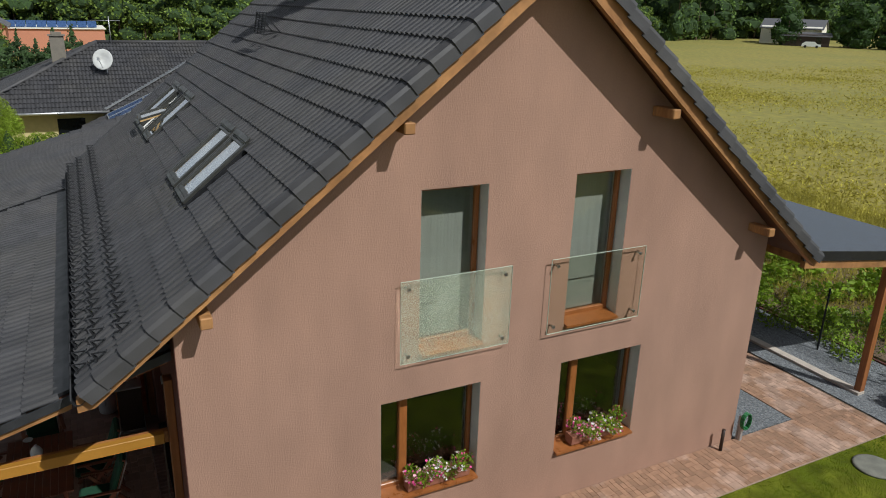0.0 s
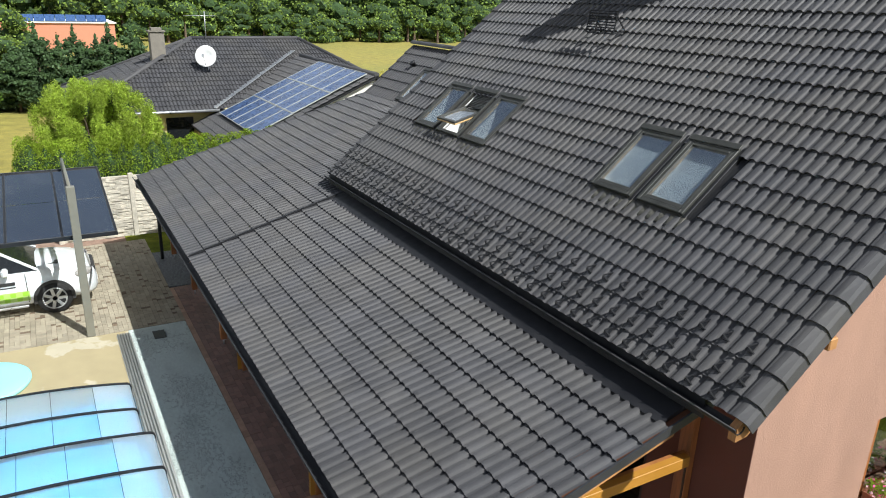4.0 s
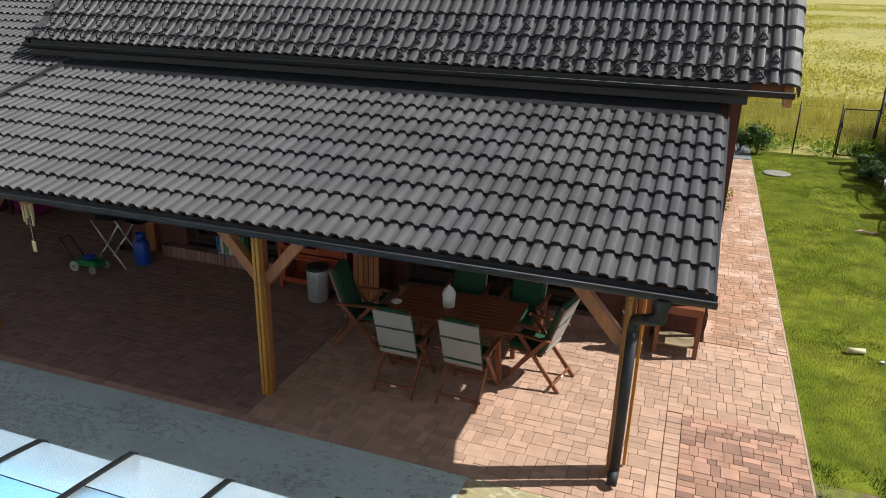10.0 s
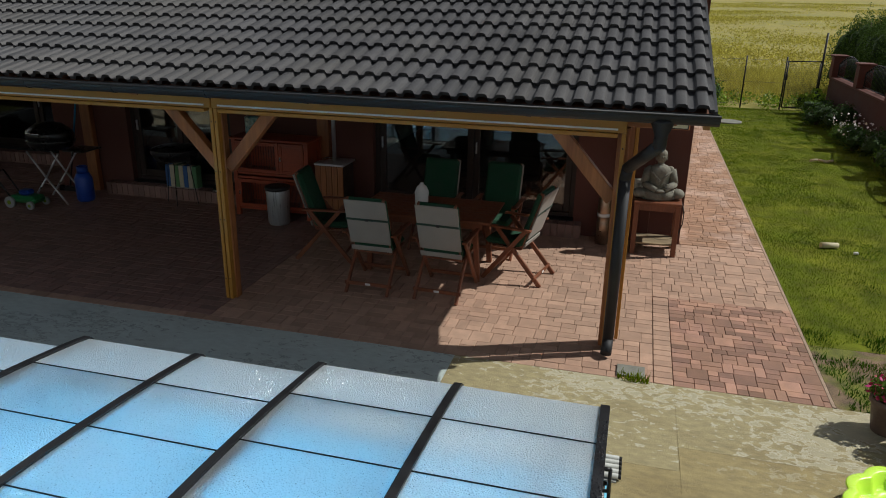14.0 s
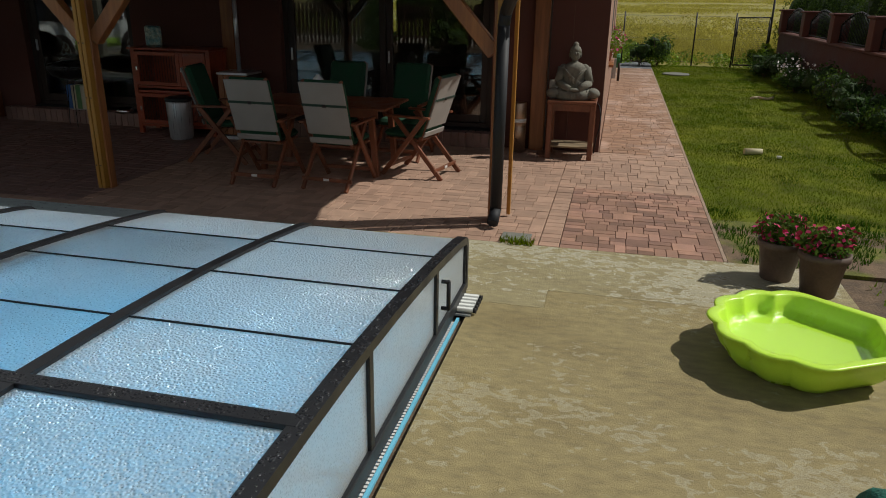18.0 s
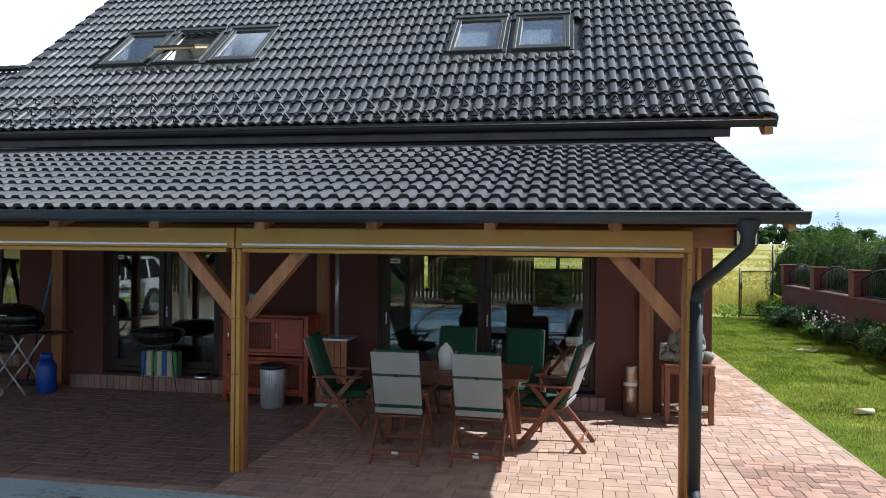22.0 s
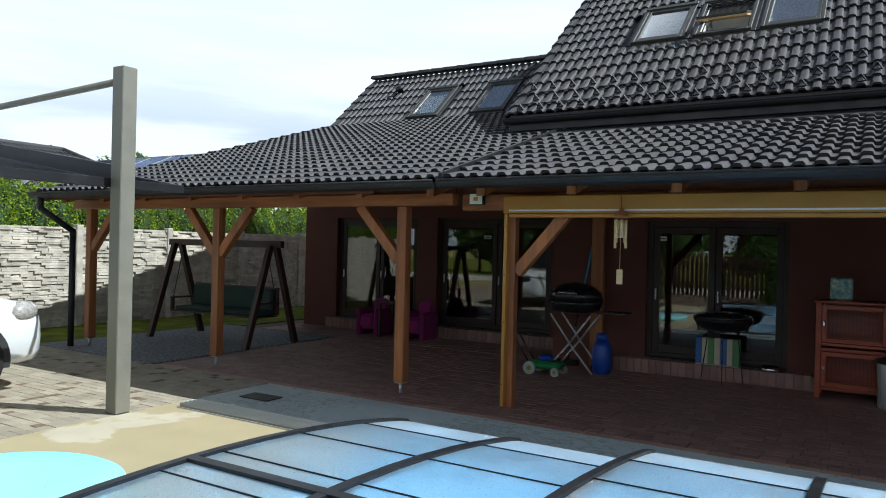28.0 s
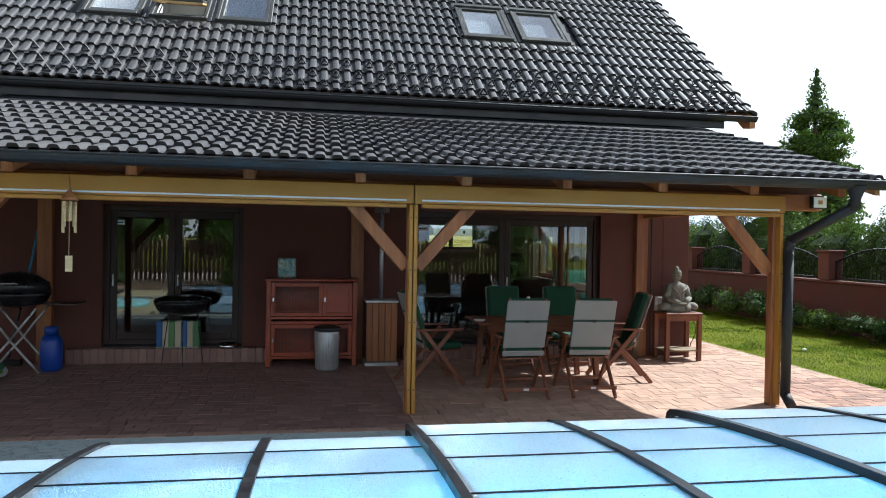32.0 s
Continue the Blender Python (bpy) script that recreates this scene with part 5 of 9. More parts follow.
def floodlight(x, y, z):
    t = thing("floodlight", "small square floodlight under the eaves", "floodlight", pose(x, y, z), "floodlights")
    bm = bmesh.new()
    bm_box(bm, -0.085, 0.085, -0.02, 0.04, -0.065, 0.065, 0.006)
    part("housing", bm, M["metal_dark"], t)
    bm = bmesh.new()
    bm_prism(bm, [(-0.075, -0.022, -0.055), (0.075, -0.022, -0.055), (0.075, -0.022, 0.055), (-0.075, -0.022, 0.055)], (0, -0.003, 0))
    part("reflector", bm, M["ivory"], t, "pale faceted reflector")
    bm = bmesh.new()
    bm_prism(bm, [(-0.025, -0.027, -0.02), (0.025, -0.027, -0.02), (0.025, -0.027, 0.02), (-0.025, -0.027, 0.02)], (0, -0.004, 0))
    part("lamp_chip", bm, M["yellow"], t)
    bm = bmesh.new()
    bm_box(bm, -0.03, 0.03, 0.042, 0.07, -0.02, 0.02)
    part("bracket", bm, M["metal_dark"], t)


floodlight(0.42, -0.02, 2.16)
floodlight(-8.53, -0.02, 2.19)

t = thing("wind_chime", "bamboo wind chime hanging from the veranda beam", "wind chime", pose(-6.93, -0.12, 0))
M["bamboo"] = material("bamboo", (0.62, 0.48, 0.26), 0.5, vary=0.2, stretch=(1, 1, 6))
bm = bmesh.new()
bm_lathe(bm, [(0.075, 1.98), (0.06, 2.01), (0.02, 2.06), (0.006, 2.10), (0.004, 2.2)], seg=12)
part("cap", bm, M["wood"], t)
for i in range(6):
    a = i * math.pi / 3
    bm = bmesh.new()
    bm_cyl(bm, (0.05 * math.cos(a), 0.05 * math.sin(a), 1.97), (0.05 * math.cos(a), 0.05 * math.sin(a), 1.70 + 0.05 * (i % 3)), 0.013, seg=8)
    part("tube", bm, M["bamboo"], t)
bm = bmesh.new()
bm_cyl(bm, (0, 0, 1.98), (0, 0, 1.5), 0.003, seg=5)
bm_box(bm, -0.03, 0.03, -0.004, 0.004, 1.36, 1.5, 0.003)
part("clapper", bm, M["bamboo"], t)

# ---- pool, enclosure ----
M["rubber"] = material("black_rubber", (0.012, 0.012, 0.012), 0.8)
M["poly"] = panel_material("wet_polycarbonate", (0.93, 0.97, 1.0), 0.29, 0.8, 0.32)
M["poly_edge"] = panel_material("droplet_polycarbonate", (0.96, 0.98, 1.0), 0.50, 0.6, 0.42)
M["poly_side"] = panel_material("misted_polycarbonate", (0.95, 0.97, 0.97), 0.62, 0.3, 0.5, (0.62, 0.64, 0.64), 110, 0.0, 0.0015)
YC = -4.15


def section(x0, x1, k, lift):
    """One telescoping section with two bays; k: how far it nests inside the next."""
    half, ze, zr = lift

    def crown(u):
        return zr - (zr - ze) * (u / (half - .03)) ** 2

    side = [(half, 0.05, 1), (half, ze - .06, 1), (half - .012, ze - .025, 0), (half - .045, crown(half - .045) - .004, 0)]
    side += [(u, crown(u), r) for u, r in ((half - .16, 0), (half - .34, 0), (half - .62, 1), (half - .9, 0), (half - 1.28, 1), (half - 1.58, 0), (half - 1.92, 1), (half - 2.15, 0)) if u > 0.05]
    full = side + [(0.0, zr, 1)] + [(-a, z, r) for a, z, r in side[::-1]]
    prof = [(a, z) for a, z, _ in full]
    t = thing("pool_enclosure", "low sliding pool enclosure section, dark frame with wet clear panels", "pool enclosure", pose(x0, YC, 0), "pool enclosure sections")
    L = x1 - x0
    mid = L / 2 + (0.015 if k == 0 else 0.0)
    for xx, w in ((0.0, 0.05), (mid, 0.06), (L, 0.065)):
        bm = bmesh.new()
        rings = []
        for i, (a, z) in enumerate(prof):
            p, q = prof[max(0, i - 1)], prof[min(len(prof) - 1, i + 1)]
            n = Vector((0, q[1] - p[1], p[0] - q[0])).normalized() * 0.024
            rings.append([bm.verts.new((xx + sx * w / 2, a + g * n.y, z + g * n.z)) for sx, g in ((-1, -1), (1, -1), (1, 1), (-1, 1))])
        for ra, rb in zip(rings[:-1], rings[1:]):
            for i in range(4):
                bm.faces.new((ra[i], ra[(i + 1) % 4], rb[(i + 1) % 4], rb[i]))
        bm.faces.new(rings[0][::-1])
        bm.faces.new(rings[-1])
        part("arch", bm, M["alu"], t)
    marks = [i for i, f in enumerate(full) if f[2]]
    for i in marks:
        a, z = prof[i]
        thick = 0.07 if abs(a) < 0.01 else (0.05 if i in (0, len(prof) - 1) else 0.007)
        bm = bmesh.new()
        bm_bar(bm, (0.0, a, z + 0.008), (L, a, z + 0.008), thick, 0.035 if thick > .02 else 0.012, 0.002)
        part("rail", bm, M["alu"], t)
    for j in range(2):
        xa, xb = (mid if j else 0.0) + 0.03, (L if j else mid) - 0.03
        for m, (i0, i1) in enumerate(zip(marks[:-1], marks[1:])):
            seg = prof[i0:i1 + 1]
            bm = bmesh.new()
            upright = m in (0, len(marks) - 2)
            th = (0.006, 0.0) if upright else (0.0, 0.006)
            bm_prism(bm, [(xa, a, z) for a, z in seg] + [(xa, a + th[0], z + th[1]) for a, z in seg[::-1]], (xb - xa, 0, 0))
            edge = m in (1, len(marks) - 3) or (k == 0 and j == 1)
            g = part("pane", bm, M["poly_side"] if upright else M["poly_edge"] if edge else M["poly"], t)
            g.visible_shadow = False
    return t, prof, L


section(-8.02, -6.10, 3, (2.13, 0.29, 0.487))
section(-6.13, -4.10, 2, (2.27, 0.33, 0.517))
section(-4.14, -2.04, 1, (2.39, 0.372, 0.548))
sec, prof, L = section(-2.08, 0.078, 0, (2.50, 0.397, 0.577))
# end wall of the highest section
ys = [2.48, 1.70, 0.60, -0.60, -1.70, -2.48]


def arch_z(a):
    for (p, zp), (q, zq) in zip(prof[1:-1], prof[2:]):
        if q <= a <= p:
            return zp + (zq - zp) * (p - a) / (p - q)
    return 0.40


for a, b in zip(ys[:-1], ys[1:]):
    bm = bmesh.new()
    bm_prism(bm, [(L + .004, a - .02, 0.09), (L + .004, b + .02, 0.09), (L + .004, b + .02, arch_z(b + .02) - .03), (L + .004, a - .02, arch_z(a - .02) - .03)], (0.008, 0, 0))
    part("end_pane", bm, M["poly_side"], sec, "misted end panel").visible_shadow = False
for a in ys:
    bm = bmesh.new()
    bm_box(bm, L - .012, L + .028, a - .024, a + .024, 0.03, arch_z(a) - .02, 0.003)
    part("end_post", bm, M["alu"], sec)
bm = bmesh.new()
bm_box(bm, L - .012, L + .034, -2.48, 2.48, 0.02, 0.10, 0.003)
part("end_sill", bm, M["alu"], sec)
bm = bmesh.new()
bm_tube(bm, [(L + .03, 1.78, 0.22), (L + .07, 1.78, 0.22), (L + .07, 1.78, 0.38), (L + .03, 1.78, 0.38)], 0.012)
part("handle", bm, M["alu"], sec, "dark grab handle")

# rain drops standing on the end arch and the ridge rail
M["drop"] = material("rain_drop", (0.018, 0.019, 0.022), 0.06, vary=0.0, bump=0)
rng = random.Random(5)
verts, faces = [], []


def drop(x, y, z, r, s):
    k = len(verts)
    for f, h in ((1.0, 0.0), (0.8, 0.28), (0.4, 0.42)):
        for i in range(8):
            a = math.pi * i / 4
            verts.append((x + r * f * math.cos(a), y + r * s * f * math.sin(a), z + r * h))
    verts.append((x, y, z + r * 0.45))
    for j in (0, 8):
        for i in range(8):
            faces.append((k + j + i, k + j + (i + 1) % 8, k + j + 8 + (i + 1) % 8, k + j + 8 + i))
    for i in range(8):
        faces.append((k + 16 + i, k + 16 + (i + 1) % 8, k + 24))


for i in range(1100):
    r = rng.choice((0.003, 0.004, 0.004, 0.005, 0.007, 0.010))
    if i % 2:
        a = rng.uniform(-2.0, 2.2)
        drop(0.078 + rng.uniform(-.026, .026), YC + a, arch_z(a) + 0.0235, r, rng.uniform(.9, 1.9))
    else:
        drop(rng.uniform(-2.0, 0.0), YC + rng.uniform(-.024, .024), 0.577 + .0252, r, rng.uniform(.7, 1.1))
ob = raw("rain_drops", verts, faces, M["drop"])
for f in ob.data.polygons:
    f.use_smooth = True
tagged(ob, "rain drops standing on the dark enclosure frame", "water drops", kind="stuff")

for y0 in (-1.98, -6.56):
    t = thing("enclosure_rails", "silver ribbed floor rails of the pool enclosure", "rails", pose(-5.4, y0, 0.0))
    bm = bmesh.new()
    bm_box(bm, -5.42, 5.60, 0.0, 0.28, 0.0, 0.012)
    part("base_plate", bm, M["rail_grey"], t)
    for i in range(5):
        bm = bmesh.new()
        bm_cyl(bm, (-5.4, 0.036 + i * .052, 0.03), (5.61, 0.036 + i * .052, 0.03), 0.02, seg=10)
        r = part("rail", bm, M["rail_grey"], t)
        bm = bmesh.new()
        bm_cyl(bm, (5.611, 0.036 + i * .052, 0.03), (5.63, 0.036 + i * .052, 0.03), 0.017, seg=10)
        part("end_cap", bm, M["rubber"], r, "black end cap")
bm = bmesh.new()
bm_box(bm, 0.129, 0.146, -6.5, -2.05, 0.004, 0.02)
t = structure("pool_edge", bm, M["poolblue"], "light blue pool edge strip", "pool edge")
bm = bmesh.new()
for i in range(176):
    bm_box(bm, 0.112, 0.126, -6.5 + i * .025, -6.485 + i * .025, 0.004, 0.018)
tagged(part("grate", bm, M["whiteline"], t, "white overflow grate"), "white overflow grate", kind="stuff")

M["coverplate"] = material("weathered_cover", (0.19, 0.19, 0.16), 0.85, vary=0.2, bump=0.3)
t = thing("round_pool_cover", "round light cyan cover lying on the concrete", "pool cover", pose(-9.59, -4.42, 0))
M["cyan"] = material("cyan_cover", (0.34, 0.74, 0.78), 0.35, vary=0.04, scale=2, bump=0.02)
bm = bmesh.new()
bm_lathe(bm, [(0.79, 0.0), (0.82, 0.05), (0.82, 0.095), (0.79, 0.11), (0.4, 0.115), (0.02, 0.115)], seg=48)
part("cover", bm, M["cyan"], t)
bm = bmesh.new()
bm_box(bm, -0.2, 0.2, -0.12, 0.12, 0.0, 0.012)
M["iron"] = material("cast_iron", (0.06, 0.065, 0.06), 0.6, 0.4, vary=0.2)
t = thing("drain_cover", "grey drain cover set in the paving", "drain cover", pose(-10.5, -1.15, 0.002))
part("plate", bm, M["iron"], t)
t = thing("drain_cover", "grey drain cover at the foot of the downpipe", "drain cover", pose(0.26, -0.38, 0.004))
bm = bmesh.new()
bm_box(bm, -0.12, 0.12, -0.1, 0.1, 0.0, 0.012, 0.003)
part("plate", bm, M["coverplate"], t)

# ---- terrace furniture ----
M["chairwood"] = material("oiled_hardwood", (0.185, 0.060, 0.026), 0.45, vary=0.2, stretch=(1, 1, 0.3), fine=50)
M["canvas"] = material("grey_canvas", (0.30, 0.275, 0.25), 0.9, vary=0.06, fine=200, bump=0.1)
M["green_cushion"] = material("green_cushion", (0.009, 0.055, 0.026), 0.9, vary=0.12, fine=120, bump=0.2)
M["strap"] = material("green_strap", (0.025, 0.055, 0.04), 0.8)
M["chrome"] = material("chrome", (0.7, 0.7, 0.7), 0.2, 1.0, vary=0.05, bump=0)


def make_chair(place):
    t = thing("garden_chair", "folding hardwood garden chair with green cushion and grey canvas cover", "chair", place, "chairs round the table")
    w = 0.27
    for s in (-1, 1):
        bm = bmesh.new()
        bm_bar(bm, (s * w, 0.30, 0.0), (s * w, -0.22, 0.66), 0.028, 0.05)
        part("leg", bm, M["chairwood"], t)
        bm = bmesh.new()
        bm_bar(bm, (s * (w - .035), -0.40, 0.0), (s * (w - .035), 0.16, 0.64), 0.028, 0.05)
        part("leg", bm, M["chairwood"], t)
        bm = bmesh.new()
        bm_bar(bm, (s * (w + .01), -0.28, 0.655), (s * (w + .01), 0.26, 0.655), 0.055, 0.024, 0.006)
        part("armrest", bm, M["chairwood"], t)
        bm = bmesh.new()
        bm_bar(bm, (s * (w - .07), -0.13, 0.40), (s * (w - .07), -0.36, 1.08), 0.026, 0.045)
        part("back_rail", bm, M["chairwood"], t)
    bm = bmesh.new()
    bm_bar(bm, (-w, 0.22, 0.11), (w, 0.22, 0.11), 0.02, 0.04)
    part("stretcher", bm, M["chairwood"], t)
    bm = bmesh.new()
    bm_bar(bm, (-w, -0.33, 0.10), (w, -0.33, 0.10), 0.02, 0.04)
    s = part("stretcher", bm, M["chairwood"], t)
    bm = bmesh.new()
    bm_box(bm, -0.03, 0.03, -0.347, -0.343, 0.09, 0.115)
    part("badge", bm, M["whiteline"], s, "small white maker's plate")
    bm = bmesh.new()
    for i in range(7):
        bm_box(bm, -w + .04, w - .04, -0.14 + i * .06, -0.09 + i * .06, 0.395, 0.415, 0.003)
    part("seat", bm, M["chairwood"], t)
    tilt = Matrix.Translation((0, -0.245, 0.735)) @ Matrix.Rotation(math.atan2(0.23, 0.68), 4, "X")
    bm = bmesh.new()
    bm_box(bm, -0.235, 0.235, -0.045, -0.028, -0.20, 0.36, 0.012, tilt)
    c = part("canvas_cover", bm, M["canvas"], t, "grey canvas over the back")
    bm = bmesh.new()
    bm_box(bm, -0.238, 0.238, -0.050, -0.0465, 0.11, 0.135, 0, tilt)
    part("strap", bm, M["strap"], c)
    bm = bmesh.new()
    bm_box(bm, -0.02, 0.02, -0.056, -0.0505, 0.105, 0.14, 0.003, tilt)
    part("buckle", bm, M["metal_dark"], c)
    bm = bmesh.new()
    bm_box(bm, -0.225, 0.225, -0.026, 0.055, -0.33, 0.36, 0.03, tilt)
    part("back_cushion", bm, M["green_cushion"], t)
    bm = bmesh.new()
    bm_box(bm, -0.225, 0.225, -0.16, 0.30, 0.418, 0.49, 0.03)
    part("seat_cushion", bm, M["green_cushion"], t)
    bm = bmesh.new()
    bm_box(bm, -0.235, 0.235, -0.046, -0.03, -0.30, -0.235, 0.008, tilt)
    part("lower_canvas", bm, M["canvas"], t)
    return t


ch = make_chair(pose(-2.57, 0.93, 0))
for x, y, r in ((-1.78, 0.96, -3), (-1.12, 1.62, 78), (-3.42, 1.62, -82), (-2.30, 2.35, 180), (-1.50, 2.38, 176)):
    copy_thing(ch, pose(x, y, 0, 0, 0, r))

t = thing("garden_table", "dark oiled hardwood garden table with slatted top", "table", pose(-2.15, 1.62, 0))
for i in range(9):
    bm = bmesh.new()
    bm_box(bm, -0.80, 0.80, -0.44 + i * .098, -0.348 + i * .098, 0.72, 0.745, 0.004)
    part("top_slat", bm, M["chairwood"], t)
for y in (-0.40, 0.38):
    bm = bmesh.new()
    bm_box(bm, -0.7, 0.7, y, y + .025, 0.64, 0.718)
    part("apron", bm, M["chairwood"], t)
for x in (-0.66, 0.66):
    for y in (-0.34, 0.32):
        bm = bmesh.new()
        bm_bar(bm, (x, y, 0), (x * .92, y, 0.716), 0.06, 0.06)
        part("leg", bm, M["chairwood"], t)
t = thing("table_lantern", "small white ceramic lantern on the garden table", "lantern", pose(-2.26, 1.6, 0.745))
M["ceramic"] = material("white_ceramic", (0.7, 0.69, 0.66), 0.5, vary=0.05)
bm = bmesh.new()
bm_lathe(bm, [(0.075, 0), (0.08, 0.12), (0.085, 0.17), (0.06, 0.23), (0.025, 0.26), (0.02, 0.28)], seg=14)
part("body", bm, M["ceramic"], t)
t = thing("ashtray", "small white dish on the garden table", "dish", pose(-2.9, 1.45, 0.745))
bm = bmesh.new()
bm_lathe(bm, [(0.05, 0), (0.07, 0.02), (0.06, 0.021), (0.04, 0.01)], seg=14)
part("dish", bm, M["ceramic"], t)

# red cabinet and what stands by it
M["redwood"] = material("red_stained_wood", (0.29, 0.052, 0.017), 0.4, vary=0.2, stretch=(0.3, 1, 1), fine=40)
t = thing("red_cabinet", "red-stained wooden hutch with two tiers of mesh doors", "cabinet", pose(-4.86, 3.0, 0))
W, Dp, Hh = 0.56, 0.22, 1.12
bm = bmesh.new()
for s in (-1, 1):
    for a in (-Dp, Dp - .06):
        bm = bmesh.new()
        bm_box(bm, s * W - .03, s * W + .03, a, a + .06, 0, Hh, 0.004)
        part("post", bm, M["redwood"], t)
bm = bmesh.new()
bm_box(bm, -W + .03, W - .03, Dp - .03, Dp - .015, 0.10, Hh)
part("back_board", bm, M["redwood"], t)
for s in (-1, 1):
    bm = bmesh.new()
    bm_box(bm, s * (W - .015) - .01, s * (W - .015) + .01, -Dp + .06, Dp - .06, 0.10, Hh)
    part("side_board", bm, M["redwood"], t)
for z in (0.10, 0.56, 0.62):
    bm = bmesh.new()
    bm_box(bm, -W + .031, W - .031, -Dp + .01, Dp - .031, z, z + .03)
    part("shelf", bm, M["redwood"], t)
bm = bmesh.new()
bm_box(bm, -W - .05, W + .05, -Dp - .04, Dp, Hh + .002, Hh + .03, 0.006)
part("top", bm, M["redwood"], t)
M["wiremesh"] = material("dark_wire_mesh", (0.05, 0.05, 0.05), 0.6, 0.3)
for z0, z1 in ((0.14, 0.55), (0.66, 1.10)):
    for x0, x1 in ((-W + .035, 0.14), (0.145, W - .035)):
        bm = bmesh.new()
        f = 0.05
        for a, b, c, d in ((x0, x0 + f, z0, z1), (x1 - f, x1, z0, z1), (x0 + f, x1 - f, z0, z0 + f), (x0 + f, x1 - f, z1 - f, z1)):
            bm_box(bm, a, b, -Dp - .012, -Dp + .012, c, d, 0.003)
        d = part("door", bm, M["redwood"], t)
        bm = bmesh.new()
        if x0 > 0 and z0 > 0.5:
            bm_box(bm, x0 + f, x1 - f, -Dp - .004, -Dp + .004, z0 + f, z1 - f)
            part("panel", bm, M["redwood"], d)
        else:
            for i in range(14):
                xx = x0 + f + (x1 - x0 - 2 * f) * (i + .5) / 14
                bm_box(bm, xx - .002, xx + .002, -Dp - .002, -Dp + .002, z0 + f, z1 - f)
            tagged(part("wire", bm, M["wiremesh"], d, "dark wire mesh"), "dark wire mesh", kind="stuff")
        bm = bmesh.new()
        bm_box(bm, x0 + .012, x0 + .035, -Dp - .028, -Dp - .012, (z0 + z1) / 2 - .03, (z0 + z1) / 2 + .03, 0.004)
        part("latch", bm, M["chrome"], d, "small metal latch")
t = thing("picture_tin", "blue and green decorated tin on the red cabinet", "tin", pose(-5.2, 2.98, 1.15))
M["tin"] = material("painted_tin", (0.10, 0.22, 0.22), 0.4, 0.2, vary=0.5, scale=18, second=(0.35, 0.38, 0.30), patch=14)
bm = bmesh.new()
bm_box(bm, -0.12, 0.12, -0.03, 0.03, 0, 0.27, 0.02)
part("body", bm, M["tin"], t)
t = thing("waste_bin", "brushed steel waste bin with a dark lid", "bin", pose(-4.66, 2.58, 0))
M["bingrey"] = material("bin_grey", (0.50, 0.51, 0.52), 0.34, 0.55, vary=0.1, stretch=(12, 12, 0.2))
bm = bmesh.new()
bm_lathe(bm, [(0.135, 0), (0.15, 0.02), (0.165, 0.48), (0.16, 0.5)], seg=24)
part("body", bm, M["bingrey"], t)
bm = bmesh.new()
bm_lathe(bm, [(0.175, 0.502), (0.175, 0.54), (0.12, 0.56), (0.02, 0.565)], seg=24)
part("lid", bm, M["metal_dark"], t, "dark plastic lid")
t = thing("patio_heater", "patio heater with a slatted wooden base and steel pole", "patio heater", pose(-3.94, 2.94, 0))
for i in range(5):
    bm = bmesh.new()
    bm_box(bm, -0.205 + i * .083, -0.128 + i * .083, -0.21, -0.19, 0.06, 0.84, 0.004)
    part("slat", bm, M["wood_v"], t)
bm = bmesh.new()
bm_box(bm, -0.20, 0.20, -0.188, 0.19, 0.05, 0.84)
part("core", bm, M["doorframe"], t)
bm = bmesh.new()
bm_box(bm, -0.22, 0.22, -0.22, 0.21, 0.845, 0.875, 0.004)
part("tray", bm, M["silver"], t)
bm = bmesh.new()
bm_box(bm, -0.22, 0.22, -0.22, 0.21, 0.0, 0.045, 0.004)
part("foot", bm, M["silver"], t)
bm = bmesh.new()
bm_cyl(bm, (0, 0, 0.87), (0, 0, 2.05), 0.028)
part("pole", bm, M["silver"], t)
bm = bmesh.new()
bm_lathe(bm, [(0.10, 2.05), (0.11, 2.25), (0.36, 2.27), (0.30, 2.33), (0.04, 2.38)], seg=20)
part("head", bm, M["silver"], t)

# grill trolley, kettle, bag
M["black"] = material("black_enamel", (0.01, 0.01, 0.011), 0.3, vary=0.1, bump=0)
M["blue"] = material("blue_enamel", (0.01, 0.05, 0.30), 0.4, vary=0.08)
M["greenplastic"] = material("green_plastic", (0.02, 0.17, 0.05), 0.4, vary=0.1)
t = thing("gas_grill", "black gas grill on a silver folding trolley", "grill", pose(-8.35, 2.55, 0))
bm = bmesh.new()
bm_lathe(bm, [(0.05, 0.80), (0.25, 0.84), (0.30, 0.95), (0.30, 0.98)], seg=20, sx=1.25)
part("bowl", bm, M["black"], t)
bm = bmesh.new()
bm_lathe(bm, [(0.30, 0.985), (0.28, 1.10), (0.16, 1.20), (0.03, 1.23)], seg=20, sx=1.25)
lid = part("lid", bm, M["black"], t)
bm = bmesh.new()
bm_tube(bm, [(-0.12, -0.27, 1.08), (-0.12, -0.33, 1.10), (0.12, -0.33, 1.10), (0.12, -0.27, 1.08)], 0.01)
part("handle", bm, M["chrome"], lid)
for y in (-0.2, 0.2):
    for s in (-1, 1):
        bm = bmesh.new()
        bm_tube(bm, [(-s * 0.32, y, 0.03), (0.0, y, 0.42), (s * 0.28, y, 0.80)], 0.014)
        part("leg", bm, M["silver"], t)
bm = bmesh.new()
bm_box(bm, 0.36, 0.72, -0.2, 0.2, 0.84, 0.86, 0.004)
part("side_tray", bm, M["black"], t)
t = thing("gas_bottle", "blue steel gas bottle on the paving", "gas bottle", pose(-8.02, 2.72, 0))
bm = bmesh.new()
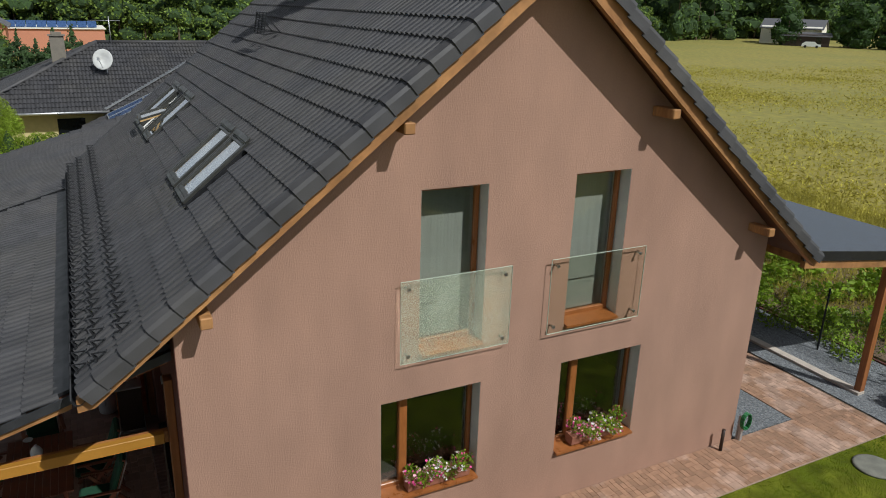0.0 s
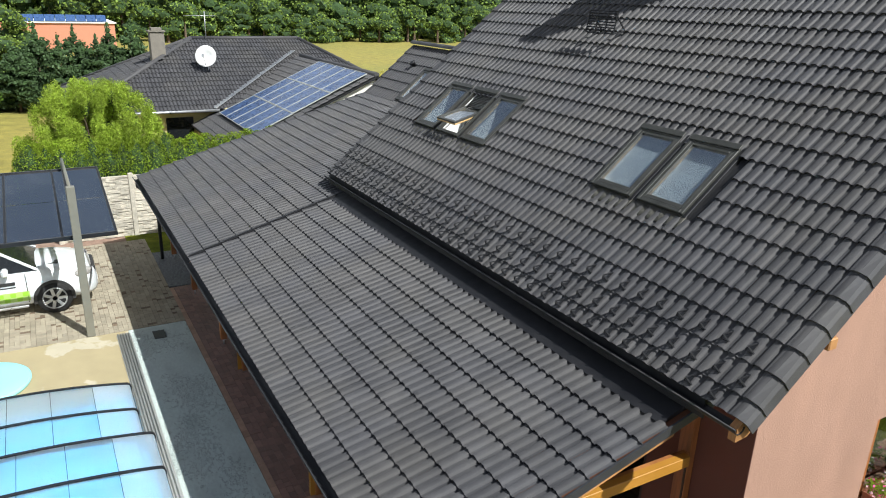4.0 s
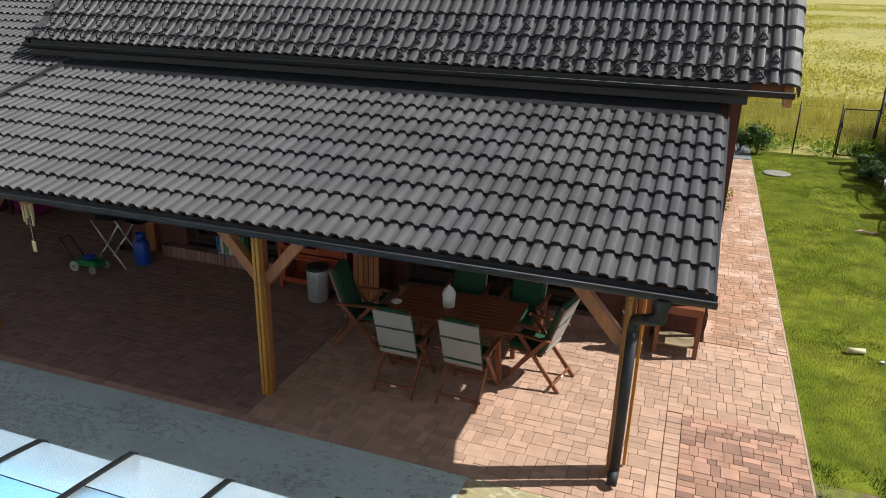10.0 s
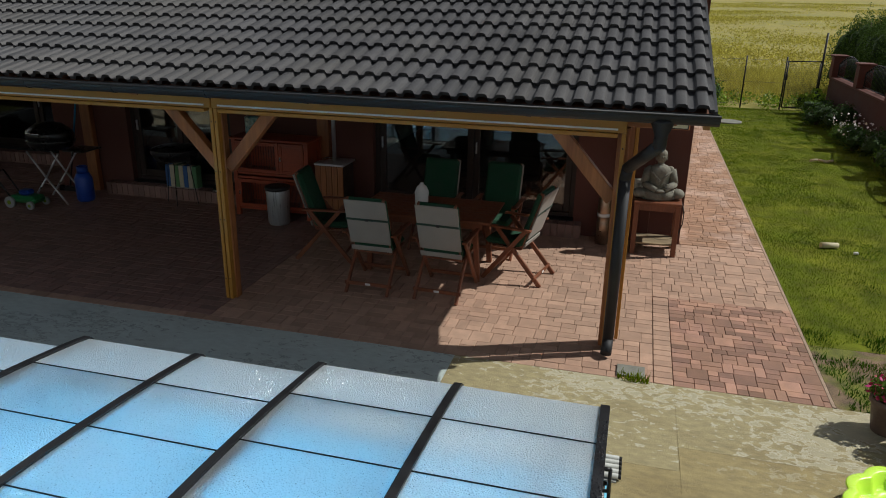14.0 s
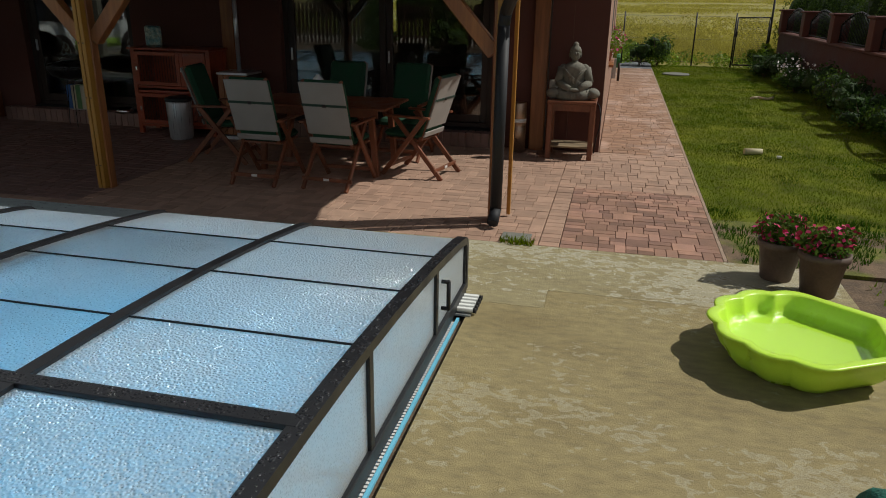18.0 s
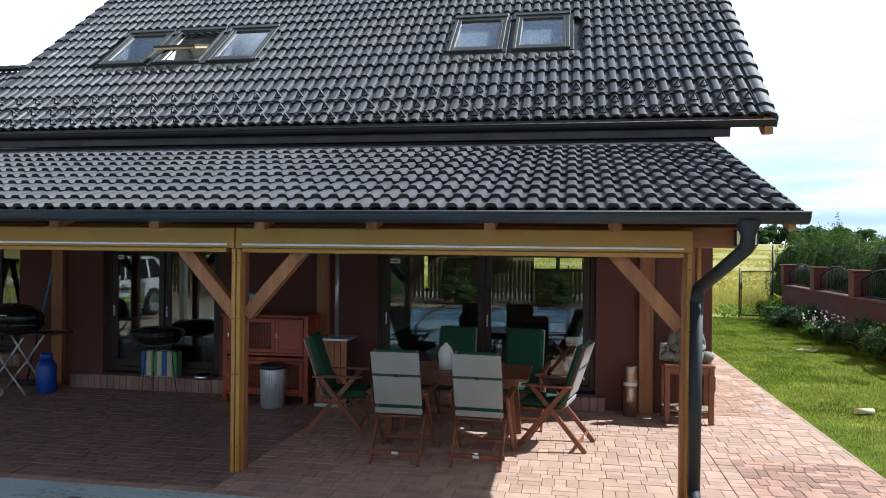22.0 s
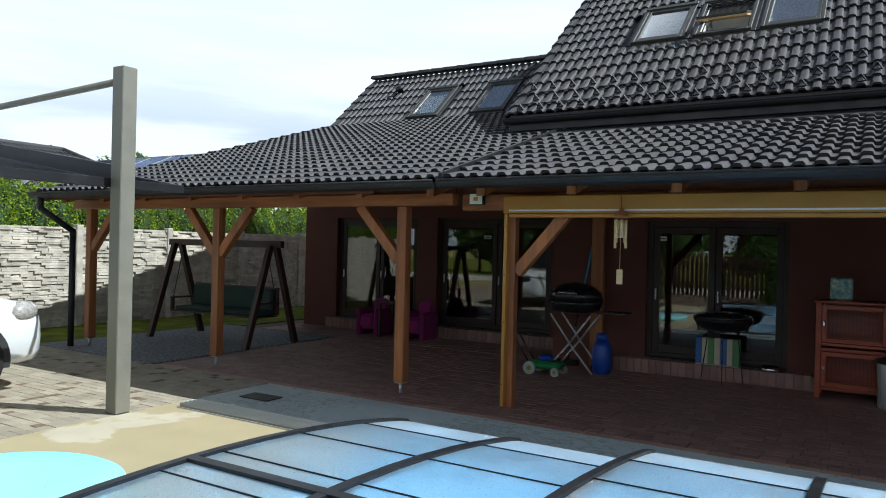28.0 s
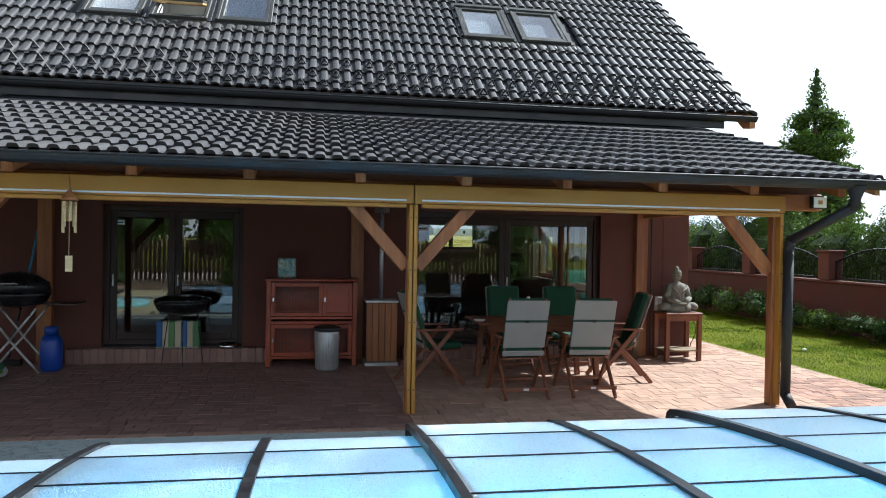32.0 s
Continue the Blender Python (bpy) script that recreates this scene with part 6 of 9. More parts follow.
bm_lathe(bm, [(0.11, 0), (0.13, 0.04), (0.13, 0.36), (0.09, 0.44), (0.03, 0.46)], seg=18)
part("body", bm, M["blue"], t)
bm = bmesh.new()
bm_lathe(bm, [(0.08, 0.45), (0.08, 0.54), (0.07, 0.54), (0.07, 0.46)], seg=14)
part("collar", bm, M["blue"], t)
t = thing("toy_mower", "green toy lawn mower with pale wheels", "toy", pose(-8.62, 2.2, 0))
bm = bmesh.new()
bm_box(bm, -0.22, 0.24, -0.13, 0.13, 0.07, 0.18, 0.04)
part("body", bm, M["greenplastic"], t)
bm = bmesh.new()
bm_box(bm, -0.08, 0.10, -0.08, 0.08, 0.18, 0.26, 0.03)
part("engine", bm, M["blue"], t)
for x in (-0.17, 0.19):
    for y in (-0.15, 0.15):
        bm = bmesh.new()
        r = 0.085 if x < 0 else 0.06
        bm_cyl(bm, (x, y - .02, r), (x, y + .02, r), r, seg=16)
        w = part("wheel", bm, M["bingrey"], t)
        bm = bmesh.new()
        bm_cyl(bm, (x, y - .026, r), (x, y + .026, r), r * .4, seg=10)
        part("hub", bm, M["leaf_hedge"], w)
bm = bmesh.new()
bm_tube(bm, [(-0.2, -0.1, 0.15), (-0.45, -0.1, 0.5), (-0.45, 0.1, 0.5), (-0.2, 0.1, 0.15)], 0.012)
part("handle", bm, M["black"], t)
t = thing("kettle_grill", "black lidded grill standing on a low stand before the glass door", "grill", pose(-6.52, 2.98, 0))
bm = bmesh.new()
bm_lathe(bm, [(0.10, 0.66), (0.30, 0.72), (0.36, 0.82), (0.36, 0.84)], seg=22)
part("bowl", bm, M["black"], t)
bm = bmesh.new()
bm_lathe(bm, [(0.365, 0.843), (0.34, 0.88), (0.2, 0.915), (0.03, 0.925)], seg=22)
part("lid", bm, M["black"], t)
for a in (0.6, 2.7, 4.8):
    bm = bmesh.new()
    bm_bar(bm, (0.3 * math.cos(a), 0.14 * math.sin(a), 0), (0.2 * math.cos(a), 0.1 * math.sin(a), 0.70), 0.012, 0.012)
    part("leg", bm, M["black"], t)
t = thing("striped_bag", "beach bag with blue, green and beige stripes", "bag", pose(-6.62, 3.25, 0.19))
for i, c in enumerate(((0.05, 0.12, 0.30), (0.5, 0.45, 0.33), (0.12, 0.25, 0.10), (0.5, 0.45, 0.33), (0.05, 0.12, 0.30), (0.45, 0.40, 0.3), (0.10, 0.22, 0.10))):
    mt = material("bag_stripe", c, 0.9, vary=0.08)
    bm = bmesh.new()
    bm_box(bm, -0.27 + i * .078, -0.194 + i * .078, -0.07, 0.07, 0.02, 0.36, 0.006)
    part("stripe", bm, mt, t)
bm = bmesh.new()
bm_box(bm, -0.27, 0.27, -0.065, 0.065, 0.0, 0.018, 0.004)
part("base", bm, M["canvas"], t)
t = thing("dog_bowl", "shiny steel pet bowl on the plinth", "bowl", pose(-5.98, 3.24, 0.19))
bm = bmesh.new()
bm_lathe(bm, [(0.14, 0), (0.11, 0.06), (0.10, 0.06), (0.08, 0.02)], seg=20)
part("bowl", bm, M["chrome"], t)
t = thing("broom", "blue-handled broom leaning on the wall", "broom", pose(-8.42, 3.27, 0))
bm = bmesh.new()
bm_cyl(bm, (-0.10, -0.06, 0.9), (0.06, 0.05, 1.93), 0.014)
part("handle", bm, material("blue_handle", (0.02, 0.22, 0.42), 0.4), t)
bm = bmesh.new()
bm_cyl(bm, (-0.24, -0.16, 0.06), (-0.10, -0.06, 0.9), 0.014)
bm_box(bm, -0.42, -0.08, -0.20, -0.12, 0.0, 0.08, 0.01)
part("head", bm, M["black"], t)
for x, y in ((-7.45, GY0 + .095), (-3.3, GY0 + .095), (-10.9, WING_Y + .095)):
    t = thing("door_sticker", "small white sticker on the glass door", "sticker", pose(x, y, 1.86), "stickers on the doors")
    bm = bmesh.new()
    bm_box(bm, -0.075, 0.075, 0.02, 0.024, -0.03, 0.03)
    s = part("sheet", bm, M["whiteline"], t)
    bm = bmesh.new()
    bm_box(bm, -0.06, 0.06, 0.017, 0.0195, -0.008, 0.008)
    part("print", bm, M["metal_dark"], s, "dark bar of print")

# statue corner
M["carved"] = material("pale_carved_stone", (0.42, 0.41, 0.37), 0.9, vary=0.2, scale=14, bump=0.4)
M["stone"] = material("weathered_stone", (0.22, 0.205, 0.165), 0.9, vary=0.25, scale=12, fine=70, bump=0.4, second=(0.15, 0.145, 0.115), patch=6)
bm = bmesh.new()
bm_lathe(bm, [(0.21, 0.0), (0.245, 0.025), (0.235, 0.09), (0.16, 0.14)], seg=26, sy=0.72)


def ball(bm, x, y, z, rx, ry, rz):
    b = bmesh.new()
    bmesh.ops.create_uvsphere(b, u_segments=14, v_segments=9, radius=1.0)
    for f in b.faces:
        f.smooth = True
    join_into(bm, b, Matrix.Translation((x, y, z)) @ Matrix.Diagonal((rx, ry, rz, 1)))


for s in (-1, 1):
    bm_cyl(bm, (s * .22, -0.03, 0.075), (s * .01, -0.15, 0.06), 0.06, 0.045, 12)
    ball(bm, s * .235, -0.05, 0.075, 0.085, 0.095, 0.065)
    ball(bm, s * .125, 0.01, 0.36, 0.052, 0.052, 0.055)
    bm_cyl(bm, (s * .14, 0.01, 0.37), (s * .185, -0.03, 0.20), 0.055, 0.05, 12)
    bm_cyl(bm, (s * .185, -0.03, 0.20), (s * .05, -0.15, 0.135), 0.05, 0.032, 12)
    ball(bm, s * .064, 0.004, 0.525, 0.011, 0.018, 0.042)
    ball(bm, s * .024, -0.060, 0.540, 0.016, 0.01, 0.007)
    for k in range(3):
        bm_cyl(bm, (s * (.13 - .03 * k), -0.075, 0.37 - .02 * k), (s * .01, -0.105 - .004 * k, 0.25 - .03 * k), 0.012, 0.01, 6)
ball(bm, 0.0, -0.16, 0.125, 0.06, 0.035, 0.022)
bm_lathe(bm, [(0.17, 0.08), (0.125, 0.17), (0.125, 0.25), (0.142, 0.33), (0.14, 0.38), (0.09, 0.42), (0.04, 0.44), (0.036, 0.47)], seg=22, sy=0.66)
bm_lathe(bm, [(0.025, 0.455), (0.048, 0.475), (0.06, 0.515), (0.063, 0.555), (0.045, 0.60)], seg=20, sy=1.05)
bm_lathe(bm, [(0.067, 0.55), (0.069, 0.575), (0.058, 0.605), (0.034, 0.62), (0.034, 0.645), (0.02, 0.662), (0.004, 0.67)], (0, 0.006, 0), 20, 1.0, 1.02)
bm_cyl(bm, (0, -0.060, 0.552), (0, -0.074, 0.523), 0.007, 0.011, 8)
ball(bm, 0.0, -0.056, 0.500, 0.018, 0.01, 0.007)
# folds of the robe over chest, sleeves and legs
for k in range(5):
    bm_tube(bm, [(-.13 + .012 * k, -0.055, 0.36 - .018 * k), (-.04, -0.098, 0.27 - .022 * k), (.06, -0.105, 0.21 - .016 * k), (.15, -0.06, 0.17 - .006 * k)], 0.007, 5)
for s in (-1, 1):
    for k in range(4):
        bm_tube(bm, [(s * (.10 + .04 * k), -0.02, 0.135), (s * (.12 + .04 * k), -0.115, 0.115 - .008 * k), (s * (.09 + .04 * k), -0.15 + .012 * k, 0.03)], 0.008, 5)
    for k in range(3):
        bm_tube(bm, [(s * (.16 + .008 * k), -.05, .33 - .045 * k), (s * (.205 + .006 * k), -.02, .31 - .045 * k), (s * .19, .03, .30 - .045 * k)], 0.006, 5)
st = part("buddha_statue", bm, M["stone"])
st.matrix_world = pose(0.44, 3.02, 0.70, 0, 0, 8)
tagged(st, "weathered grey stone buddha statue seated on a wooden table", "statue")
M["shelfboard"] = material("weathered_board", (0.26, 0.19, 0.11), 0.8, vary=0.25, stretch=(0.2, 1, 1))
t = thing("side_table", "small weathered wooden table carrying a stone statue", "table", pose(0.45, 3.0, 0))
bm = bmesh.new()
bm_box(bm, -0.29, 0.29, -0.22, 0.22, 0.665, 0.70, 0.006)
part("tabletop", bm, M["chairwood"], t)
for x in (-0.25, 0.25):
    for y in (-0.18, 0.18):
        bm = bmesh.new()
        bm_box(bm, x - .03, x + .03, y - .03, y + .03, 0, 0.663, 0.004)
        part("leg", bm, M["chairwood"], t)
bm = bmesh.new()
bm_box(bm, -0.22, 0.22, -0.19, -0.17, 0.58, 0.66)
part("apron", bm, M["chairwood"], t)
bm = bmesh.new()
bm_box(bm, -0.22, 0.22, 0.17, 0.19, 0.58, 0.66)
part("apron", bm, M["chairwood"], t)
bm = bmesh.new()
bm_box(bm, -0.28, 0.28, -0.2, 0.2, 0.14, 0.16, 0.003)
part("shelf", bm, M["shelfboard"], t, "weathered pale board shelf")
t = thing("carved_stone", "small pale carved stone leaning by the seated statue", "stone", pose(0.20, 3.13, 0.702, 6, 0, 0))
bm = bmesh.new()
bm_box(bm, -0.055, 0.055, -0.02, 0.02, 0, 0.21, 0.008)
part("slab", bm, M["carved"], t)
bm = bmesh.new()
bm_lathe(bm, [(0.036, 0), (0.034, 0.008), (0.02, 0.012), (0.004, 0.012)], seg=16)
bmesh.ops.transform(bm, matrix=Matrix.Translation((0, -0.0205, 0.12)) @ Matrix.Rotation(math.pi / 2, 4, "X"), verts=bm.verts[:])
part("rosette", bm, M["carved"], t)
t = thing("power_cable", "thin black cable hanging from the wall beside the small table", "cable", pose(0.74, 3.1, 0.0))
bm = bmesh.new()
bm_tube(bm, [(0, 0.2, 0.62), (0.03, 0.1, 0.60), (0.055, 0.0, 0.50), (0.05, -0.02, 0.36), (0.02, 0.05, 0.22), (0.0, 0.12, 0.008)], 0.007, 6)
part("cable", bm, M["rubber"], t)
t = thing("steel_lantern", "tall steel cylinder lantern by the wall", "lantern", pose(-0.2, 3.1, 0))
bm = bmesh.new()
bm_lathe(bm, [(0.085, 0), (0.085, 0.30), (0.08, 0.31), (0.08, 0.36), (0.085, 0.37), (0.085, 0.61), (0.078, 0.62), (0.01, 0.621)], seg=18)
part("body", bm, material("copper_steel", (0.42, 0.30, 0.22), 0.35, 0.9, vary=0.15), t)
bm = bmesh.new()
bm_cyl(bm, (0, 0, 0.375), (0, 0, 0.42), 0.087, seg=18)
part("label_band", bm, M["whiteline"], t, "pale band with unreadable print")

# swing bench and pink seats under the wing
t = thing("swing_bench", "dark wooden garden swing with a cushioned bench", "swing", pose(-14.35, 1.75, 0))
M["darkwood"] = material("dark_stained_wood", (0.04, 0.016, 0.011), 0.5, vary=0.2)
for x in (-1.15, 1.15):
    for y in (-0.55, 0.55):
        bm = bmesh.new()
        bm_bar(bm, (x, y, 0), (x, y * .12, 1.62), 0.09, 0.09)
        part("leg", bm, M["darkwood"], t)
bm = bmesh.new()
bm_bar(bm, (-1.35, 0, 1.64), (1.35, 0, 1.64), 0.09, 0.11)
part("top_beam", bm, M["darkwood"], t)
bm = bmesh.new()
for i in range(6):
    bm_box(bm, -1.0, 1.0, -0.25 + i * .09, -0.17 + i * .09, 0.44, 0.465)
part("seat", bm, M["darkwood"], t)
bm = bmesh.new()
bm_box(bm, -1.0, 1.0, 0.27, 0.33, 0.46, 0.92, 0.01)
part("backrest", bm, M["darkwood"], t)
bm = bmesh.new()
bm_box(bm, -0.96, 0.96, -0.22, 0.25, 0.47, 0.53, 0.03)
bm_box(bm, -0.96, 0.96, 0.18, 0.26, 0.53, 0.90, 0.03)
part("cushion", bm, material("swing_fabric", (0.022, 0.045, 0.036), 0.9, vary=0.15, fine=90, bump=0.2), t, "dark green cushion")
for x in (-1.0, 1.0):
    bm = bmesh.new()
    bm_box(bm, x - .03, x + .03, -0.25, 0.3, 0.66, 0.69, 0.004)
    bm_box(bm, x - .025, x + .025, -0.24, -0.19, 0.45, 0.66)
    part("armrest", bm, M["darkwood"], t)
    bm = bmesh.new()
    bm_cyl(bm, (x, -0.2, 0.68), (x, 0, 1.6), 0.008, seg=6)
    bm_cyl(bm, (x, 0.25, 0.68), (x, 0, 1.6), 0.008, seg=6)
    part("chain", bm, M["iron"], t)
M["pink"] = material("magenta_fabric", (0.20, 0.012, 0.11), 0.9, vary=0.1, fine=100, bump=0.2)
for x in (-12.85, -11.85):
    t = thing("pink_armchair", "magenta upholstered garden armchair by the wing wall", "armchair", pose(x, 4.05, 0), "pink armchairs")
    bm = bmesh.new()
    bm_box(bm, -0.16, 0.16, -0.25, 0.22, 0.12, 0.40, 0.05)
    part("seat", bm, M["pink"], t)
    bm = bmesh.new()
    bm_box(bm, -0.16, 0.16, 0.18, 0.30, 0.36, 0.66, 0.05)
    part("backrest", bm, M["pink"], t)
    for s in (-1, 1):
        bm = bmesh.new()
        bm_box(bm, s * .20 - .04, s * .20 + .04, -0.25, 0.25, 0.0, 0.50, 0.035)
        part("armrest", bm, M["pink"], t)
t = thing("bistro_table", "small dark wooden table between the pink armchairs", "table", pose(-12.4, 4.05, 0))
bm = bmesh.new()
bm_box(bm, -0.2, 0.2, -0.25, 0.25, 0.60, 0.63, 0.006)
part("tabletop", bm, M["darkwood"], t)
for x in (-0.17, 0.17):
    for y in (-0.2, 0.2):
        bm = bmesh.new()
        bm_box(bm, x - .02, x + .02, y - .02, y + .02, 0, 0.6)
        part("leg", bm, M["darkwood"], t)

# ---- garden east of the house ----
t = thing("garden_wall", "red-brown rendered garden wall with pillars and arched iron grilles", "garden wall", pose(5.3, 0, 0))
bm = bmesh.new()
bm_box(bm, 0.0, 0.22, -9.0, 16.9, -0.05, 0.98, 0.01)
part("base_wall", bm, material("wall_render_red", (0.082, 0.026, 0.019), 0.9, vary=0.14, scale=2, fine=100, bump=0.3), t)
bm = bmesh.new()
bm_box(bm, -0.03, 0.25, -9.0, 16.9, 0.984, 1.03, 0.008)
M["coping"] = material("red_coping", (0.115, 0.036, 0.026), 0.8, vary=0.15)
part("coping", bm, M["coping"], t)
M["wroughtiron"] = material("black_iron", (0.012, 0.013, 0.014), 0.5, 0.5)
py = [16.7 - i * 2.65 for i in range(10)]
bm = bmesh.new()
bm_box(bm, -0.16, 0.16, -0.16, 0.16, 0, 0.55, 0.01)
bm_box(bm, -0.20, 0.20, -0.20, 0.20, 0.55, 0.60, 0.01)
me_pillar = mesh_of("pillar", bm, M["coping"])
for y in py:
    shared("pillar", me_pillar, None, t, Matrix.Translation((0.11, y, 1.034)))
for a, b in zip(py[1:], py[:-1]):
    bm = bmesh.new()
    y0, y1 = a + 0.18, b - 0.18
    n = 16
    arc = [(0.11, y0 + (y1 - y0) * i / n, 1.40 + 0.27 * math.sin(math.pi * i / n)) for i in range(n + 1)]
    bm_tube(bm, arc, 0.02, 6)
    bm_cyl(bm, (0.11, y0, 1.08), (0.11, y1, 1.08), 0.015, seg=6)
    bm_cyl(bm, (0.11, y0, 1.05), (0.11, y0, 1.40), 0.015, seg=6)
    bm_cyl(bm, (0.11, y1, 1.05), (0.11, y1, 1.40), 0.015, seg=6)
    for i in range(1, 24):
        f = i / 24
        bm_cyl(bm, (0.11, y0 + (y1 - y0) * f, 1.08), (0.11, y0 + (y1 - y0) * f, 1.40 + 0.27 * math.sin(math.pi * f)), 0.007, seg=4)
    part("grille", bm, M["wroughtiron"], t, "arched black iron grille")


def bush(name, label, x, y, r, h, n, mat, size=0.03, kind="", cat="bush", group=""):
    t = thing(name, label, cat, pose(x, y, -0.02), group)
    bm = bmesh.new()
    for i in range(5):
        a = i * 1.3
        bm_cyl(bm, (0, 0, 0), (r * .5 * math.cos(a), r * .5 * math.sin(a), h * .7), 0.012, 0.005, 5)
    part("stem", bm, M["bark"], t)
    lob = [(random.uniform(-.5, .5) * r, random.uniform(-.5, .5) * r, h * random.uniform(.35, .7), r * random.uniform(.4, .6), r * random.uniform(.4, .6), h * random.uniform(.25, .4)) for _ in range(7)]
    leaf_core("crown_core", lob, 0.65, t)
    leaf_cloud("foliage", mat, lob, n, size, t)
    return t


for i in range(15):
    y = 15.6 - i * 1.15
    b = bush("shrub", "leafy green shrub at the foot of the garden wall", 4.75 + random.uniform(-.15, .15), y, 0.55, random.uniform(0.4, 0.85), 1300, M["leaf_dark"] if i % 3 else M["leaf_mid"], 0.026, group="shrubs along the wall")
    if i in (3, 4):
        leaf_cloud("blossom", M["petal_white"], [(0, 0, 0.5, 0.4, 0.4, 0.2)], 60, 0.025, b, 0.3, 0.1, 0.9)
bush("fence_shrub", "young green shrub before the wire fence", 2.05, 16.6, 0.5, 1.2, 900, M["leaf_mid"], 0.04)
bush("fence_shrub", "grey-green low shrub before the wire fence", 1.55, 16.7, 0.45, 0.8, 700, M["leaf_dark"], 0.03)
bush("gate_shrub", "leafy shrub beside the garden gate", 4.75, 16.4, 0.45, 0.7, 700, M["leaf_hedge"], 0.05)
t = thing("box_ball", "clipped dark green box bush on bare soil", "bush", pose(3.12, -1.3, -0.03))
bm = bmesh.new()
bm_cyl(bm, (0, 0, 0), (0, 0, 0.2), 0.03, seg=6)
part("stem", bm, M["bark"], t)
leaf_cloud("foliage", M["leaf_dark"], [(0, 0, 0.2, 0.20, 0.20, 0.19)], 2600, 0.018, t, shell=0.2)
t = thing("box_ball", "small clipped box bush on bare soil", "bush", pose(3.35, -2.1, -0.03))
bm = bmesh.new()
bm_cyl(bm, (0, 0, 0), (0, 0, 0.15), 0.03, seg=6)
part("stem", bm, M["bark"], t)
leaf_cloud("foliage", M["leaf_dark"], [(0, 0, 0.15, 0.16, 0.16, 0.14)], 1600, 0.018, t, shell=0.2)

# flower pots, shell pool, log, toys on the lawn
M["pot"] = material("brown_pot", (0.13, 0.085, 0.065), 0.6, vary=0.2, scale=8)
for x, y, s in ((2.17, -0.76, 1.0), (2.39, -1.0, 1.05)):
    t = thing("flower_pot", "brown flower pot with crimson petunias on the concrete", "flower pot", pose(x, y, 0.0), "flower pots")
    bm = bmesh.new()
    bm_lathe(bm, [(0.10 * s, 0), (0.105 * s, 0.01), (0.14 * s, 0.24 * s), (0.155 * s, 0.245 * s), (0.155 * s, 0.29 * s), (0.14 * s, 0.29 * s), (0.13 * s, 0.25 * s)], seg=22)
    part("pot", bm, M["pot"], t)
    lob = [(0, 0, 0.36, 0.17, 0.17, 0.11), (0.1, 0.03, 0.40, 0.1, 0.1, 0.08), (-0.1, -0.02, 0.38, 0.1, 0.1, 0.1)]
    leaf_cloud("foliage", M["leaf_mid"], lob, 800, 0.02, t)
    leaf_cloud("blossom", M["petal_red"], lob, 150, 0.018, t, 0.3, 0.12, 0.9)
    leaf_cloud("blossom", M["petal_pink"], lob, 45, 0.017, t, 0.3, 0.12, 0.9)
t = thing("shell_pool", "lime-green plastic shell paddling pool holding a little water", "paddling pool", pose(2.06, -2.06, 0, 0, 0, -4))
M["lime"] = material("lime_plastic", (0.60, 0.92, 0.07), 0.35, vary=0.03, scale=3, bump=0.02)
bm = bmesh.new()
rim = []
for i in range(85):
    a = math.radians(76 + 208 * i / 84)
    r = 0.475 + 0.035 * abs(math.sin(math.pi * 7 * i / 84))
    rim.append((r * math.cos(a), r * math.sin(a)))
corners = [(0.44, -0.25), (0.44, 0.25)]
for p, q in zip([rim[-1]] + corners, corners + [rim[0]]):
    rim += [(p[0] + (q[0] - p[0]) * k / 6, p[1] + (q[1] - p[1]) * k / 6) for k in range(1, 6 if q == rim[0] else 7)]
ringdef = [(0.66, 0.0), (0.74, 0.012), (0.83, 0.06), (0.90, 0.13), (0.945, 0.19), (0.985, 0.197), (1.0, 0.203), (1.0, 0.211), (0.985, 0.216),
           (0.89, 0.216), (0.865, 0.208), (0.83, 0.14), (0.78, 0.095), (0.72, 0.085), (0.02, 0.085)]
seg = len(rim)
rings = [[bm.verts.new((x * f, y * f, z)) for x, y in rim] for f, z in ringdef]
for a, b in zip(rings[:-1], rings[1:]):
    for i in range(seg):
        bm.faces.new((a[i], a[(i + 1) % seg], b[(i + 1) % seg], b[i])).smooth = True
bm.faces.new(rings[-1])
part("shell", bm, M["lime"], t)
M["thinwater"] = glass_material("shallow_water", (0.97, 0.99, 0.95), 0.03, 0.6)
bm = bmesh.new()
wr = [[bm.verts.new((x * f, y * f, 0.118)) for x, y in rim] for f in (0.806, 0.02)]
for i in range(seg):
    bm.faces.new((wr[0][i], wr[0][(i + 1) % seg], wr[1][(i + 1) % seg], wr[1][i]))
bm.faces.new(wr[1])
part("water", bm, M["thinwater"], t, "shallow clear water").visible_shadow = False
t = thing("sun_mat", "rolled green quilted mat on the concrete", "mat", pose(2.15, -3.78, 0))
bm = bmesh.new()
bm_lathe(bm, [(0.02, -0.28), (0.17, -0.28), (0.19, -0.25), (0.19, 0.25), (0.17, 0.28), (0.02, 0.28)], seg=28)
for v in bm.verts:
    v.co = Vector((v.co.z, v.co.x, v.co.y + 0.19))
part("roll", bm, material("quilted_green", (0.01, 0.12, 0.085), 0.8, vary=0.3, scale=40, fine=90, bump=0.8), t)
t = thing("log", "short pale birch log lying on the lawn", "log", pose(2.72, 3.78, 0.045))
bm = bmesh.new()
bm_cyl(bm, (-0.11, -0.02, 0), (0.11, 0.03, 0), 0.04, 0.036, 14)
part("wood", bm, material("peeled_wood", (0.62, 0.55, 0.36), 0.8, vary=0.15), t)
t = thing("chew_bone", "pale chewed bone lying on the lawn", "bone", pose(3.76, 9.5, 0.03))
bm = bmesh.new()
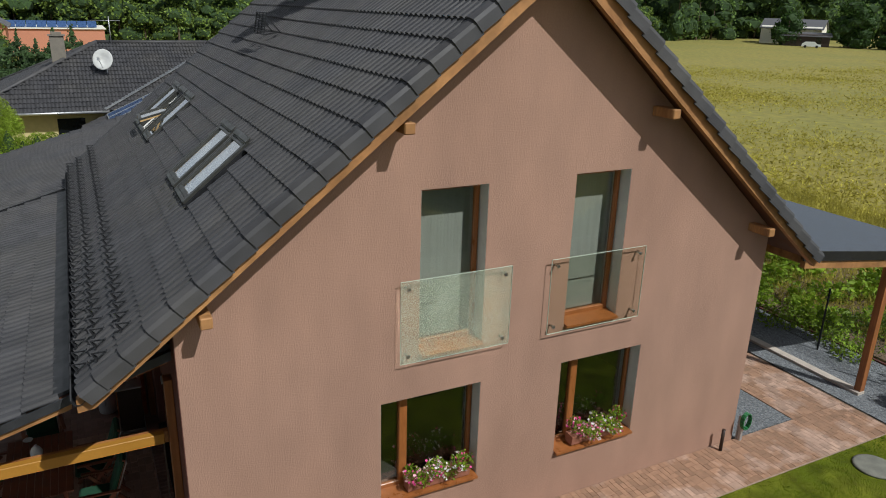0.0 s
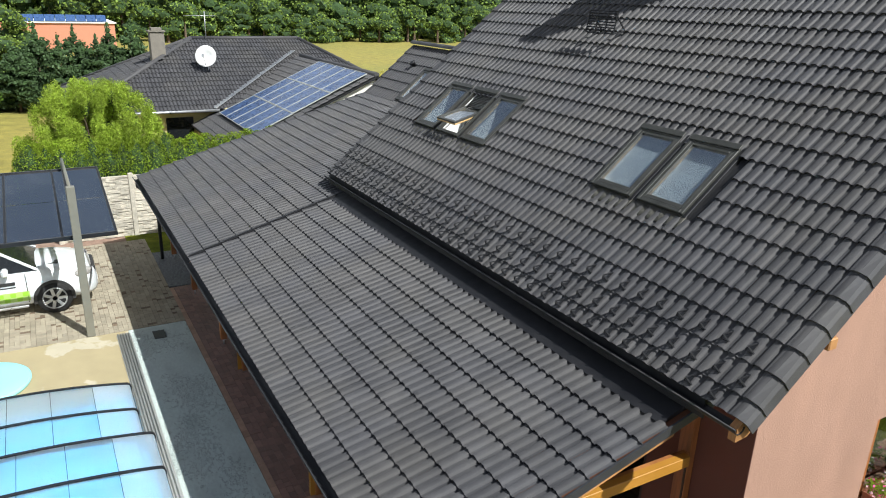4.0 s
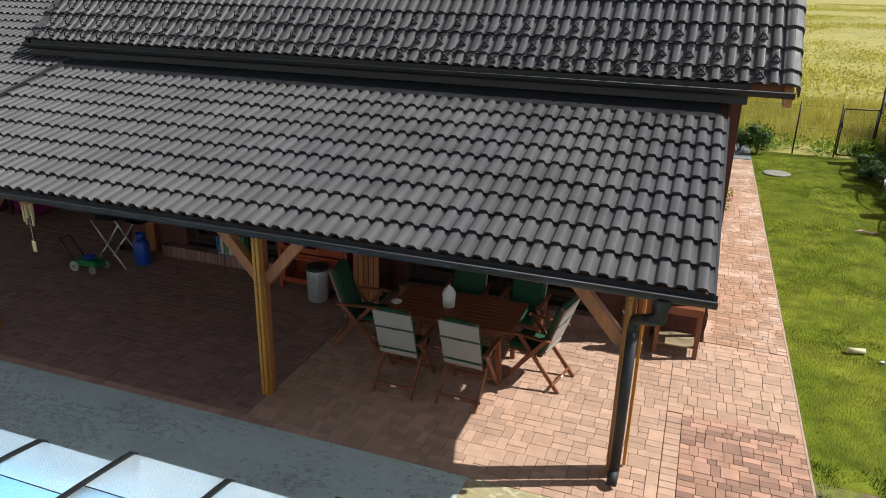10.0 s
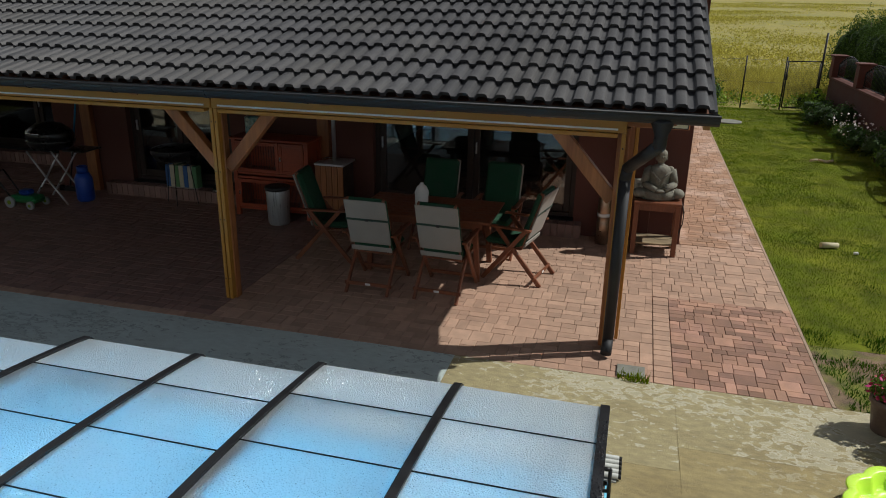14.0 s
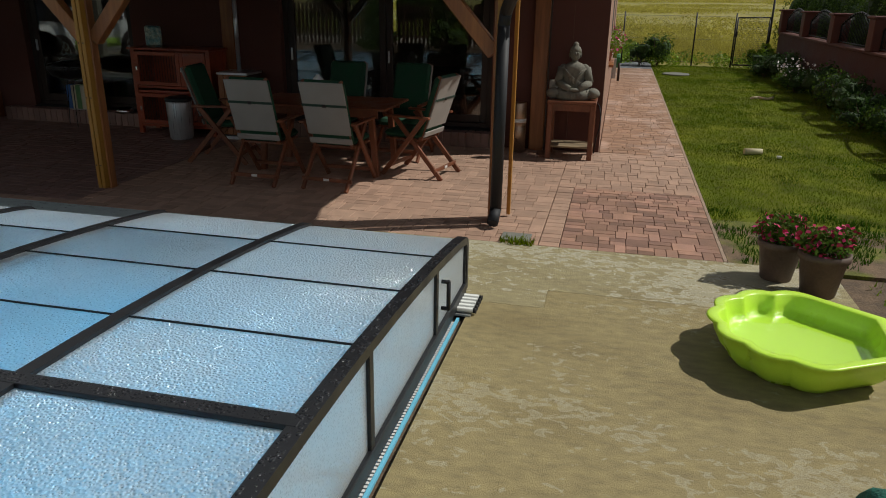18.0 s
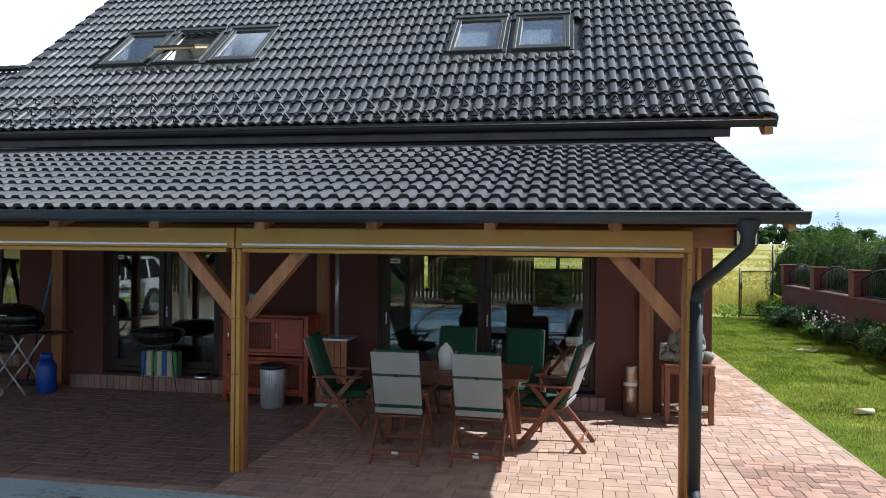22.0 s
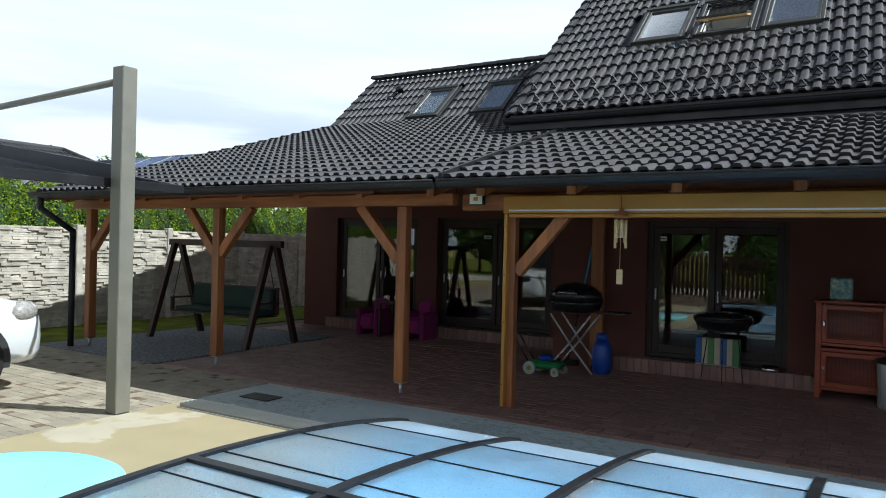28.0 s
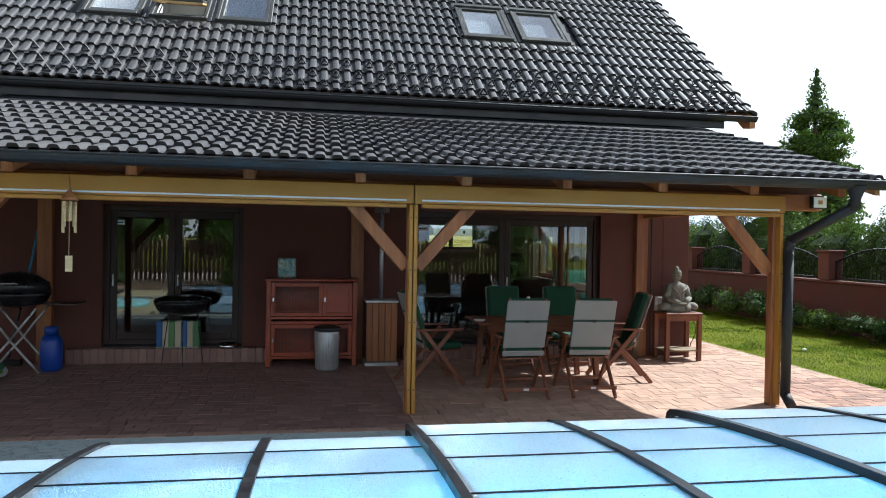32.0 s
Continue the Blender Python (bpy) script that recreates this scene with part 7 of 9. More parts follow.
bm_tube(bm, [(-0.2, 0.0, 0.0), (-0.06, 0.03, 0.02), (0.1, -0.02, 0.0), (0.22, 0.02, 0.02)], 0.025)
part("bone", bm, material("bone_white", (0.6, 0.48, 0.33), 0.8), t)
t = thing("wood_chip", "small white wood chip on the lawn", "wood chip", pose(3.0, 3.6, 0.012))
bm = bmesh.new()
bm_box(bm, -0.03, 0.03, -0.02, 0.02, 0, 0.03, 0.008)
part("chip", bm, M["ceramic"], t)
t = thing("manhole_cover", "round grey manhole cover in the lawn", "manhole cover", pose(2.43, 14.1, 0.0))
bm = bmesh.new()
bm_lathe(bm, [(0.34, 0), (0.34, 0.03), (0.3, 0.035), (0.02, 0.035)], seg=28)
part("plate", bm, M["coverplate"], t)
t = thing("bollard", "short brown bollard lamp at the house corner", "bollard", pose(0.97, 12.05, 0))
bm = bmesh.new()
bm_cyl(bm, (0, 0, 0), (0, 0, 0.42), 0.03)
part("tube", bm, M["doorframe"], t)
t = thing("hose_reel", "green garden hose hanging at the rear corner", "hose", pose(0.90, 12.62, 0.42))
bm = bmesh.new()
for k in range(4):
    bm_tube(bm, [(0.01 + .02 * k, 0.10 * math.cos(a), 0.16 * math.sin(a)) for a in np.linspace(0, 6.28, 14)], 0.011, 6)
part("hose", bm, M["greenplastic"], t)
bm = bmesh.new()
bm_box(bm, -0.10, 0.0, -0.03, 0.03, -0.44, 0.05, 0.006)
part("stand", bm, M["bingrey"], t)

# wire fence, gate
M["wire"] = material("dark_wire", (0.05, 0.055, 0.05), 0.6, 0.4)
t = thing("wire_fence", "dark chain-link fence at the edge of the field", "fence", pose(0, 17.2, 0))
for x in (-7.0, -5.0, -3.0, -1.0, 1.02, 3.06, 4.16):
    bm = bmesh.new()
    bm_cyl(bm, (x, 0, -0.05), (x, 0, 1.5), 0.022, seg=8)
    part("post", bm, M["metal_dark"], t)
bm = bmesh.new()
for z in (0.1, 0.75, 1.4):
    bm_cyl(bm, (-7.0, 0, z), (4.16, 0, z), 0.004, seg=4)
for i in range(150):
    x = -7 + i * .0745
    for s in (-1, 1):
        xe = x + s * 1.3
        if -7 <= xe <= 4.16:
            bm_cyl(bm, (x, 0, 0.1), (xe, 0, 1.4), 0.0018, seg=3, cap=False)
part("mesh", bm, M["wire"], t)
t = thing("garden_gate", "narrow dark metal wire gate in the fence", "gate", pose(4.2, 17.15, 0))
bm = bmesh.new()
bm_tube(bm, [(0, 0, 0.06), (0, 0, 1.38), (0.86, 0, 1.40), (0.86, 0, 0.06), (0, 0, 0.06)], 0.02)
part("gate_frame", bm, M["metal_dark"], t)
bm = bmesh.new()
for i in range(24):
    bm_cyl(bm, (0.02 + i * .035, 0, 0.08), (0.02 + i * .035, 0, 1.38), 0.0022, seg=3, cap=False)
for i in range(24):
    bm_cyl(bm, (0.0, 0, 0.08 + i * .055), (0.86, 0, 0.08 + i * .055), 0.0022, seg=3, cap=False)
part("mesh", bm, M["wire"], t)
bm = bmesh.new()
bm_cyl(bm, (0.9, 0, -0.05), (0.9, 0, 2.2), 0.03, seg=8)
part("gate_post", bm, M["metal_dark"], t)
bm = bmesh.new()
bm_box(bm, -0.03, 0.03, -0.04, 0.02, 0.85, 1.0, 0.005)
part("lock", bm, M["metal_dark"], t)

# thuja hedge and conifer behind the wall
M["leaf_thuja"] = leaf_material("thuja_leaf", (0.078, 0.135, 0.024), spec=0.1)
t = thing("thuja_hedge", "tall dense dark green thuja hedge behind the garden wall", "hedge", pose(0, 0, 0))
bm = bmesh.new()
for i in range(26):
    bm_cyl(bm, (7.15, 21 - i * 1.2, -0.05), (7.15, 21 - i * 1.2, 2.4), 0.05, 0.02, 6)
part("stem", bm, M["bark"], t)
lob, tips = [], []
for i in range(52):
    y = 22 - i * 0.63
    h = random.uniform(2.45, 3.1)
    x = 7.0 + random.uniform(-.2, .35)
    lob += [(x, y, h * .3, 0.85, 0.66, h * .33), (x, y, h * .58, 0.68, 0.54, h * .27)]
    for k in range(3):
        ax, ay = x + random.uniform(-.28, .28), y + random.uniform(-.28, .28)
        hk = h * random.uniform(.88, 1.04)
        tips += [(ax, ay, hk * .80, 0.24, 0.24, hk * .14), (ax, ay, hk * .92, 0.11, 0.11, hk * .11)]
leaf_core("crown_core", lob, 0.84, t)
leaf_cloud("foliage", M["leaf_thuja"], lob, 190000, 0.036, t, shell=0.10, slim=0.35)
leaf_cloud("top_growth", M["leaf_thuja"], tips, 44000, 0.034, t, shell=0.4, slim=0.35)


def tree(name, label, x, y, h, r, n, mat, size, lobes=16, trunk_h=0.35, group="", conifer=False):
    t = thing(name, label, "tree", pose(x, y, -0.08), group)
    bm = bmesh.new()
    bm_cyl(bm, (0, 0, 0), (0, 0, h * (0.9 if conifer else 0.6)), 0.035 * h * .6, 0.01 * h * .5, 8)
    lob = []
    if conifer:
        for i in range(lobes):
            f = (i + .5) / lobes
            rr = r * (1 - f) ** .65 + 0.05
            for k in range(4 if f < .8 else 1):
                a = random.uniform(0, 6.28)
                o = rr * .55 if f < .8 else 0
                lob.append((o * math.cos(a), o * math.sin(a), h * (0.06 + .92 * f), rr * .6, rr * .6, h / lobes * .9))
    else:
        for i in range(lobes):
            a, f = random.uniform(0, 6.28), random.uniform(0, 1)
            o = r * .62 * math.sqrt(random.random()) * (1 - .5 * f)
            z = h * (trunk_h + (0.9 - trunk_h) * f)
            c = (o * math.cos(a), o * math.sin(a), z)
            lob.append((*c, r * random.uniform(.3, .5), r * random.uniform(.3, .5), h * random.uniform(.1, .2)))
            bm_cyl(bm, (0, 0, h * trunk_h * .7), c, 0.02 * h * .3, 0.01, 5)
    part("trunk", bm, M["bark"], t)
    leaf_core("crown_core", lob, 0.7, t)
    leaf_cloud("crown", mat, lob, n, size, t, shell=0.25)
    return t


tree("conifer", "tall dark conifer behind the thuja hedge", 9.33, 11.8, 7.05, 1.8, 80000, M["leaf_mid"], 0.042, 30, conifer=True)

# rear canopy and vegetable garden
M["shingle"] = material("blue_grey_shingle", (0.085, 0.10, 0.125), 0.8, vary=0.2, scale=5, fine=120, bump=0.4, island=0.15)
t = thing("rear_canopy", "timber canopy with a blue-grey shingle roof behind the house", "canopy", pose(0, 0, 0))
bm = bmesh.new()
bm_prism(bm, [(-8.5, 13.6, 3.38), (-8.5, 18.7, 2.72), (-8.5, 18.7, 2.66), (-8.5, 13.6, 3.32)], (9.2, 0, 0))
part("roof", bm, M["shingle"], t)
bm = bmesh.new()
bm_prism(bm, [(0.60, 13.7, 3.20), (0.60, 18.6, 2.56), (0.60, 18.6, 2.42), (0.60, 13.7, 3.06)], (0.10, 0, 0))
bm_box(bm, -8.4, 0.6, 13.7, 13.82, 3.12, 3.28, 0.006)
bm_box(bm, -8.4, 0.6, 18.4, 18.52, 2.46, 2.60, 0.006)
part("beam", bm, M["wood_rake"], t)
bm = bmesh.new()
bm_prism(bm, [(0.705, 13.6, 3.40), (0.705, 18.7, 2.74), (0.705, 18.7, 2.58), (0.705, 13.6, 3.22)], (0.03, 0, 0))
part("fascia", bm, M["metal_dark"], t, "black metal fascia")
for x, y in ((0.66, 16.25), (-3.8, 16.25), (-8.2, 16.25)):
    bm = bmesh.new()
    bm_box(bm, x - .07, x + .07, y - .07, y + .07, 0.03, 2.73, 0.006)
    part("post", bm, M["wood_v"], t)
slab("concrete_strip", -8.5, 0.75, 16.1, 16.3, -0.03, 0.05, M["kerb"], "pale concrete strip under the canopy posts", "kerb")
slab("rear_path_bed", -8.5, 0.8, 14.104, 15.6, -0.05, -0.022, M["joint"], "sandy joints under the rear path", "pavement")
slab("rust_edging", -8.5, 1.9, 17.9, 17.95, -0.03, 0.03, M["coping"], "rust-brown edging of the vegetable bed", "edging")
t = thing("vegetable_bed", "lush green vegetable bed behind a low wire fence", "vegetable bed", pose(0, 0, 0), kind="stuff")
lob = [(random.uniform(-10, 1.5), random.uniform(18.4, 23), 0.22, 0.45, 0.45, 0.3) for _ in range(90)]
leaf_cloud("foliage", M["leaf_hedge"], lob, 9000, 0.09, t, 0.4)
bm = bmesh.new()
bm_box(bm, -10, 1.5, 18.2, 23.2, -0.085, -0.03)
part("soil", bm, M["soil"], t)
t = thing("field_margin", "rough green weeds along the field edge", "weeds", pose(0, 0, 0), kind="stuff")
lob = [(random.uniform(-9, 8), random.uniform(17.4, 18.6), 0.12, 0.5, 0.35, 0.25) for _ in range(70)]
leaf_cloud("weeds", M["leaf_hedge"], lob, 7000, 0.05, t)

# ---- west side: stone fence, hedge, carport, car ----
M["stonewhite"] = material("white_stone_panel", (0.52, 0.48, 0.40), 0.9, vary=0.25, scale=5, fine=60, bump=0.6, island=0.14, rand=0.12)
t = thing("stone_fence", "whitish concrete fence with a stacked-stone relief", "fence", pose(-17.95, 0, 0))
fy = [-2.7 + i * 2.05 for i in range(9)]
for y in fy:
    bm = bmesh.new()
    bm_box(bm, -0.07, 0.08, y - .07, y + .07, -0.05, 1.92, 0.012)
    part("post", bm, M["stonewhite"], t)
for a, b in zip(fy[:-1], fy[1:]):
    bm = bmesh.new()
    bm_box(bm, -0.03, 0.02, a + .07, b - .07, -0.05, 1.86)
    part("panel", bm, M["stonewhite"], t)
    bm = bmesh.new()
    z = 0.0
    while z < 1.84:
        hh = random.uniform(.03, .06)
        y = a + .075
        while y < b - .1:
            w = min(random.uniform(.10, .36), b - .075 - y)
            bm_box(bm, 0.02, 0.026 + random.uniform(0, .05), y, y + w - .004, z, min(z + hh - .004, 1.87))
            y += w
        z += hh
    tagged(part("stone_relief", bm, M["stonewhite"], t), kind="stuff")
t = thing("thuja_hedge", "bright lime-green clipped thuja hedge behind the stone fence", "hedge", pose(0, 0, 0))
bm = bmesh.new()
for i in range(20):
    bm_cyl(bm, (-18.9, -3 + i * .9, -0.05), (-18.9, -3 + i * .9, 2.3), 0.04, 0.02, 6)
part("stem", bm, M["bark"], t)
lob = [(-18.9 + random.uniform(-.15, .15), -3.2 + i * .42, 1.75, 0.55, 0.5, 1.05 + random.uniform(-.1, .15)) for i in range(42)]
leaf_core("crown_core", lob, 0.93, t)
leaf_cloud("foliage", M["leaf_lime"], lob, 150000, 0.03, t, shell=0.05, slim=0.45)
t = thing("willow", "curly willow with bright yellow-green hanging foliage", "tree", pose(-21.5, -1.25, -0.08))
bm = bmesh.new()
bm_cyl(bm, (0, 0, 0), (0, 0, 2.4), 0.16, 0.08, 8)
lob = []
core = []
for i in range(190):
    a, f = random.uniform(0, 6.28), random.random()
    o = 2.5 * math.sqrt(random.random()) * (1 - .5 * f * f)
    z = 1.0 + 3.0 * f
    lob.append((o * math.cos(a), o * math.sin(a), z, 0.24, 0.24, random.uniform(.3, .6)))
    if i % 4 == 0:
        bm_cyl(bm, (0, 0, 1.2), (o * .9 * math.cos(a), o * .9 * math.sin(a), z), 0.03, 0.008, 5)
        core.append((o * .7 * math.cos(a), o * .7 * math.sin(a), z - .2, 0.4, 0.4, 0.5))
part("trunk", bm, M["bark"], t)
leaf_core("crown_core", core, 0.55, t)
leaf_cloud("crown", M["leaf_willow"], lob, 180000, 0.048, t, shell=0.5, slim=0.18)

M["steel_grey"] = material("grey_painted_steel", (0.215, 0.208, 0.17), 0.45, 0.2, vary=0.06, bump=0.02)
M["tintglass"] = glass_material("smoked_glass", (0.45, 0.5, 0.56), 0.74, 0.26)
t = thing("carport", "grey steel carport with a smoked glass roof", "carport", pose(0, 0, 0))
for y in (-2.45, -4.55, -7.2):
    bm = bmesh.new()
    bm_box(bm, -11.17, -11.01, y - .08, y + .08, 0.0, 3.32, 0.008)
    part("post", bm, M["steel_grey"], t)
    bm = bmesh.new()
    bm_cyl(bm, (-11.1, y, 3.2), (-15.2, y, 3.05), 0.035)
    part("tie_rod", bm, M["steel_grey"], t)
    bm = bmesh.new()
    bm_bar(bm, (-11.15, y, 2.30), (-15.3, y, 2.92), 0.08, 0.16, 0.006)
    part("rafter", bm, M["alu"], t)
for k in range(6):
    for j in range(2):
        y1 = -1.70 - k * 1.02
        x0 = -11.2 - j * 1.9
        bm = bmesh.new()
        bm_prism(bm, [(x0, y1, 2.22 + .154 * -(x0 + 11.2)), (x0 - 1.88, y1, 2.22 + .154 * (-(x0 + 11.2) + 1.88)), (x0 - 1.88, y1 - 1.0, 2.22 + .154 * (-(x0 + 11.2) + 1.88)), (x0, y1 - 1.0, 2.22 + .154 * -(x0 + 11.2))], (0, 0, 0.012))
        part("roof_pane", bm, M["tintglass"], t, "smoked roof glass").visible_shadow = False
bm = bmesh.new()
for k in range(7):
    y1 = -1.695 - k * 1.02
    bm_bar(bm, (-11.2, y1, 2.235), (-15.0, y1, 2.82), 0.05, 0.04, 0.004)
bm_bar(bm, (-11.2, -1.67, 2.21), (-11.2, -7.84, 2.21), 0.06, 0.09, 0.004)
bm_bar(bm, (-15.0, -1.67, 2.80), (-15.0, -7.84, 2.80), 0.06, 0.09, 0.004)
part("roof_frame", bm, M["alu"], t)
M["carpaint"] = material("white_car_paint", (0.72, 0.75, 0.76), 0.2, vary=0.03, bump=0, coat=0.6)
M["carglass"] = material("dark_car_glass", (0.012, 0.014, 0.016), 0.06, vary=0.02, bump=0)
M["plastic"] = material("dark_plastic", (0.03, 0.03, 0.03), 0.6)
M["limepale"] = material("pale_lime_film", (0.42, 0.62, 0.16), 0.4, vary=0.05, bump=0)
M["limefilm"] = material("lime_film", (0.30, 0.58, 0.04), 0.4, vary=0.05, bump=0)


M["headlamp"] = material("headlamp_glass", (0.50, 0.48, 0.45), 0.12, 0.3, vary=0.25, scale=30, bump=0, coat=0.8)


def suv(place, label):
    t = thing("suv_car", label, "car", place)
    bm = bmesh.new()
    loft = [(0.0, .80, .48, .95), (0.06, .88, .36, 1.06), (0.2, .92, .30, 1.10), (1.0, .93, .28, 1.10), (2.2, .93, .27, 1.09), (3.3, .93, .28, 1.08), (3.75, .925, .30, 1.06), (4.05, .91, .30, 1.02), (4.28, .87, .30, .965), (4.45, .80, .31, .90), (4.56, .69, .33, .82), (4.62, .55, .40, .70)]
    rings = []
    for y, w, lo, hi in loft:
        pts = [(.90 * w, lo), (.97 * w, lo + .08), (w, lo + .45 * (hi - lo)), (.985 * w, lo + .75 * (hi - lo)), (.94 * w, hi - .045), (.84 * w, hi - .008), (.45 * w, hi + .018)]
        pts = pts + [(-x, z) for x, z in pts[::-1]]
        rings.append([bm.verts.new((x, y, z)) for x, z in pts])
    for ra, rb in zip(rings[:-1], rings[1:]):
        for i in range(len(ra)):
            j = (i + 1) % len(ra)
            bm.faces.new((ra[i], rb[i], rb[j], ra[j]))
    bm.faces.new(rings[0])
    bm.faces.new(rings[-1][::-1])
    for f in bm.faces:
        f.smooth = True
    body = part("body", bm, M["carpaint"], t)
    bm = bmesh.new()
    lo = [(0.14, 1.09), (3.42, 1.07)]
    hi = [(0.45, 1.60), (2.55, 1.62)]
    ring = [(-0.86, lo[0][0], lo[0][1]), (-0.86, lo[1][0], lo[1][1]), (0.86, lo[1][0], lo[1][1]), (0.86, lo[0][0], lo[0][1])]
    top = [(-0.66, hi[0][0], hi[0][1]), (-0.66, hi[1][0], hi[1][1]), (0.66, hi[1][0], hi[1][1]), (0.66, hi[0][0], hi[0][1])]
    a = [bm.verts.new(p) for p in ring]
    b = [bm.verts.new(p) for p in top]
    bm.faces.new(a[::-1])
    bm.faces.new(b)
    for i in range(4):
        bm.faces.new((a[i], a[(i + 1) % 4], b[(i + 1) % 4], b[i]))
    part("glazing", bm, M["carglass"], t, "dark tinted car windows")
    bm = bmesh.new()
    bm_prism(bm, [(-0.68, 0.38, 1.60), (-0.68, 2.62, 1.62), (-0.68, 2.45, 1.70), (-0.68, 0.6, 1.69)], (1.36, 0, 0))
    for s in (-1, 1):
        bm_bar(bm, (s * .87, 3.42, 1.08), (s * .665, 2.55, 1.62), 0.05, 0.05)
        bm_bar(bm, (s * .87, 2.2, 1.08), (s * .665, 1.9, 1.62), 0.05, 0.06)
        bm_bar(bm, (s * .87, 1.1, 1.08), (s * .665, 0.95, 1.62), 0.05, 0.12)
        bm_bar(bm, (s * .87, 0.14, 1.08), (s * .665, 0.45, 1.60), 0.05, 0.10)
    part("roof", bm, M["carpaint"], t)
    for s in (-1, 1):
        bm = bmesh.new()
        bm_box(bm, s * 1.02 - .09, s * 1.02 + .09, 2.72, 2.86, 1.06, 1.24, 0.04)
        part("mirror", bm, M["carpaint"], t)
        for y in (0.96, 3.68):
            bm = bmesh.new()
            bm_prism(bm, [(s * .80, y + .43 * math.cos(q), .37 + .43 * math.sin(q)) for q in np.linspace(-.2, math.pi + .2, 25)], (s * .133, 0, 0))
            part("wheel_arch", bm, M["plastic"], t, "black wheel arch")
            bm = bmesh.new()
            prof = [(0.20, -0.11), (0.33, -0.12), (0.37, -0.08), (0.37, 0.08), (0.33, 0.12), (0.20, 0.11)]
            bm_lathe(bm, prof, seg=28)
            for v in bm.verts:
                v.co = Vector((v.co.z + s * 0.845, v.co.x + y, v.co.y + 0.37))
            w = part("tyre", bm, M["rubber"], t, "black tyre")
            bm = bmesh.new()
            bm_cyl(bm, (s * .91, y, 0.37), (s * .955, y, 0.37), 0.07, seg=14)
            for k in range(7):
                aa = k * 2 * math.pi / 7
                bm_bar(bm, (s * .955, y + .05 * math.cos(aa), 0.37 + .05 * math.sin(aa)), (s * .955, y + .24 * math.cos(aa), 0.37 + .24 * math.sin(aa)), 0.03, 0.07, 0.006)
            bm_tube(bm, [(s * .955, y + .245 * math.cos(q), .37 + .245 * math.sin(q)) for q in np.linspace(0, 6.283, 29)], 0.018, 6)
            part("rim", bm, M["silver"], w, "silver seven-spoke rim")
        bm = bmesh.new()
        bm_lathe(bm, [(0.001, -1), (0.5, -.87), (0.87, -.5), (1, 0), (0.87, .5), (0.5, .87), (0.001, 1)], seg=20)
        bmesh.ops.transform(bm, matrix=Matrix.Translation((s * .755, 4.33, 0.85)) @ Matrix.Rotation(s * .55, 4, "Z") @ Matrix.Diagonal((.11, .22, .12, 1)), verts=bm.verts[:])
        part("headlight", bm, M["headlamp"], t, "clear headlight")
        bm = bmesh.new()
        bm_box(bm, s * .945 - .03, s * .945 + .03, 1.5, 3.15, 0.25, 0.30, 0.01)
        part("running_board", bm, M["silver"], t)
        bm = bmesh.new()
        for i in range(14):
            for j in range(2):
                if (i + j) % 2 == 0:
                    bm_box(bm, s * .936 - .003, s * .936 + .003, 1.5 + i * .12, 1.61 + i * .12, 0.42 + j * .1, 0.51 + j * .1)
        part("decal", bm, M["limefilm"], t, "lime-green chequered film")
        bm = bmesh.new()
        bm_box(bm, s * .932 - .002, s * .932 + .002, 1.45, 3.2, 0.40, 0.63)
        part("decal_ground", bm, M["limepale"], t, "pale green film")
        for yy in (1.32, 2.12, 3.16):
            bm = bmesh.new()
            bm_box(bm, s * .932 - .002, s * .932 + .002, yy, yy + .012, 0.36 if yy > 1.4 else 0.8, 1.06)
            part("door_seam", bm, M["plastic"], t)
        for yy in (1.42, 2.24):
            bm = bmesh.new()
            bm_box(bm, s * .95 - .02, s * .95 + .02, yy, yy + .2, 0.93, 0.965, 0.008)
            part("door_handle", bm, M["carpaint"], t)
        bm = bmesh.new()
        bm_box(bm, s * .933 - .003, s * .933 + .003, 2.0, 2.95, 0.80, 0.88)
        bm_box(bm, s * .933 - .003, s * .933 + .003, 2.1, 2.95, 0.74, 0.765)
        part("print", bm, M["plastic"], t, "dark bars of lettering")
    bm = bmesh.new()
    bm_box(bm, -0.45, 0.45, 4.50, 4.61, 0.60, 0.86, 0.03)
    part("grille", bm, M["plastic"], t)
    bm = bmesh.new()
    bm_box(bm, -0.26, 0.26, 4.6, 4.64, 0.42, 0.53, 0.005)
    part("number_plate", bm, M["whiteline"], t)
    bm = bmesh.new()
    bm_box(bm, 0.30, 0.55, 3.62, 3.85, 1.055, 1.075, 0.005)
    part("bonnet_vent", bm, M["plastic"], t)
    return t


suv(pose(-13.62, -6.72, 0), "white off-road car with lime chequered film under the carport")

# ---- neighbour's house ----
M["yellowwall"] = material("pale_yellow_render", (0.62, 0.52, 0.26), 0.9, vary=0.06)
M["whitewall"] = material("white_render", (0.78, 0.75, 0.66), 0.9, vary=0.05)
nb = thing("neighbour_house", "yellow bungalow with a dark tiled hip roof and solar panels", "house", pose(0, 0, 0))
bm = bmesh.new()
bm_box(bm, -35.6, -27.3, -1.0, 13.0, -0.08, 2.4)
bm_box(bm, -27.296, -20.82, 4.2, 13.0, -0.08, 2.4)
part("wall", bm, M["yellowwall"], nb)
bm = bmesh.new()
bm_prism(bm, [(-20.8, 4.0, 2.1), (-20.8, 13.2, 2.1), (-20.8, 8.6, 4.1)], (0.03, 0, 0))
part("gable", bm, M["whitewall"], nb, "white gable triangle")
EX, EZ, RX, NRZ = -26.7, 2.35, -31.4, 4.95
RYA, RYB, SY, NY = 3.95, 9.1, -1.6, 13.6
WXn = 2 * RX - EX


def roof_face(pts):
    bm = bmesh.new()
    bm_prism(bm, pts, (0, 0, -0.06))
    part("roof_slope", bm, M["metal_dark"], nb)


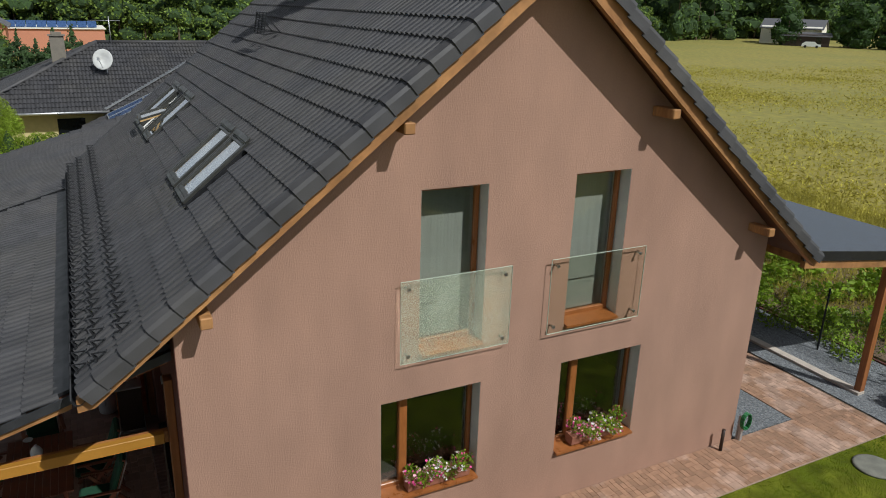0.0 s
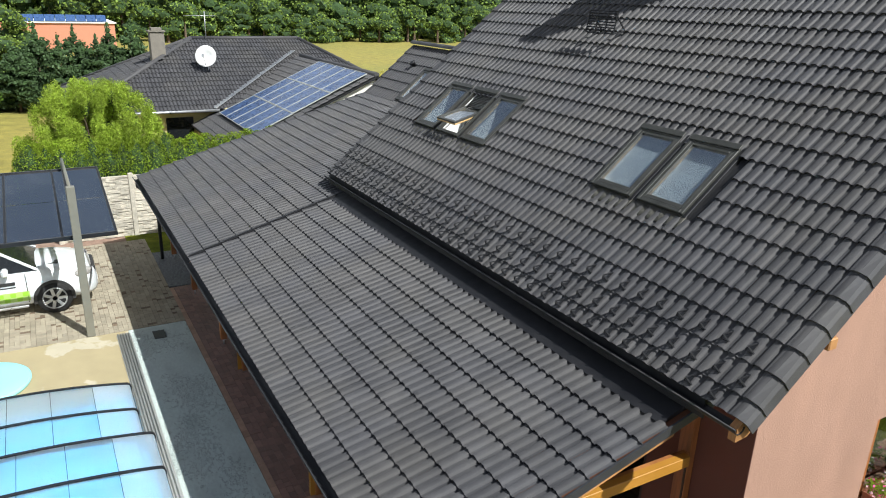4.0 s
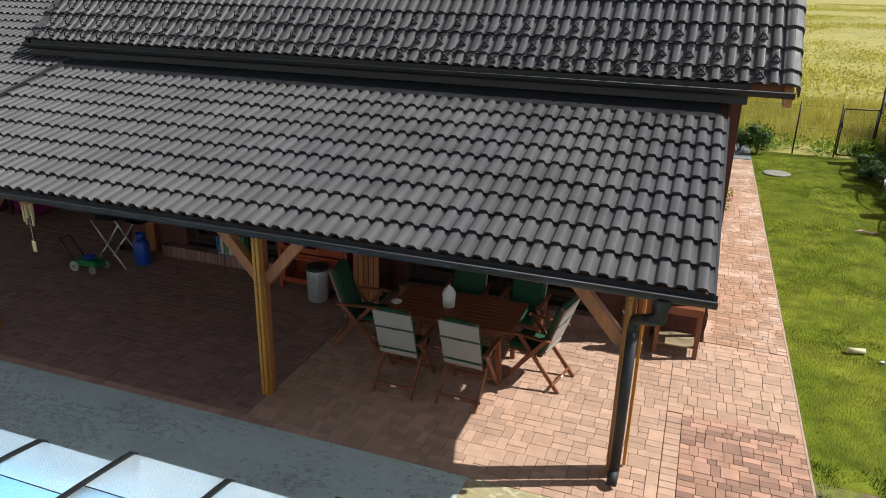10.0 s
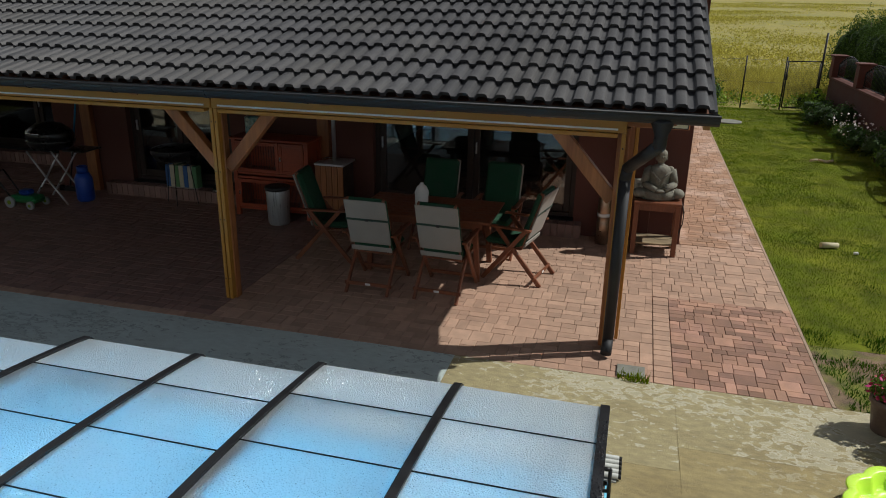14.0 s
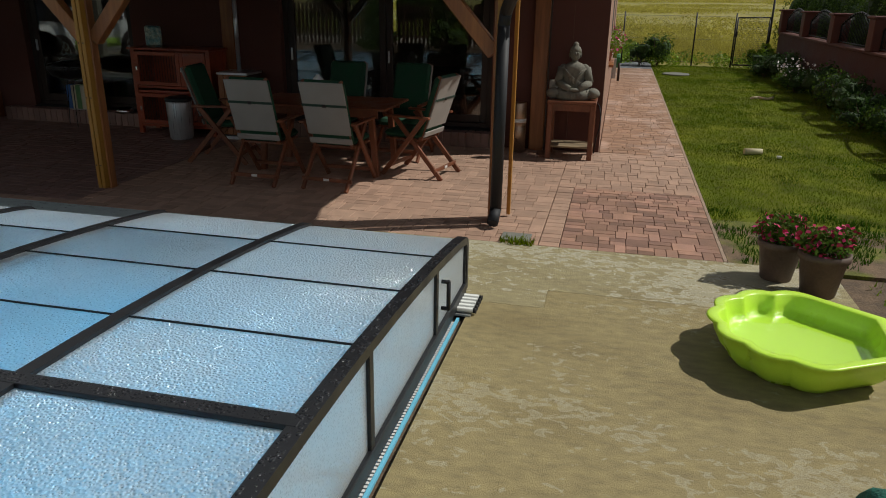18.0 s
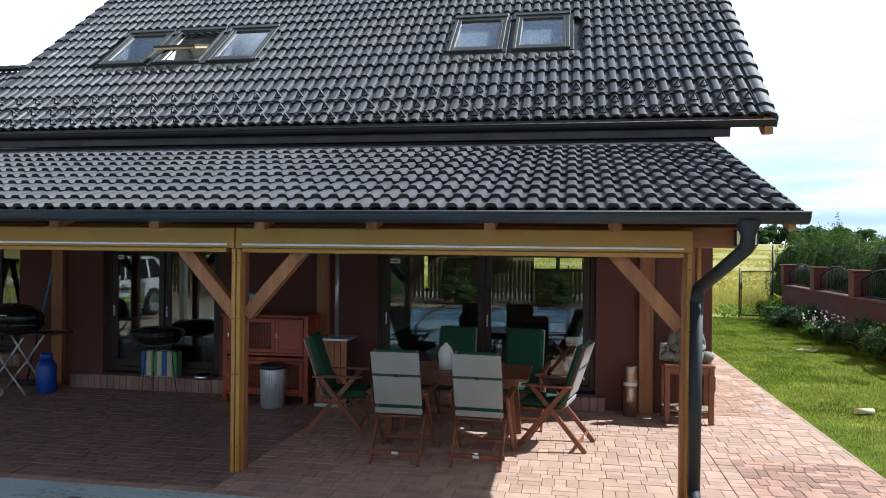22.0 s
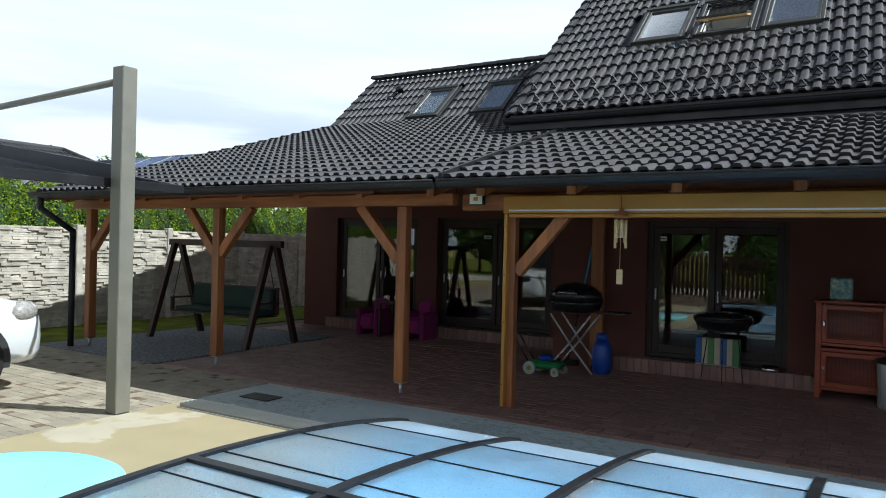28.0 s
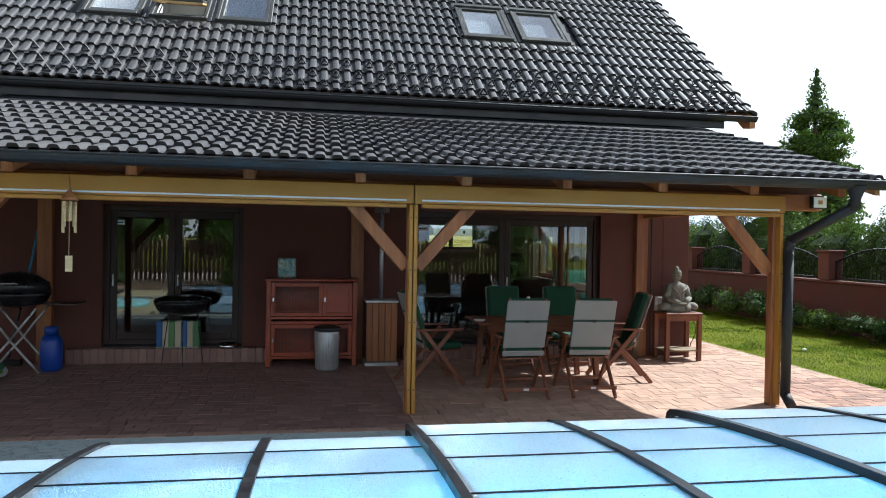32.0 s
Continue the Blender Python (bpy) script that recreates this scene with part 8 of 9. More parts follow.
roof_face([(EX, SY, EZ), (EX, NY, EZ), (RX, RYB, NRZ), (RX, RYA, NRZ)])
roof_face([(WXn, SY, EZ), (WXn, NY, EZ), (RX, RYB, NRZ), (RX, RYA, NRZ)])
roof_face([(EX, SY, EZ), (WXn, SY, EZ), (RX, RYA, NRZ)])
roof_face([(EX, NY, EZ), (WXn, NY, EZ), (RX, RYB, NRZ)])
tanE = (NRZ - EZ) / (EX - RX)
cE = math.cos(math.atan(tanE))
lenE = (EX - RX) / cE
frE = Matrix.Translation((EX, 0, EZ)) @ Matrix.Rotation(math.pi / 2, 4, "Z") @ Matrix.Rotation(math.atan(tanE), 4, "X")
lay_tiles(nb, frE, SY, 50, 16, 0.304, lenE / 16, lambda x, v: False, lambda x, v: not (SY + (RYA - SY) * v / lenE - .1 < x < NY - (NY - RYB) * v / lenE + .1))
tanS = (NRZ - EZ) / (RYA - SY)
lenS = (RYA - SY) / math.cos(math.atan(tanS))
frS = Matrix.Translation((0, SY, EZ)) @ Matrix.Rotation(math.atan(tanS), 4, "X")
lay_tiles(nb, frS, WXn, 31, 18, 0.304, lenS / 18, lambda x, v: False, lambda x, v: abs(x - RX) > (EX - RX) * (1 - v / lenS) + .1)
for p, q in (((EX, SY, EZ), (RX, RYA, NRZ)), ((RX, RYA, NRZ), (RX, RYB, NRZ)), ((RX, RYB, NRZ), (EX, NY, EZ)), ((WXn, SY, EZ), (RX, RYA, NRZ))):
    bm = bmesh.new()
    bm_cyl(bm, (p[0], p[1], p[2] + .04), (q[0], q[1], q[2] + .04), 0.10, seg=8)
    part("ridge", bm, M["tile"], nb)
bm = bmesh.new()
bm_cyl(bm, (EX + .05, SY, EZ - .03), (EX + .05, 4.0, EZ - .03), 0.06, seg=8)
part("gutter", bm, M["silver"], nb)
bm = bmesh.new()
bm_box(bm, -27.295, -27.25, 1.9, 3.0, 0.9, 2.0)
w = part("window", bm, M["carglass"], nb)
# solar wing
SE, SRY, SRZ, SEY, SEZ = -20.6, 8.6, 4.27, 2.9, 1.70
tanP = (SRZ - SEZ) / (SRY - SEY)
lenP = (SRY - SEY) / math.cos(math.atan(tanP))
bm = bmesh.new()
bm_prism(bm, [(-29.5, SEY, SEZ - .02), (-29.5, SRY, SRZ - .02), (-29.5, SRY, SRZ - .10), (-29.5, SEY, SEZ - .10)], (-SE * -1 + 29.5, 0, 0))
bm_prism(bm, [(-29.5, SRY, SRZ), (-29.5, 14.2, SEZ), (-29.5, 14.2, SEZ - .1), (-29.5, SRY, SRZ - .1)], (SE + 29.5, 0, 0))
part("roof_slope", bm, M["metal_dark"], nb)
frP = Matrix.Translation((0, SEY, SEZ)) @ Matrix.Rotation(math.atan(tanP), 4, "X")


def main_over(x, v):
    y, z = SEY + v * math.cos(math.atan(tanP)), SEZ + v * math.sin(math.atan(tanP))
    return x < EX and z < EZ + (EX - x) * tanE


lay_tiles(nb, frP, -29.5, 30, 18, 0.2967, lenP / 18, lambda x, v: False, main_over)
bm = bmesh.new()
bm_cyl(bm, (-29.5, SRY, SRZ + .03), (SE, SRY, SRZ + .03), 0.1, seg=8)
part("ridge", bm, M["tile"], nb)
bm = bmesh.new()
bm_bar(bm, (-26.7, 3.8, 2.42), (-30.4, 8.5, 4.47), 0.25, 0.03)
part("valley", bm, M["silver"], nb, "silver valley sheet")
M["cell"] = material("blue_solar_cell", (0.045, 0.085, 0.19), 0.3, vary=0.15, scale=4, bump=0, island=0.2, spec=0.25)
pw, ph = 1.05, 1.65
for r in range(3):
    for c in range(5):
        sp = thing("solar_panel", "blue solar panel in a pale frame on the tiled roof", "solar panel", frP @ Matrix.Translation((-26.1 - 0.05 * r + c * pw, 1.12 + r * ph, 0.12)), "solar panels")
        bm = bmesh.new()
        for a, b, d, e in ((0, pw - .02, 0, .022), (0, pw - .02, ph - .042, ph - .02), (0, .022, .022, ph - .042), (pw - .042, pw - .02, .022, ph - .042)):
            bm_box(bm, a, b, d, e, 0, 0.04)
        part("frame", bm, M["rail_grey"], sp)
        bm = bmesh.new()
        for i in range(6):
            for j in range(9):
                x0, y0 = .03 + i * (pw - .08) / 6, .03 + j * (ph - .08) / 9
                bm_box(bm, x0 + .003, x0 + (pw - .08) / 6 - .003, y0 + .003, y0 + (ph - .08) / 9 - .003, 0.02, 0.03)
        tagged(part("cell_grid", bm, M["cell"], sp), kind="stuff")
        bm = bmesh.new()
        bm_box(bm, .022, pw - .042, .022, ph - .042, 0.005, 0.016)
        part("backsheet", bm, M["blind_white"], sp)
M["chimgrey"] = material("grey_chimney_render", (0.20, 0.18, 0.15), 0.9, vary=0.12)
t = thing("chimney", "grey rendered chimney of the neighbour's house", "chimney", pose(-30.4, 2.28, 3.6))
bm = bmesh.new()
bm_box(bm, -0.30, 0.30, -0.30, 0.30, 0, 1.72, 0.01)
part("flue", bm, M["chimgrey"], t)
bm = bmesh.new()
bm_box(bm, -0.36, 0.36, -0.36, 0.36, 1.723, 1.78, 0.01)
bm_box(bm, -0.22, 0.22, -0.22, 0.22, 1.78, 1.9, 0.01)
part("cap", bm, M["chimgrey"], t)
t = thing("satellite_dish", "white satellite dish on the neighbour's roof", "satellite dish", pose(-29.0, 4.1, 4.35, 78, 0, 62))
bm = bmesh.new()
bm_lathe(bm, [(0.02, 0.0), (0.25, 0.03), (0.45, 0.10), (0.47, 0.11), (0.45, 0.12), (0.24, 0.045), (0.02, 0.015)], seg=28)
part("dish", bm, M["whiteline"], t)
bm = bmesh.new()
bm_cyl(bm, (0, -0.4, 0.05), (0, -0.05, 0.5), 0.012)
bm_box(bm, -0.05, 0.05, -0.1, 0.03, 0.46, 0.55, 0.01)
part("arm", bm, M["silver"], t)
bm = bmesh.new()
bm_cyl(bm, (0, 0.0, -0.02), (0, -0.35, -0.3), 0.025)
bm_cyl(bm, (0, -0.35, -0.3), (0, -1.0, -0.35), 0.025)
part("mast", bm, M["silver"], t)
t = thing("antenna", "thin metal television antenna on the ridge", "antenna", pose(-31.2, 4.6, 4.9))
bm = bmesh.new()
bm_cyl(bm, (0, 0, 0), (0, 0, 1.3), 0.02)
bm_cyl(bm, (0, -0.9, 1.1), (0, 0.5, 1.1), 0.012)
for i in range(9):
    bm_cyl(bm, (-.25, -0.9 + i * .1, 1.1), (.25, -0.9 + i * .1, 1.1), 0.006, seg=5)
part("rods", bm, M["silver"], t)

# ---- far houses, woods ----
def far_house(x, y, w, d, h, ridge, turn, wall, roof, label, rows=1):
    t = thing("far_house", label, "house", pose(x, y, ground_z(x, y) - 0.02, 0, 0, turn), "far houses")
    bm = bmesh.new()
    bm_box(bm, -w / 2, w / 2, -d / 2, d / 2, 0, h)
    bm_prism(bm, [(-w / 2, -d / 2, h), (-w / 2, d / 2, h), (-w / 2, 0, ridge - .1)], (w, 0, 0))
    part("wall", bm, wall, t)
    bm = bmesh.new()
    for s in (-1, 1):
        bm_prism(bm, [(-w / 2 - .4, 0, ridge), (-w / 2 - .4, s * (d / 2 + .4), h - .2), (-w / 2 - .4, s * (d / 2 + .4), h - .35), (-w / 2 - .4, 0, ridge - .15)], (w + .8, 0, 0))
    part("roof", bm, roof, t)
    for k in range(rows):
        for s in (-0.27, 0.27):
            for fx, fy in ((w / 2, s * d), ):
                bm = bmesh.new()
                bm_box(bm, fx, fx + .04, fy - .55, fy + .55, h * .25 + k * 2.7, h * .25 + 1.6 + k * 2.7)
                wi = part("window", bm, M["whiteline"], t)
                bm = bmesh.new()
                bm_box(bm, fx + .041, fx + .05, fy - .45, fy + .45, h * .25 + .1 + k * 2.7, h * .25 + 1.5 + k * 2.7)
                part("pane", bm, M["carglass"], wi)
            bm = bmesh.new()
            bm_box(bm, s * w - .55, s * w + .55, -d / 2 - .04, -d / 2, h * .25 + k * 2.7, h * .25 + 1.5 + k * 2.7)
            part("window", bm, M["carglass"], t)


M["orangewall"] = material("salmon_render", (0.55, 0.24, 0.15), 0.9, vary=0.06)
M["redroof"] = material("red_roof", (0.30, 0.08, 0.05), 0.8, vary=0.15)
M["greyroof"] = material("grey_roof", (0.12, 0.12, 0.13), 0.7, vary=0.15)
far_house(-88, -7.2, 9, 8, 3.9, 6.6, 2, M["orangewall"], M["greyroof"], "salmon-coloured house with a grey roof among trees", 1)
t = thing("flat_building", "flat orange building carrying rows of solar panels", "house", pose(-100, 1.2, -0.1))
bm = bmesh.new()
bm_box(bm, -5, 5, -5.8, 5.8, 0, 3.0)
part("wall", bm, M["orangewall"], t)
bm = bmesh.new()
bm_box(bm, -5.2, 5.2, -6.0, 6.0, 3.002, 3.12)
part("roof", bm, M["whitewall"], t)
for i in range(10):
    bm = bmesh.new()
    bm_bar(bm, (3.0, -5.6 + i * 1.12, 3.9), (4.2, -5.6 + i * 1.12, 3.2), 1.06, 0.04, 0)
    part("solar_panel", bm, M["cell"], t)
far_house(-122, 168, 14, 9, 4, 6, 30, M["whitewall"], M["greyroof"], "pale two-storey house beyond the field", 1)
far_house(-95, 176, 8, 6, 2.6, 4.0, 40, M["redroof"], M["greyroof"], "small red cabin beyond the field", 1)
far_house(-80, 190, 9, 6, 2.6, 4.2, 50, M["redroof"], M["greyroof"], "small red cabin with a grey roof beyond the field", 1)
far_house(-112, 160, 10, 5, 2.6, 3.2, 40, M["doorframe"], M["greyroof"], "dark low shed beyond the field", 1)
for x, y, w, d, h, m, lab in ((-6, 318, 22, 12, 4, "whitewall", "long white farm hall at the edge of the woods"), (58, 330, 19, 12, 3.2, "silver", "long pale metal hall beyond the field"), (8, 312, 7, 7, 2.6, "redroof", "red-roofed hall at the edge of the woods")):
    far_house(x, y, w, d, h, h + 1.5, 0, M[m], M["silver"] if m != "redroof" else M["redroof"], lab, 1)
t = thing("parked_car", "small white car parked beyond the field", "car", pose(-105, 153, -0.09, 0, 0, 40))
bm = bmesh.new()
bm_prism(bm, [(-2, 0, .3), (2, 0, .3), (2, 0, .8), (1.3, 0, .85), (0.7, 0, 1.35), (-1.2, 0, 1.35), (-1.9, 0, .9)], (0, 1.6, 0))
part("body", bm, M["carpaint"], t)
for x in (-1.2, 1.2):
    for y in (-.01, 1.61):
        bm = bmesh.new()
        bm_cyl(bm, (x, y - .08, .3), (x, y + .08, .3), .3, seg=14)
        part("wheel", bm, M["rubber"], t)
copy_thing(t, pose(20.0, -50.0, -0.03, 0, 0, 12))["label"] = "small white car parked on the lawn across the road"


def wood_stuff(name, label, spots, mat, per, size):
    t = thing(name, label, "woods", pose(0, 0, 0), kind="stuff")
    lob = []
    bm = bmesh.new()
    for x, y, h, r in spots:
        g = ground_z(x, y)
        bm_cyl(bm, (x, y, g), (x, y, g + h * .6), 0.25, 0.1, 5, False)
        for k in range(8):
            a, f = random.uniform(0, 6.28), random.random()
            o = r * .6 * (1 - .6 * f)
            lob.append((x + o * math.cos(a), y + o * math.sin(a), g + h * (.06 + .84 * f), r * .55, r * .55, h * .17))
    part("trunk_mass", bm, M["bark"], t)
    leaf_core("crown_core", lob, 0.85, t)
    leaf_cloud("crown_mass", mat, lob, per * len(spots), size, t, shell=0.35, slim=0.7)


R = random.Random(5)
M["leaf_spruce"] = leaf_material("spruce_needle", (0.075, 0.125, 0.05))
sp = [(R.uniform(-128, -112), -70 + i * 1.25 + R.uniform(-1, 1), R.uniform(6, 10), R.uniform(3, 5)) for i in range(150)]
wood_stuff("far_woods", "dense mixed green trees beyond the field", sp, M["leaf_wood"], 900, 0.24)
sp = [(R.uniform(-112, -104), 14 + i * 1.7 + R.uniform(-1, 1), R.uniform(3, 6), R.uniform(2, 3)) for i in range(52)]
wood_stuff("far_woods", "light green poplars at the field edge", sp, M["leaf_wood"], 700, 0.18)
sp = [(R.uniform(-165, -132), -90 + i * 2 + R.uniform(-2, 2), R.uniform(13, 19), R.uniform(4, 6)) for i in range(125)]
wood_stuff("far_woods", "tall dark green woods behind the field", sp, M["leaf_deep"], 700, 0.4)
sp = [(R.uniform(-260, -190), -120 + i * 3 + R.uniform(-2, 2), R.uniform(18, 28), R.uniform(5, 8)) for i in range(110)]
wood_stuff("far_woods", "high green woods on the skyline", sp, M["leaf_wood"], 400, 0.7)
sp = [(R.uniform(-80, -42), -30 + i * .8 + R.uniform(-2, 2), R.uniform(3.5, 5.5), R.uniform(1.8, 3)) for i in range(34)]
wood_stuff("garden_trees", "mixed garden trees round the neighbours' houses", sp, M["leaf_wood"], 1800, 0.13)
sp = [(-118 + i * 5 + R.uniform(-3, 3), 160 + i * 2.5 + R.uniform(-6, 6), R.uniform(6, 12), R.uniform(3, 5)) for i in range(20)]
wood_stuff("far_woods", "dark trees round the cabins beyond the field", sp, M["leaf_dark"], 1500, 0.26)
sp = [(-230 + i * 1.4, R.uniform(345, 385), R.uniform(7.5, 10.5) - 0.008 * max(0, i - 150), R.uniform(4, 6)) for i in range(260)]
wood_stuff("far_woods", "dark pine woods on the horizon", sp, M["leaf_dark"], 350, 0.6)
sp = [(R.uniform(-210, -140), R.uniform(150, 260), R.uniform(12, 20), R.uniform(4, 7)) for _ in range(90)]
wood_stuff("far_woods", "tall dark woods behind the cabins", sp, M["leaf_deep"], 700, 0.45)
for x, y, h, r in ((-46, -2.3, 5.2, 1.7), (-44, -1.2, 4.6, 1.5), (-47, -0.2, 5.0, 1.6), (-45, 0.9, 4.6, 1.6), (-48, 1.9, 5.2, 1.6), (-46, 3.0, 5.4, 1.7), (-44, 4.2, 3.6, 1.5), (-45, -3.6, 4.2, 1.7), (-47, -5.2, 4.0, 1.6)):
    tree("spruce", "dark blue-green spruce in the neighbour's garden", x, y, h, r, 5000, M["leaf_spruce"], 0.10, 14, group="spruces", conifer=True)
for x, y, h, r, m in ((-42, -6.0, 3.6, 1.6, "leaf_mid"), (-40, 5.5, 2.6, 1.2, "leaf_mid")):
    tree("garden_tree", "leafy green tree in the neighbour's garden", x, y, h, r, 6000, M[m], 0.09, 18, group="garden trees")

# ---- behind the pool: picket fence, trees, road ----
t = thing("picket_fence", "brown wooden picket fence along the road", "fence", pose(0, -14.0, 0))
bm = bmesh.new()
bm_box(bm, -0.055, 0.055, -0.012, 0.012, 0.06, 1.55, 0.004)
me_picket = mesh_of("picket", bm, M["darkwood"])
for i in range(150):
    shared("picket", me_picket, None, t, Matrix.Translation((-19 + i * 0.16, 0, random.uniform(-.01, .01))))
bm = bmesh.new()
for z in (0.35, 1.2):
    bm_box(bm, -19.2, 5.2, 0.014, 0.06, z, z + .08)
part("rail", bm, M["darkwood"], t)
for i in range(11):
    bm = bmesh.new()
    bm_box(bm, -19.1 + i * 2.42, -19.0 + i * 2.42, 0.062, 0.16, -0.09, 1.45, 0.006)
    part("post", bm, M["darkwood"], t)
slab("roadside_lawn", -60, 40, -75, -22.004, -0.088, -0.03, M["grass"], "green lawn across the road", "lawn")
slab("road", -60, 40, -22, -16, -0.085, -0.02, M["kerb"], "pale dusty road behind the fence", "road")
for x, h in ((-7.5, 2.6), (-5.0, 3.2), (-1.5, 2.8), (2.5, 3.0), (-12, 2.7)):
    tree("young_conifer", "young conifer before the picket fence", x, -12.6, h, 0.7, 1500, M["leaf_mid"], 0.06, 10, group="young conifers", conifer=True)
for x, y, h, r in ((-1.5, -25, 5.0, 2.2), (2.5, -24, 4.2, 2.0), (6.5, -26, 5.5, 2.4), (-5.5, -27, 3.8, 1.8)):
    tree("roadside_tree", "leafy green tree across the road", x, y, h, r, 5000, M["leaf_mid"], 0.10, 16, 0.25, group="roadside trees")

for x, y, h, r in ((-9.5, -27, 6.0, 2.6), (-14, -25.5, 6.5, 2.8), (-18.5, -27, 5.6, 2.6), (-23, -25, 6.8, 3.0), (-28, -27, 6.0, 2.8)):
    tree("roadside_tree", "leafy green tree across the road", x, y, h, r, 6000, M["leaf_mid"], 0.12, 18, 0.22, group="roadside trees")
t = thing("clothed_table", "garden table under a green cloth at the edge of the lawn", "table", pose(4.3, -10.4, -0.03))
bm = bmesh.new()
bm_box(bm, -0.62, 0.62, -0.42, 0.42, 0.70, 0.73, 0.008)
part("tabletop", bm, M["chairwood"], t)
for x in (-0.55, 0.55):
    for y in (-0.35, 0.35):
        bm = bmesh.new()
        bm_box(bm, x - .03, x + .03, y - .03, y + .03, 0, 0.70, 0.004)
        part("leg", bm, M["chairwood"], t)
cl = thing("tablecloth", "mint-green tablecloth hanging over the garden table", "tablecloth", pose(4.3, -10.4, 0.702))
bm = bmesh.new()
n = 48
rings = []
for drop_z, grow, fold in ((0.004, 0.97, 0.0), (0.004, 1.0, 0.0), (-0.10, 1.02, 0.012), (-0.40, 1.05, 0.03)):
    ring = []
    for i in range(n):
        a = 2 * math.pi * (i + .5) / n
        c, d = math.cos(a), math.sin(a)
        k = 1 / max(abs(c) / 0.64, abs(d) / 0.44)
        k = (k * grow) * (1 + fold * math.sin(i * 1.9))
        ring.append(bm.verts.new((k * c, k * d, drop_z)))
    rings.append(ring)
for ra, rb in zip(rings[:-1], rings[1:]):
    for i in range(n):
        bm.faces.new((ra[i], ra[(i + 1) % n], rb[(i + 1) % n], rb[i])).smooth = True
bm.faces.new(rings[0])
part("cloth", bm, material("mint_cloth", (0.12, 0.42, 0.28), 0.9, vary=0.1, fine=90, bump=0.15), cl)
for x, y, w, d, h, r in ((2.9, -14.9, 0.9, 0.5, 0.42, 8), (4.0, -15.2, 1.0, 0.55, 0.38, -6), (5.1, -15.6, 0.8, 0.5, 0.45, 15)):
    bm = bmesh.new()
    bm_box(bm, -w / 2, w / 2, -d / 2, d / 2, 0, h, 0.05)
    for v in bm.verts:
        v.co += Vector((random.uniform(-.02, .02), random.uniform(-.02, .02), random.uniform(-.01, .01)))
    ob = part("stone_block", bm, M["kerb"])
    ob.matrix_world = pose(x, y, -0.03, 0, 0, r)
    tagged(ob, "pale rough stone block beside the road", "stone", "stone blocks")

# ---- pavers, grass ----
def bm_of_box(w, d, z, top):
    bm = bmesh.new()
    bm_box(bm, 0.002, w - .002, 0.002, d - .002, z, top, 0.003)
    return bm


def lay_pavers(bed, x0, x1, y0, y1, near, mat, a=0.20, b=0.10, z=-0.02, mixed=True, top=0.0, accent=None):
    """Pavers of mixed sizes in courses of one or two widths; near ones are parts, the rest is joined."""
    sizes = [(a, b), (a * .7, b), (b, b), (a, 2 * b), (a * .75, 2 * b), (b, 2 * b)]
    meshes = []
    for w, d in sizes:
        bm = bmesh.new()
        bm_box(bm, 0.002, w - .002, 0.002, d - .002, z, top, 0.003)
        meshes.append(mesh_of("paver", bm, mat))
    verts, faces, count, va, fa = [], [], 0, [], []
    extra = mesh_of("paver", bm_of_box(b, b, z, top), accent) if accent else None
    data = [(np.array([v.co[:] for v in m.vertices]), [list(p.vertices) for p in m.polygons]) for m in meshes]
    y = y0
    while y < y1 - .02:
        double = mixed and random.random() < .55 and y + 2 * b < y1 + .02
        d = 2 * b if double else b
        x = x0 - random.uniform(0, a * .55)
        while x < x1 - .001:
            if x < x0:
                ks = (0, 0) if double else (0,)
            elif double:
                ks = random.choice(((3,), (5,), (5,), (0, 0), (0, 0), (1, 1), (2, 2)))
            else:
                ks = (random.choice((0, 0, 0, 1, 2)) if mixed else 0,)
            w = sizes[ks[0]][0]
            xa, xb = max(x, x0), min(x + w, x1)
            x += w
            if x1 - xb < .04:
                x = xb = x1
            for row, k in enumerate(ks):
                m = Matrix.Translation((xa, y + row * b, random.uniform(-.003, .002))) @ Matrix.Diagonal(((xb - xa) / w, 1, 1, 1))
                odd = accent and k == 2 and random.random() < .6
                if near(xa, y) and count < 300:
                    shared("paver", extra if odd else meshes[k], None, bed, m)
                    count += 1
                else:
                    v, f = data[k]
                    vv, ff = (va, fa) if odd else (verts, faces)
                    o = len(vv)
                    arr = np.array(m)
                    vv.extend((v @ arr[:3, :3].T + arr[:3, 3]).tolist())
                    ff.extend([[i + o for i in q] for q in f])
        y += d
    if verts:
        tagged(raw("paver_field", verts, faces, JOINED[mat], bed), kind="stuff")
    if va:
        tagged(raw("accent_field", va, fa, JOINED[accent], bed), kind="stuff")


def course(bed, x, y0, y1, step, w, mat):
    """One straight border course along y."""
    bm = bmesh.new()
    bm_box(bm, 0.0, w, 0.003, step - .003, -0.02, 0.001, 0.004)
    me = mesh_of("border_paver", bm, mat)
    for i in range(int((y1 - y0) / step)):
        shared("border_paver", me, None, bed, Matrix.Translation((x, y0 + i * step, random.uniform(-.002, .002))))


def bed_of(name):
    return [o for o in scene.objects if o.name.startswith(name)]


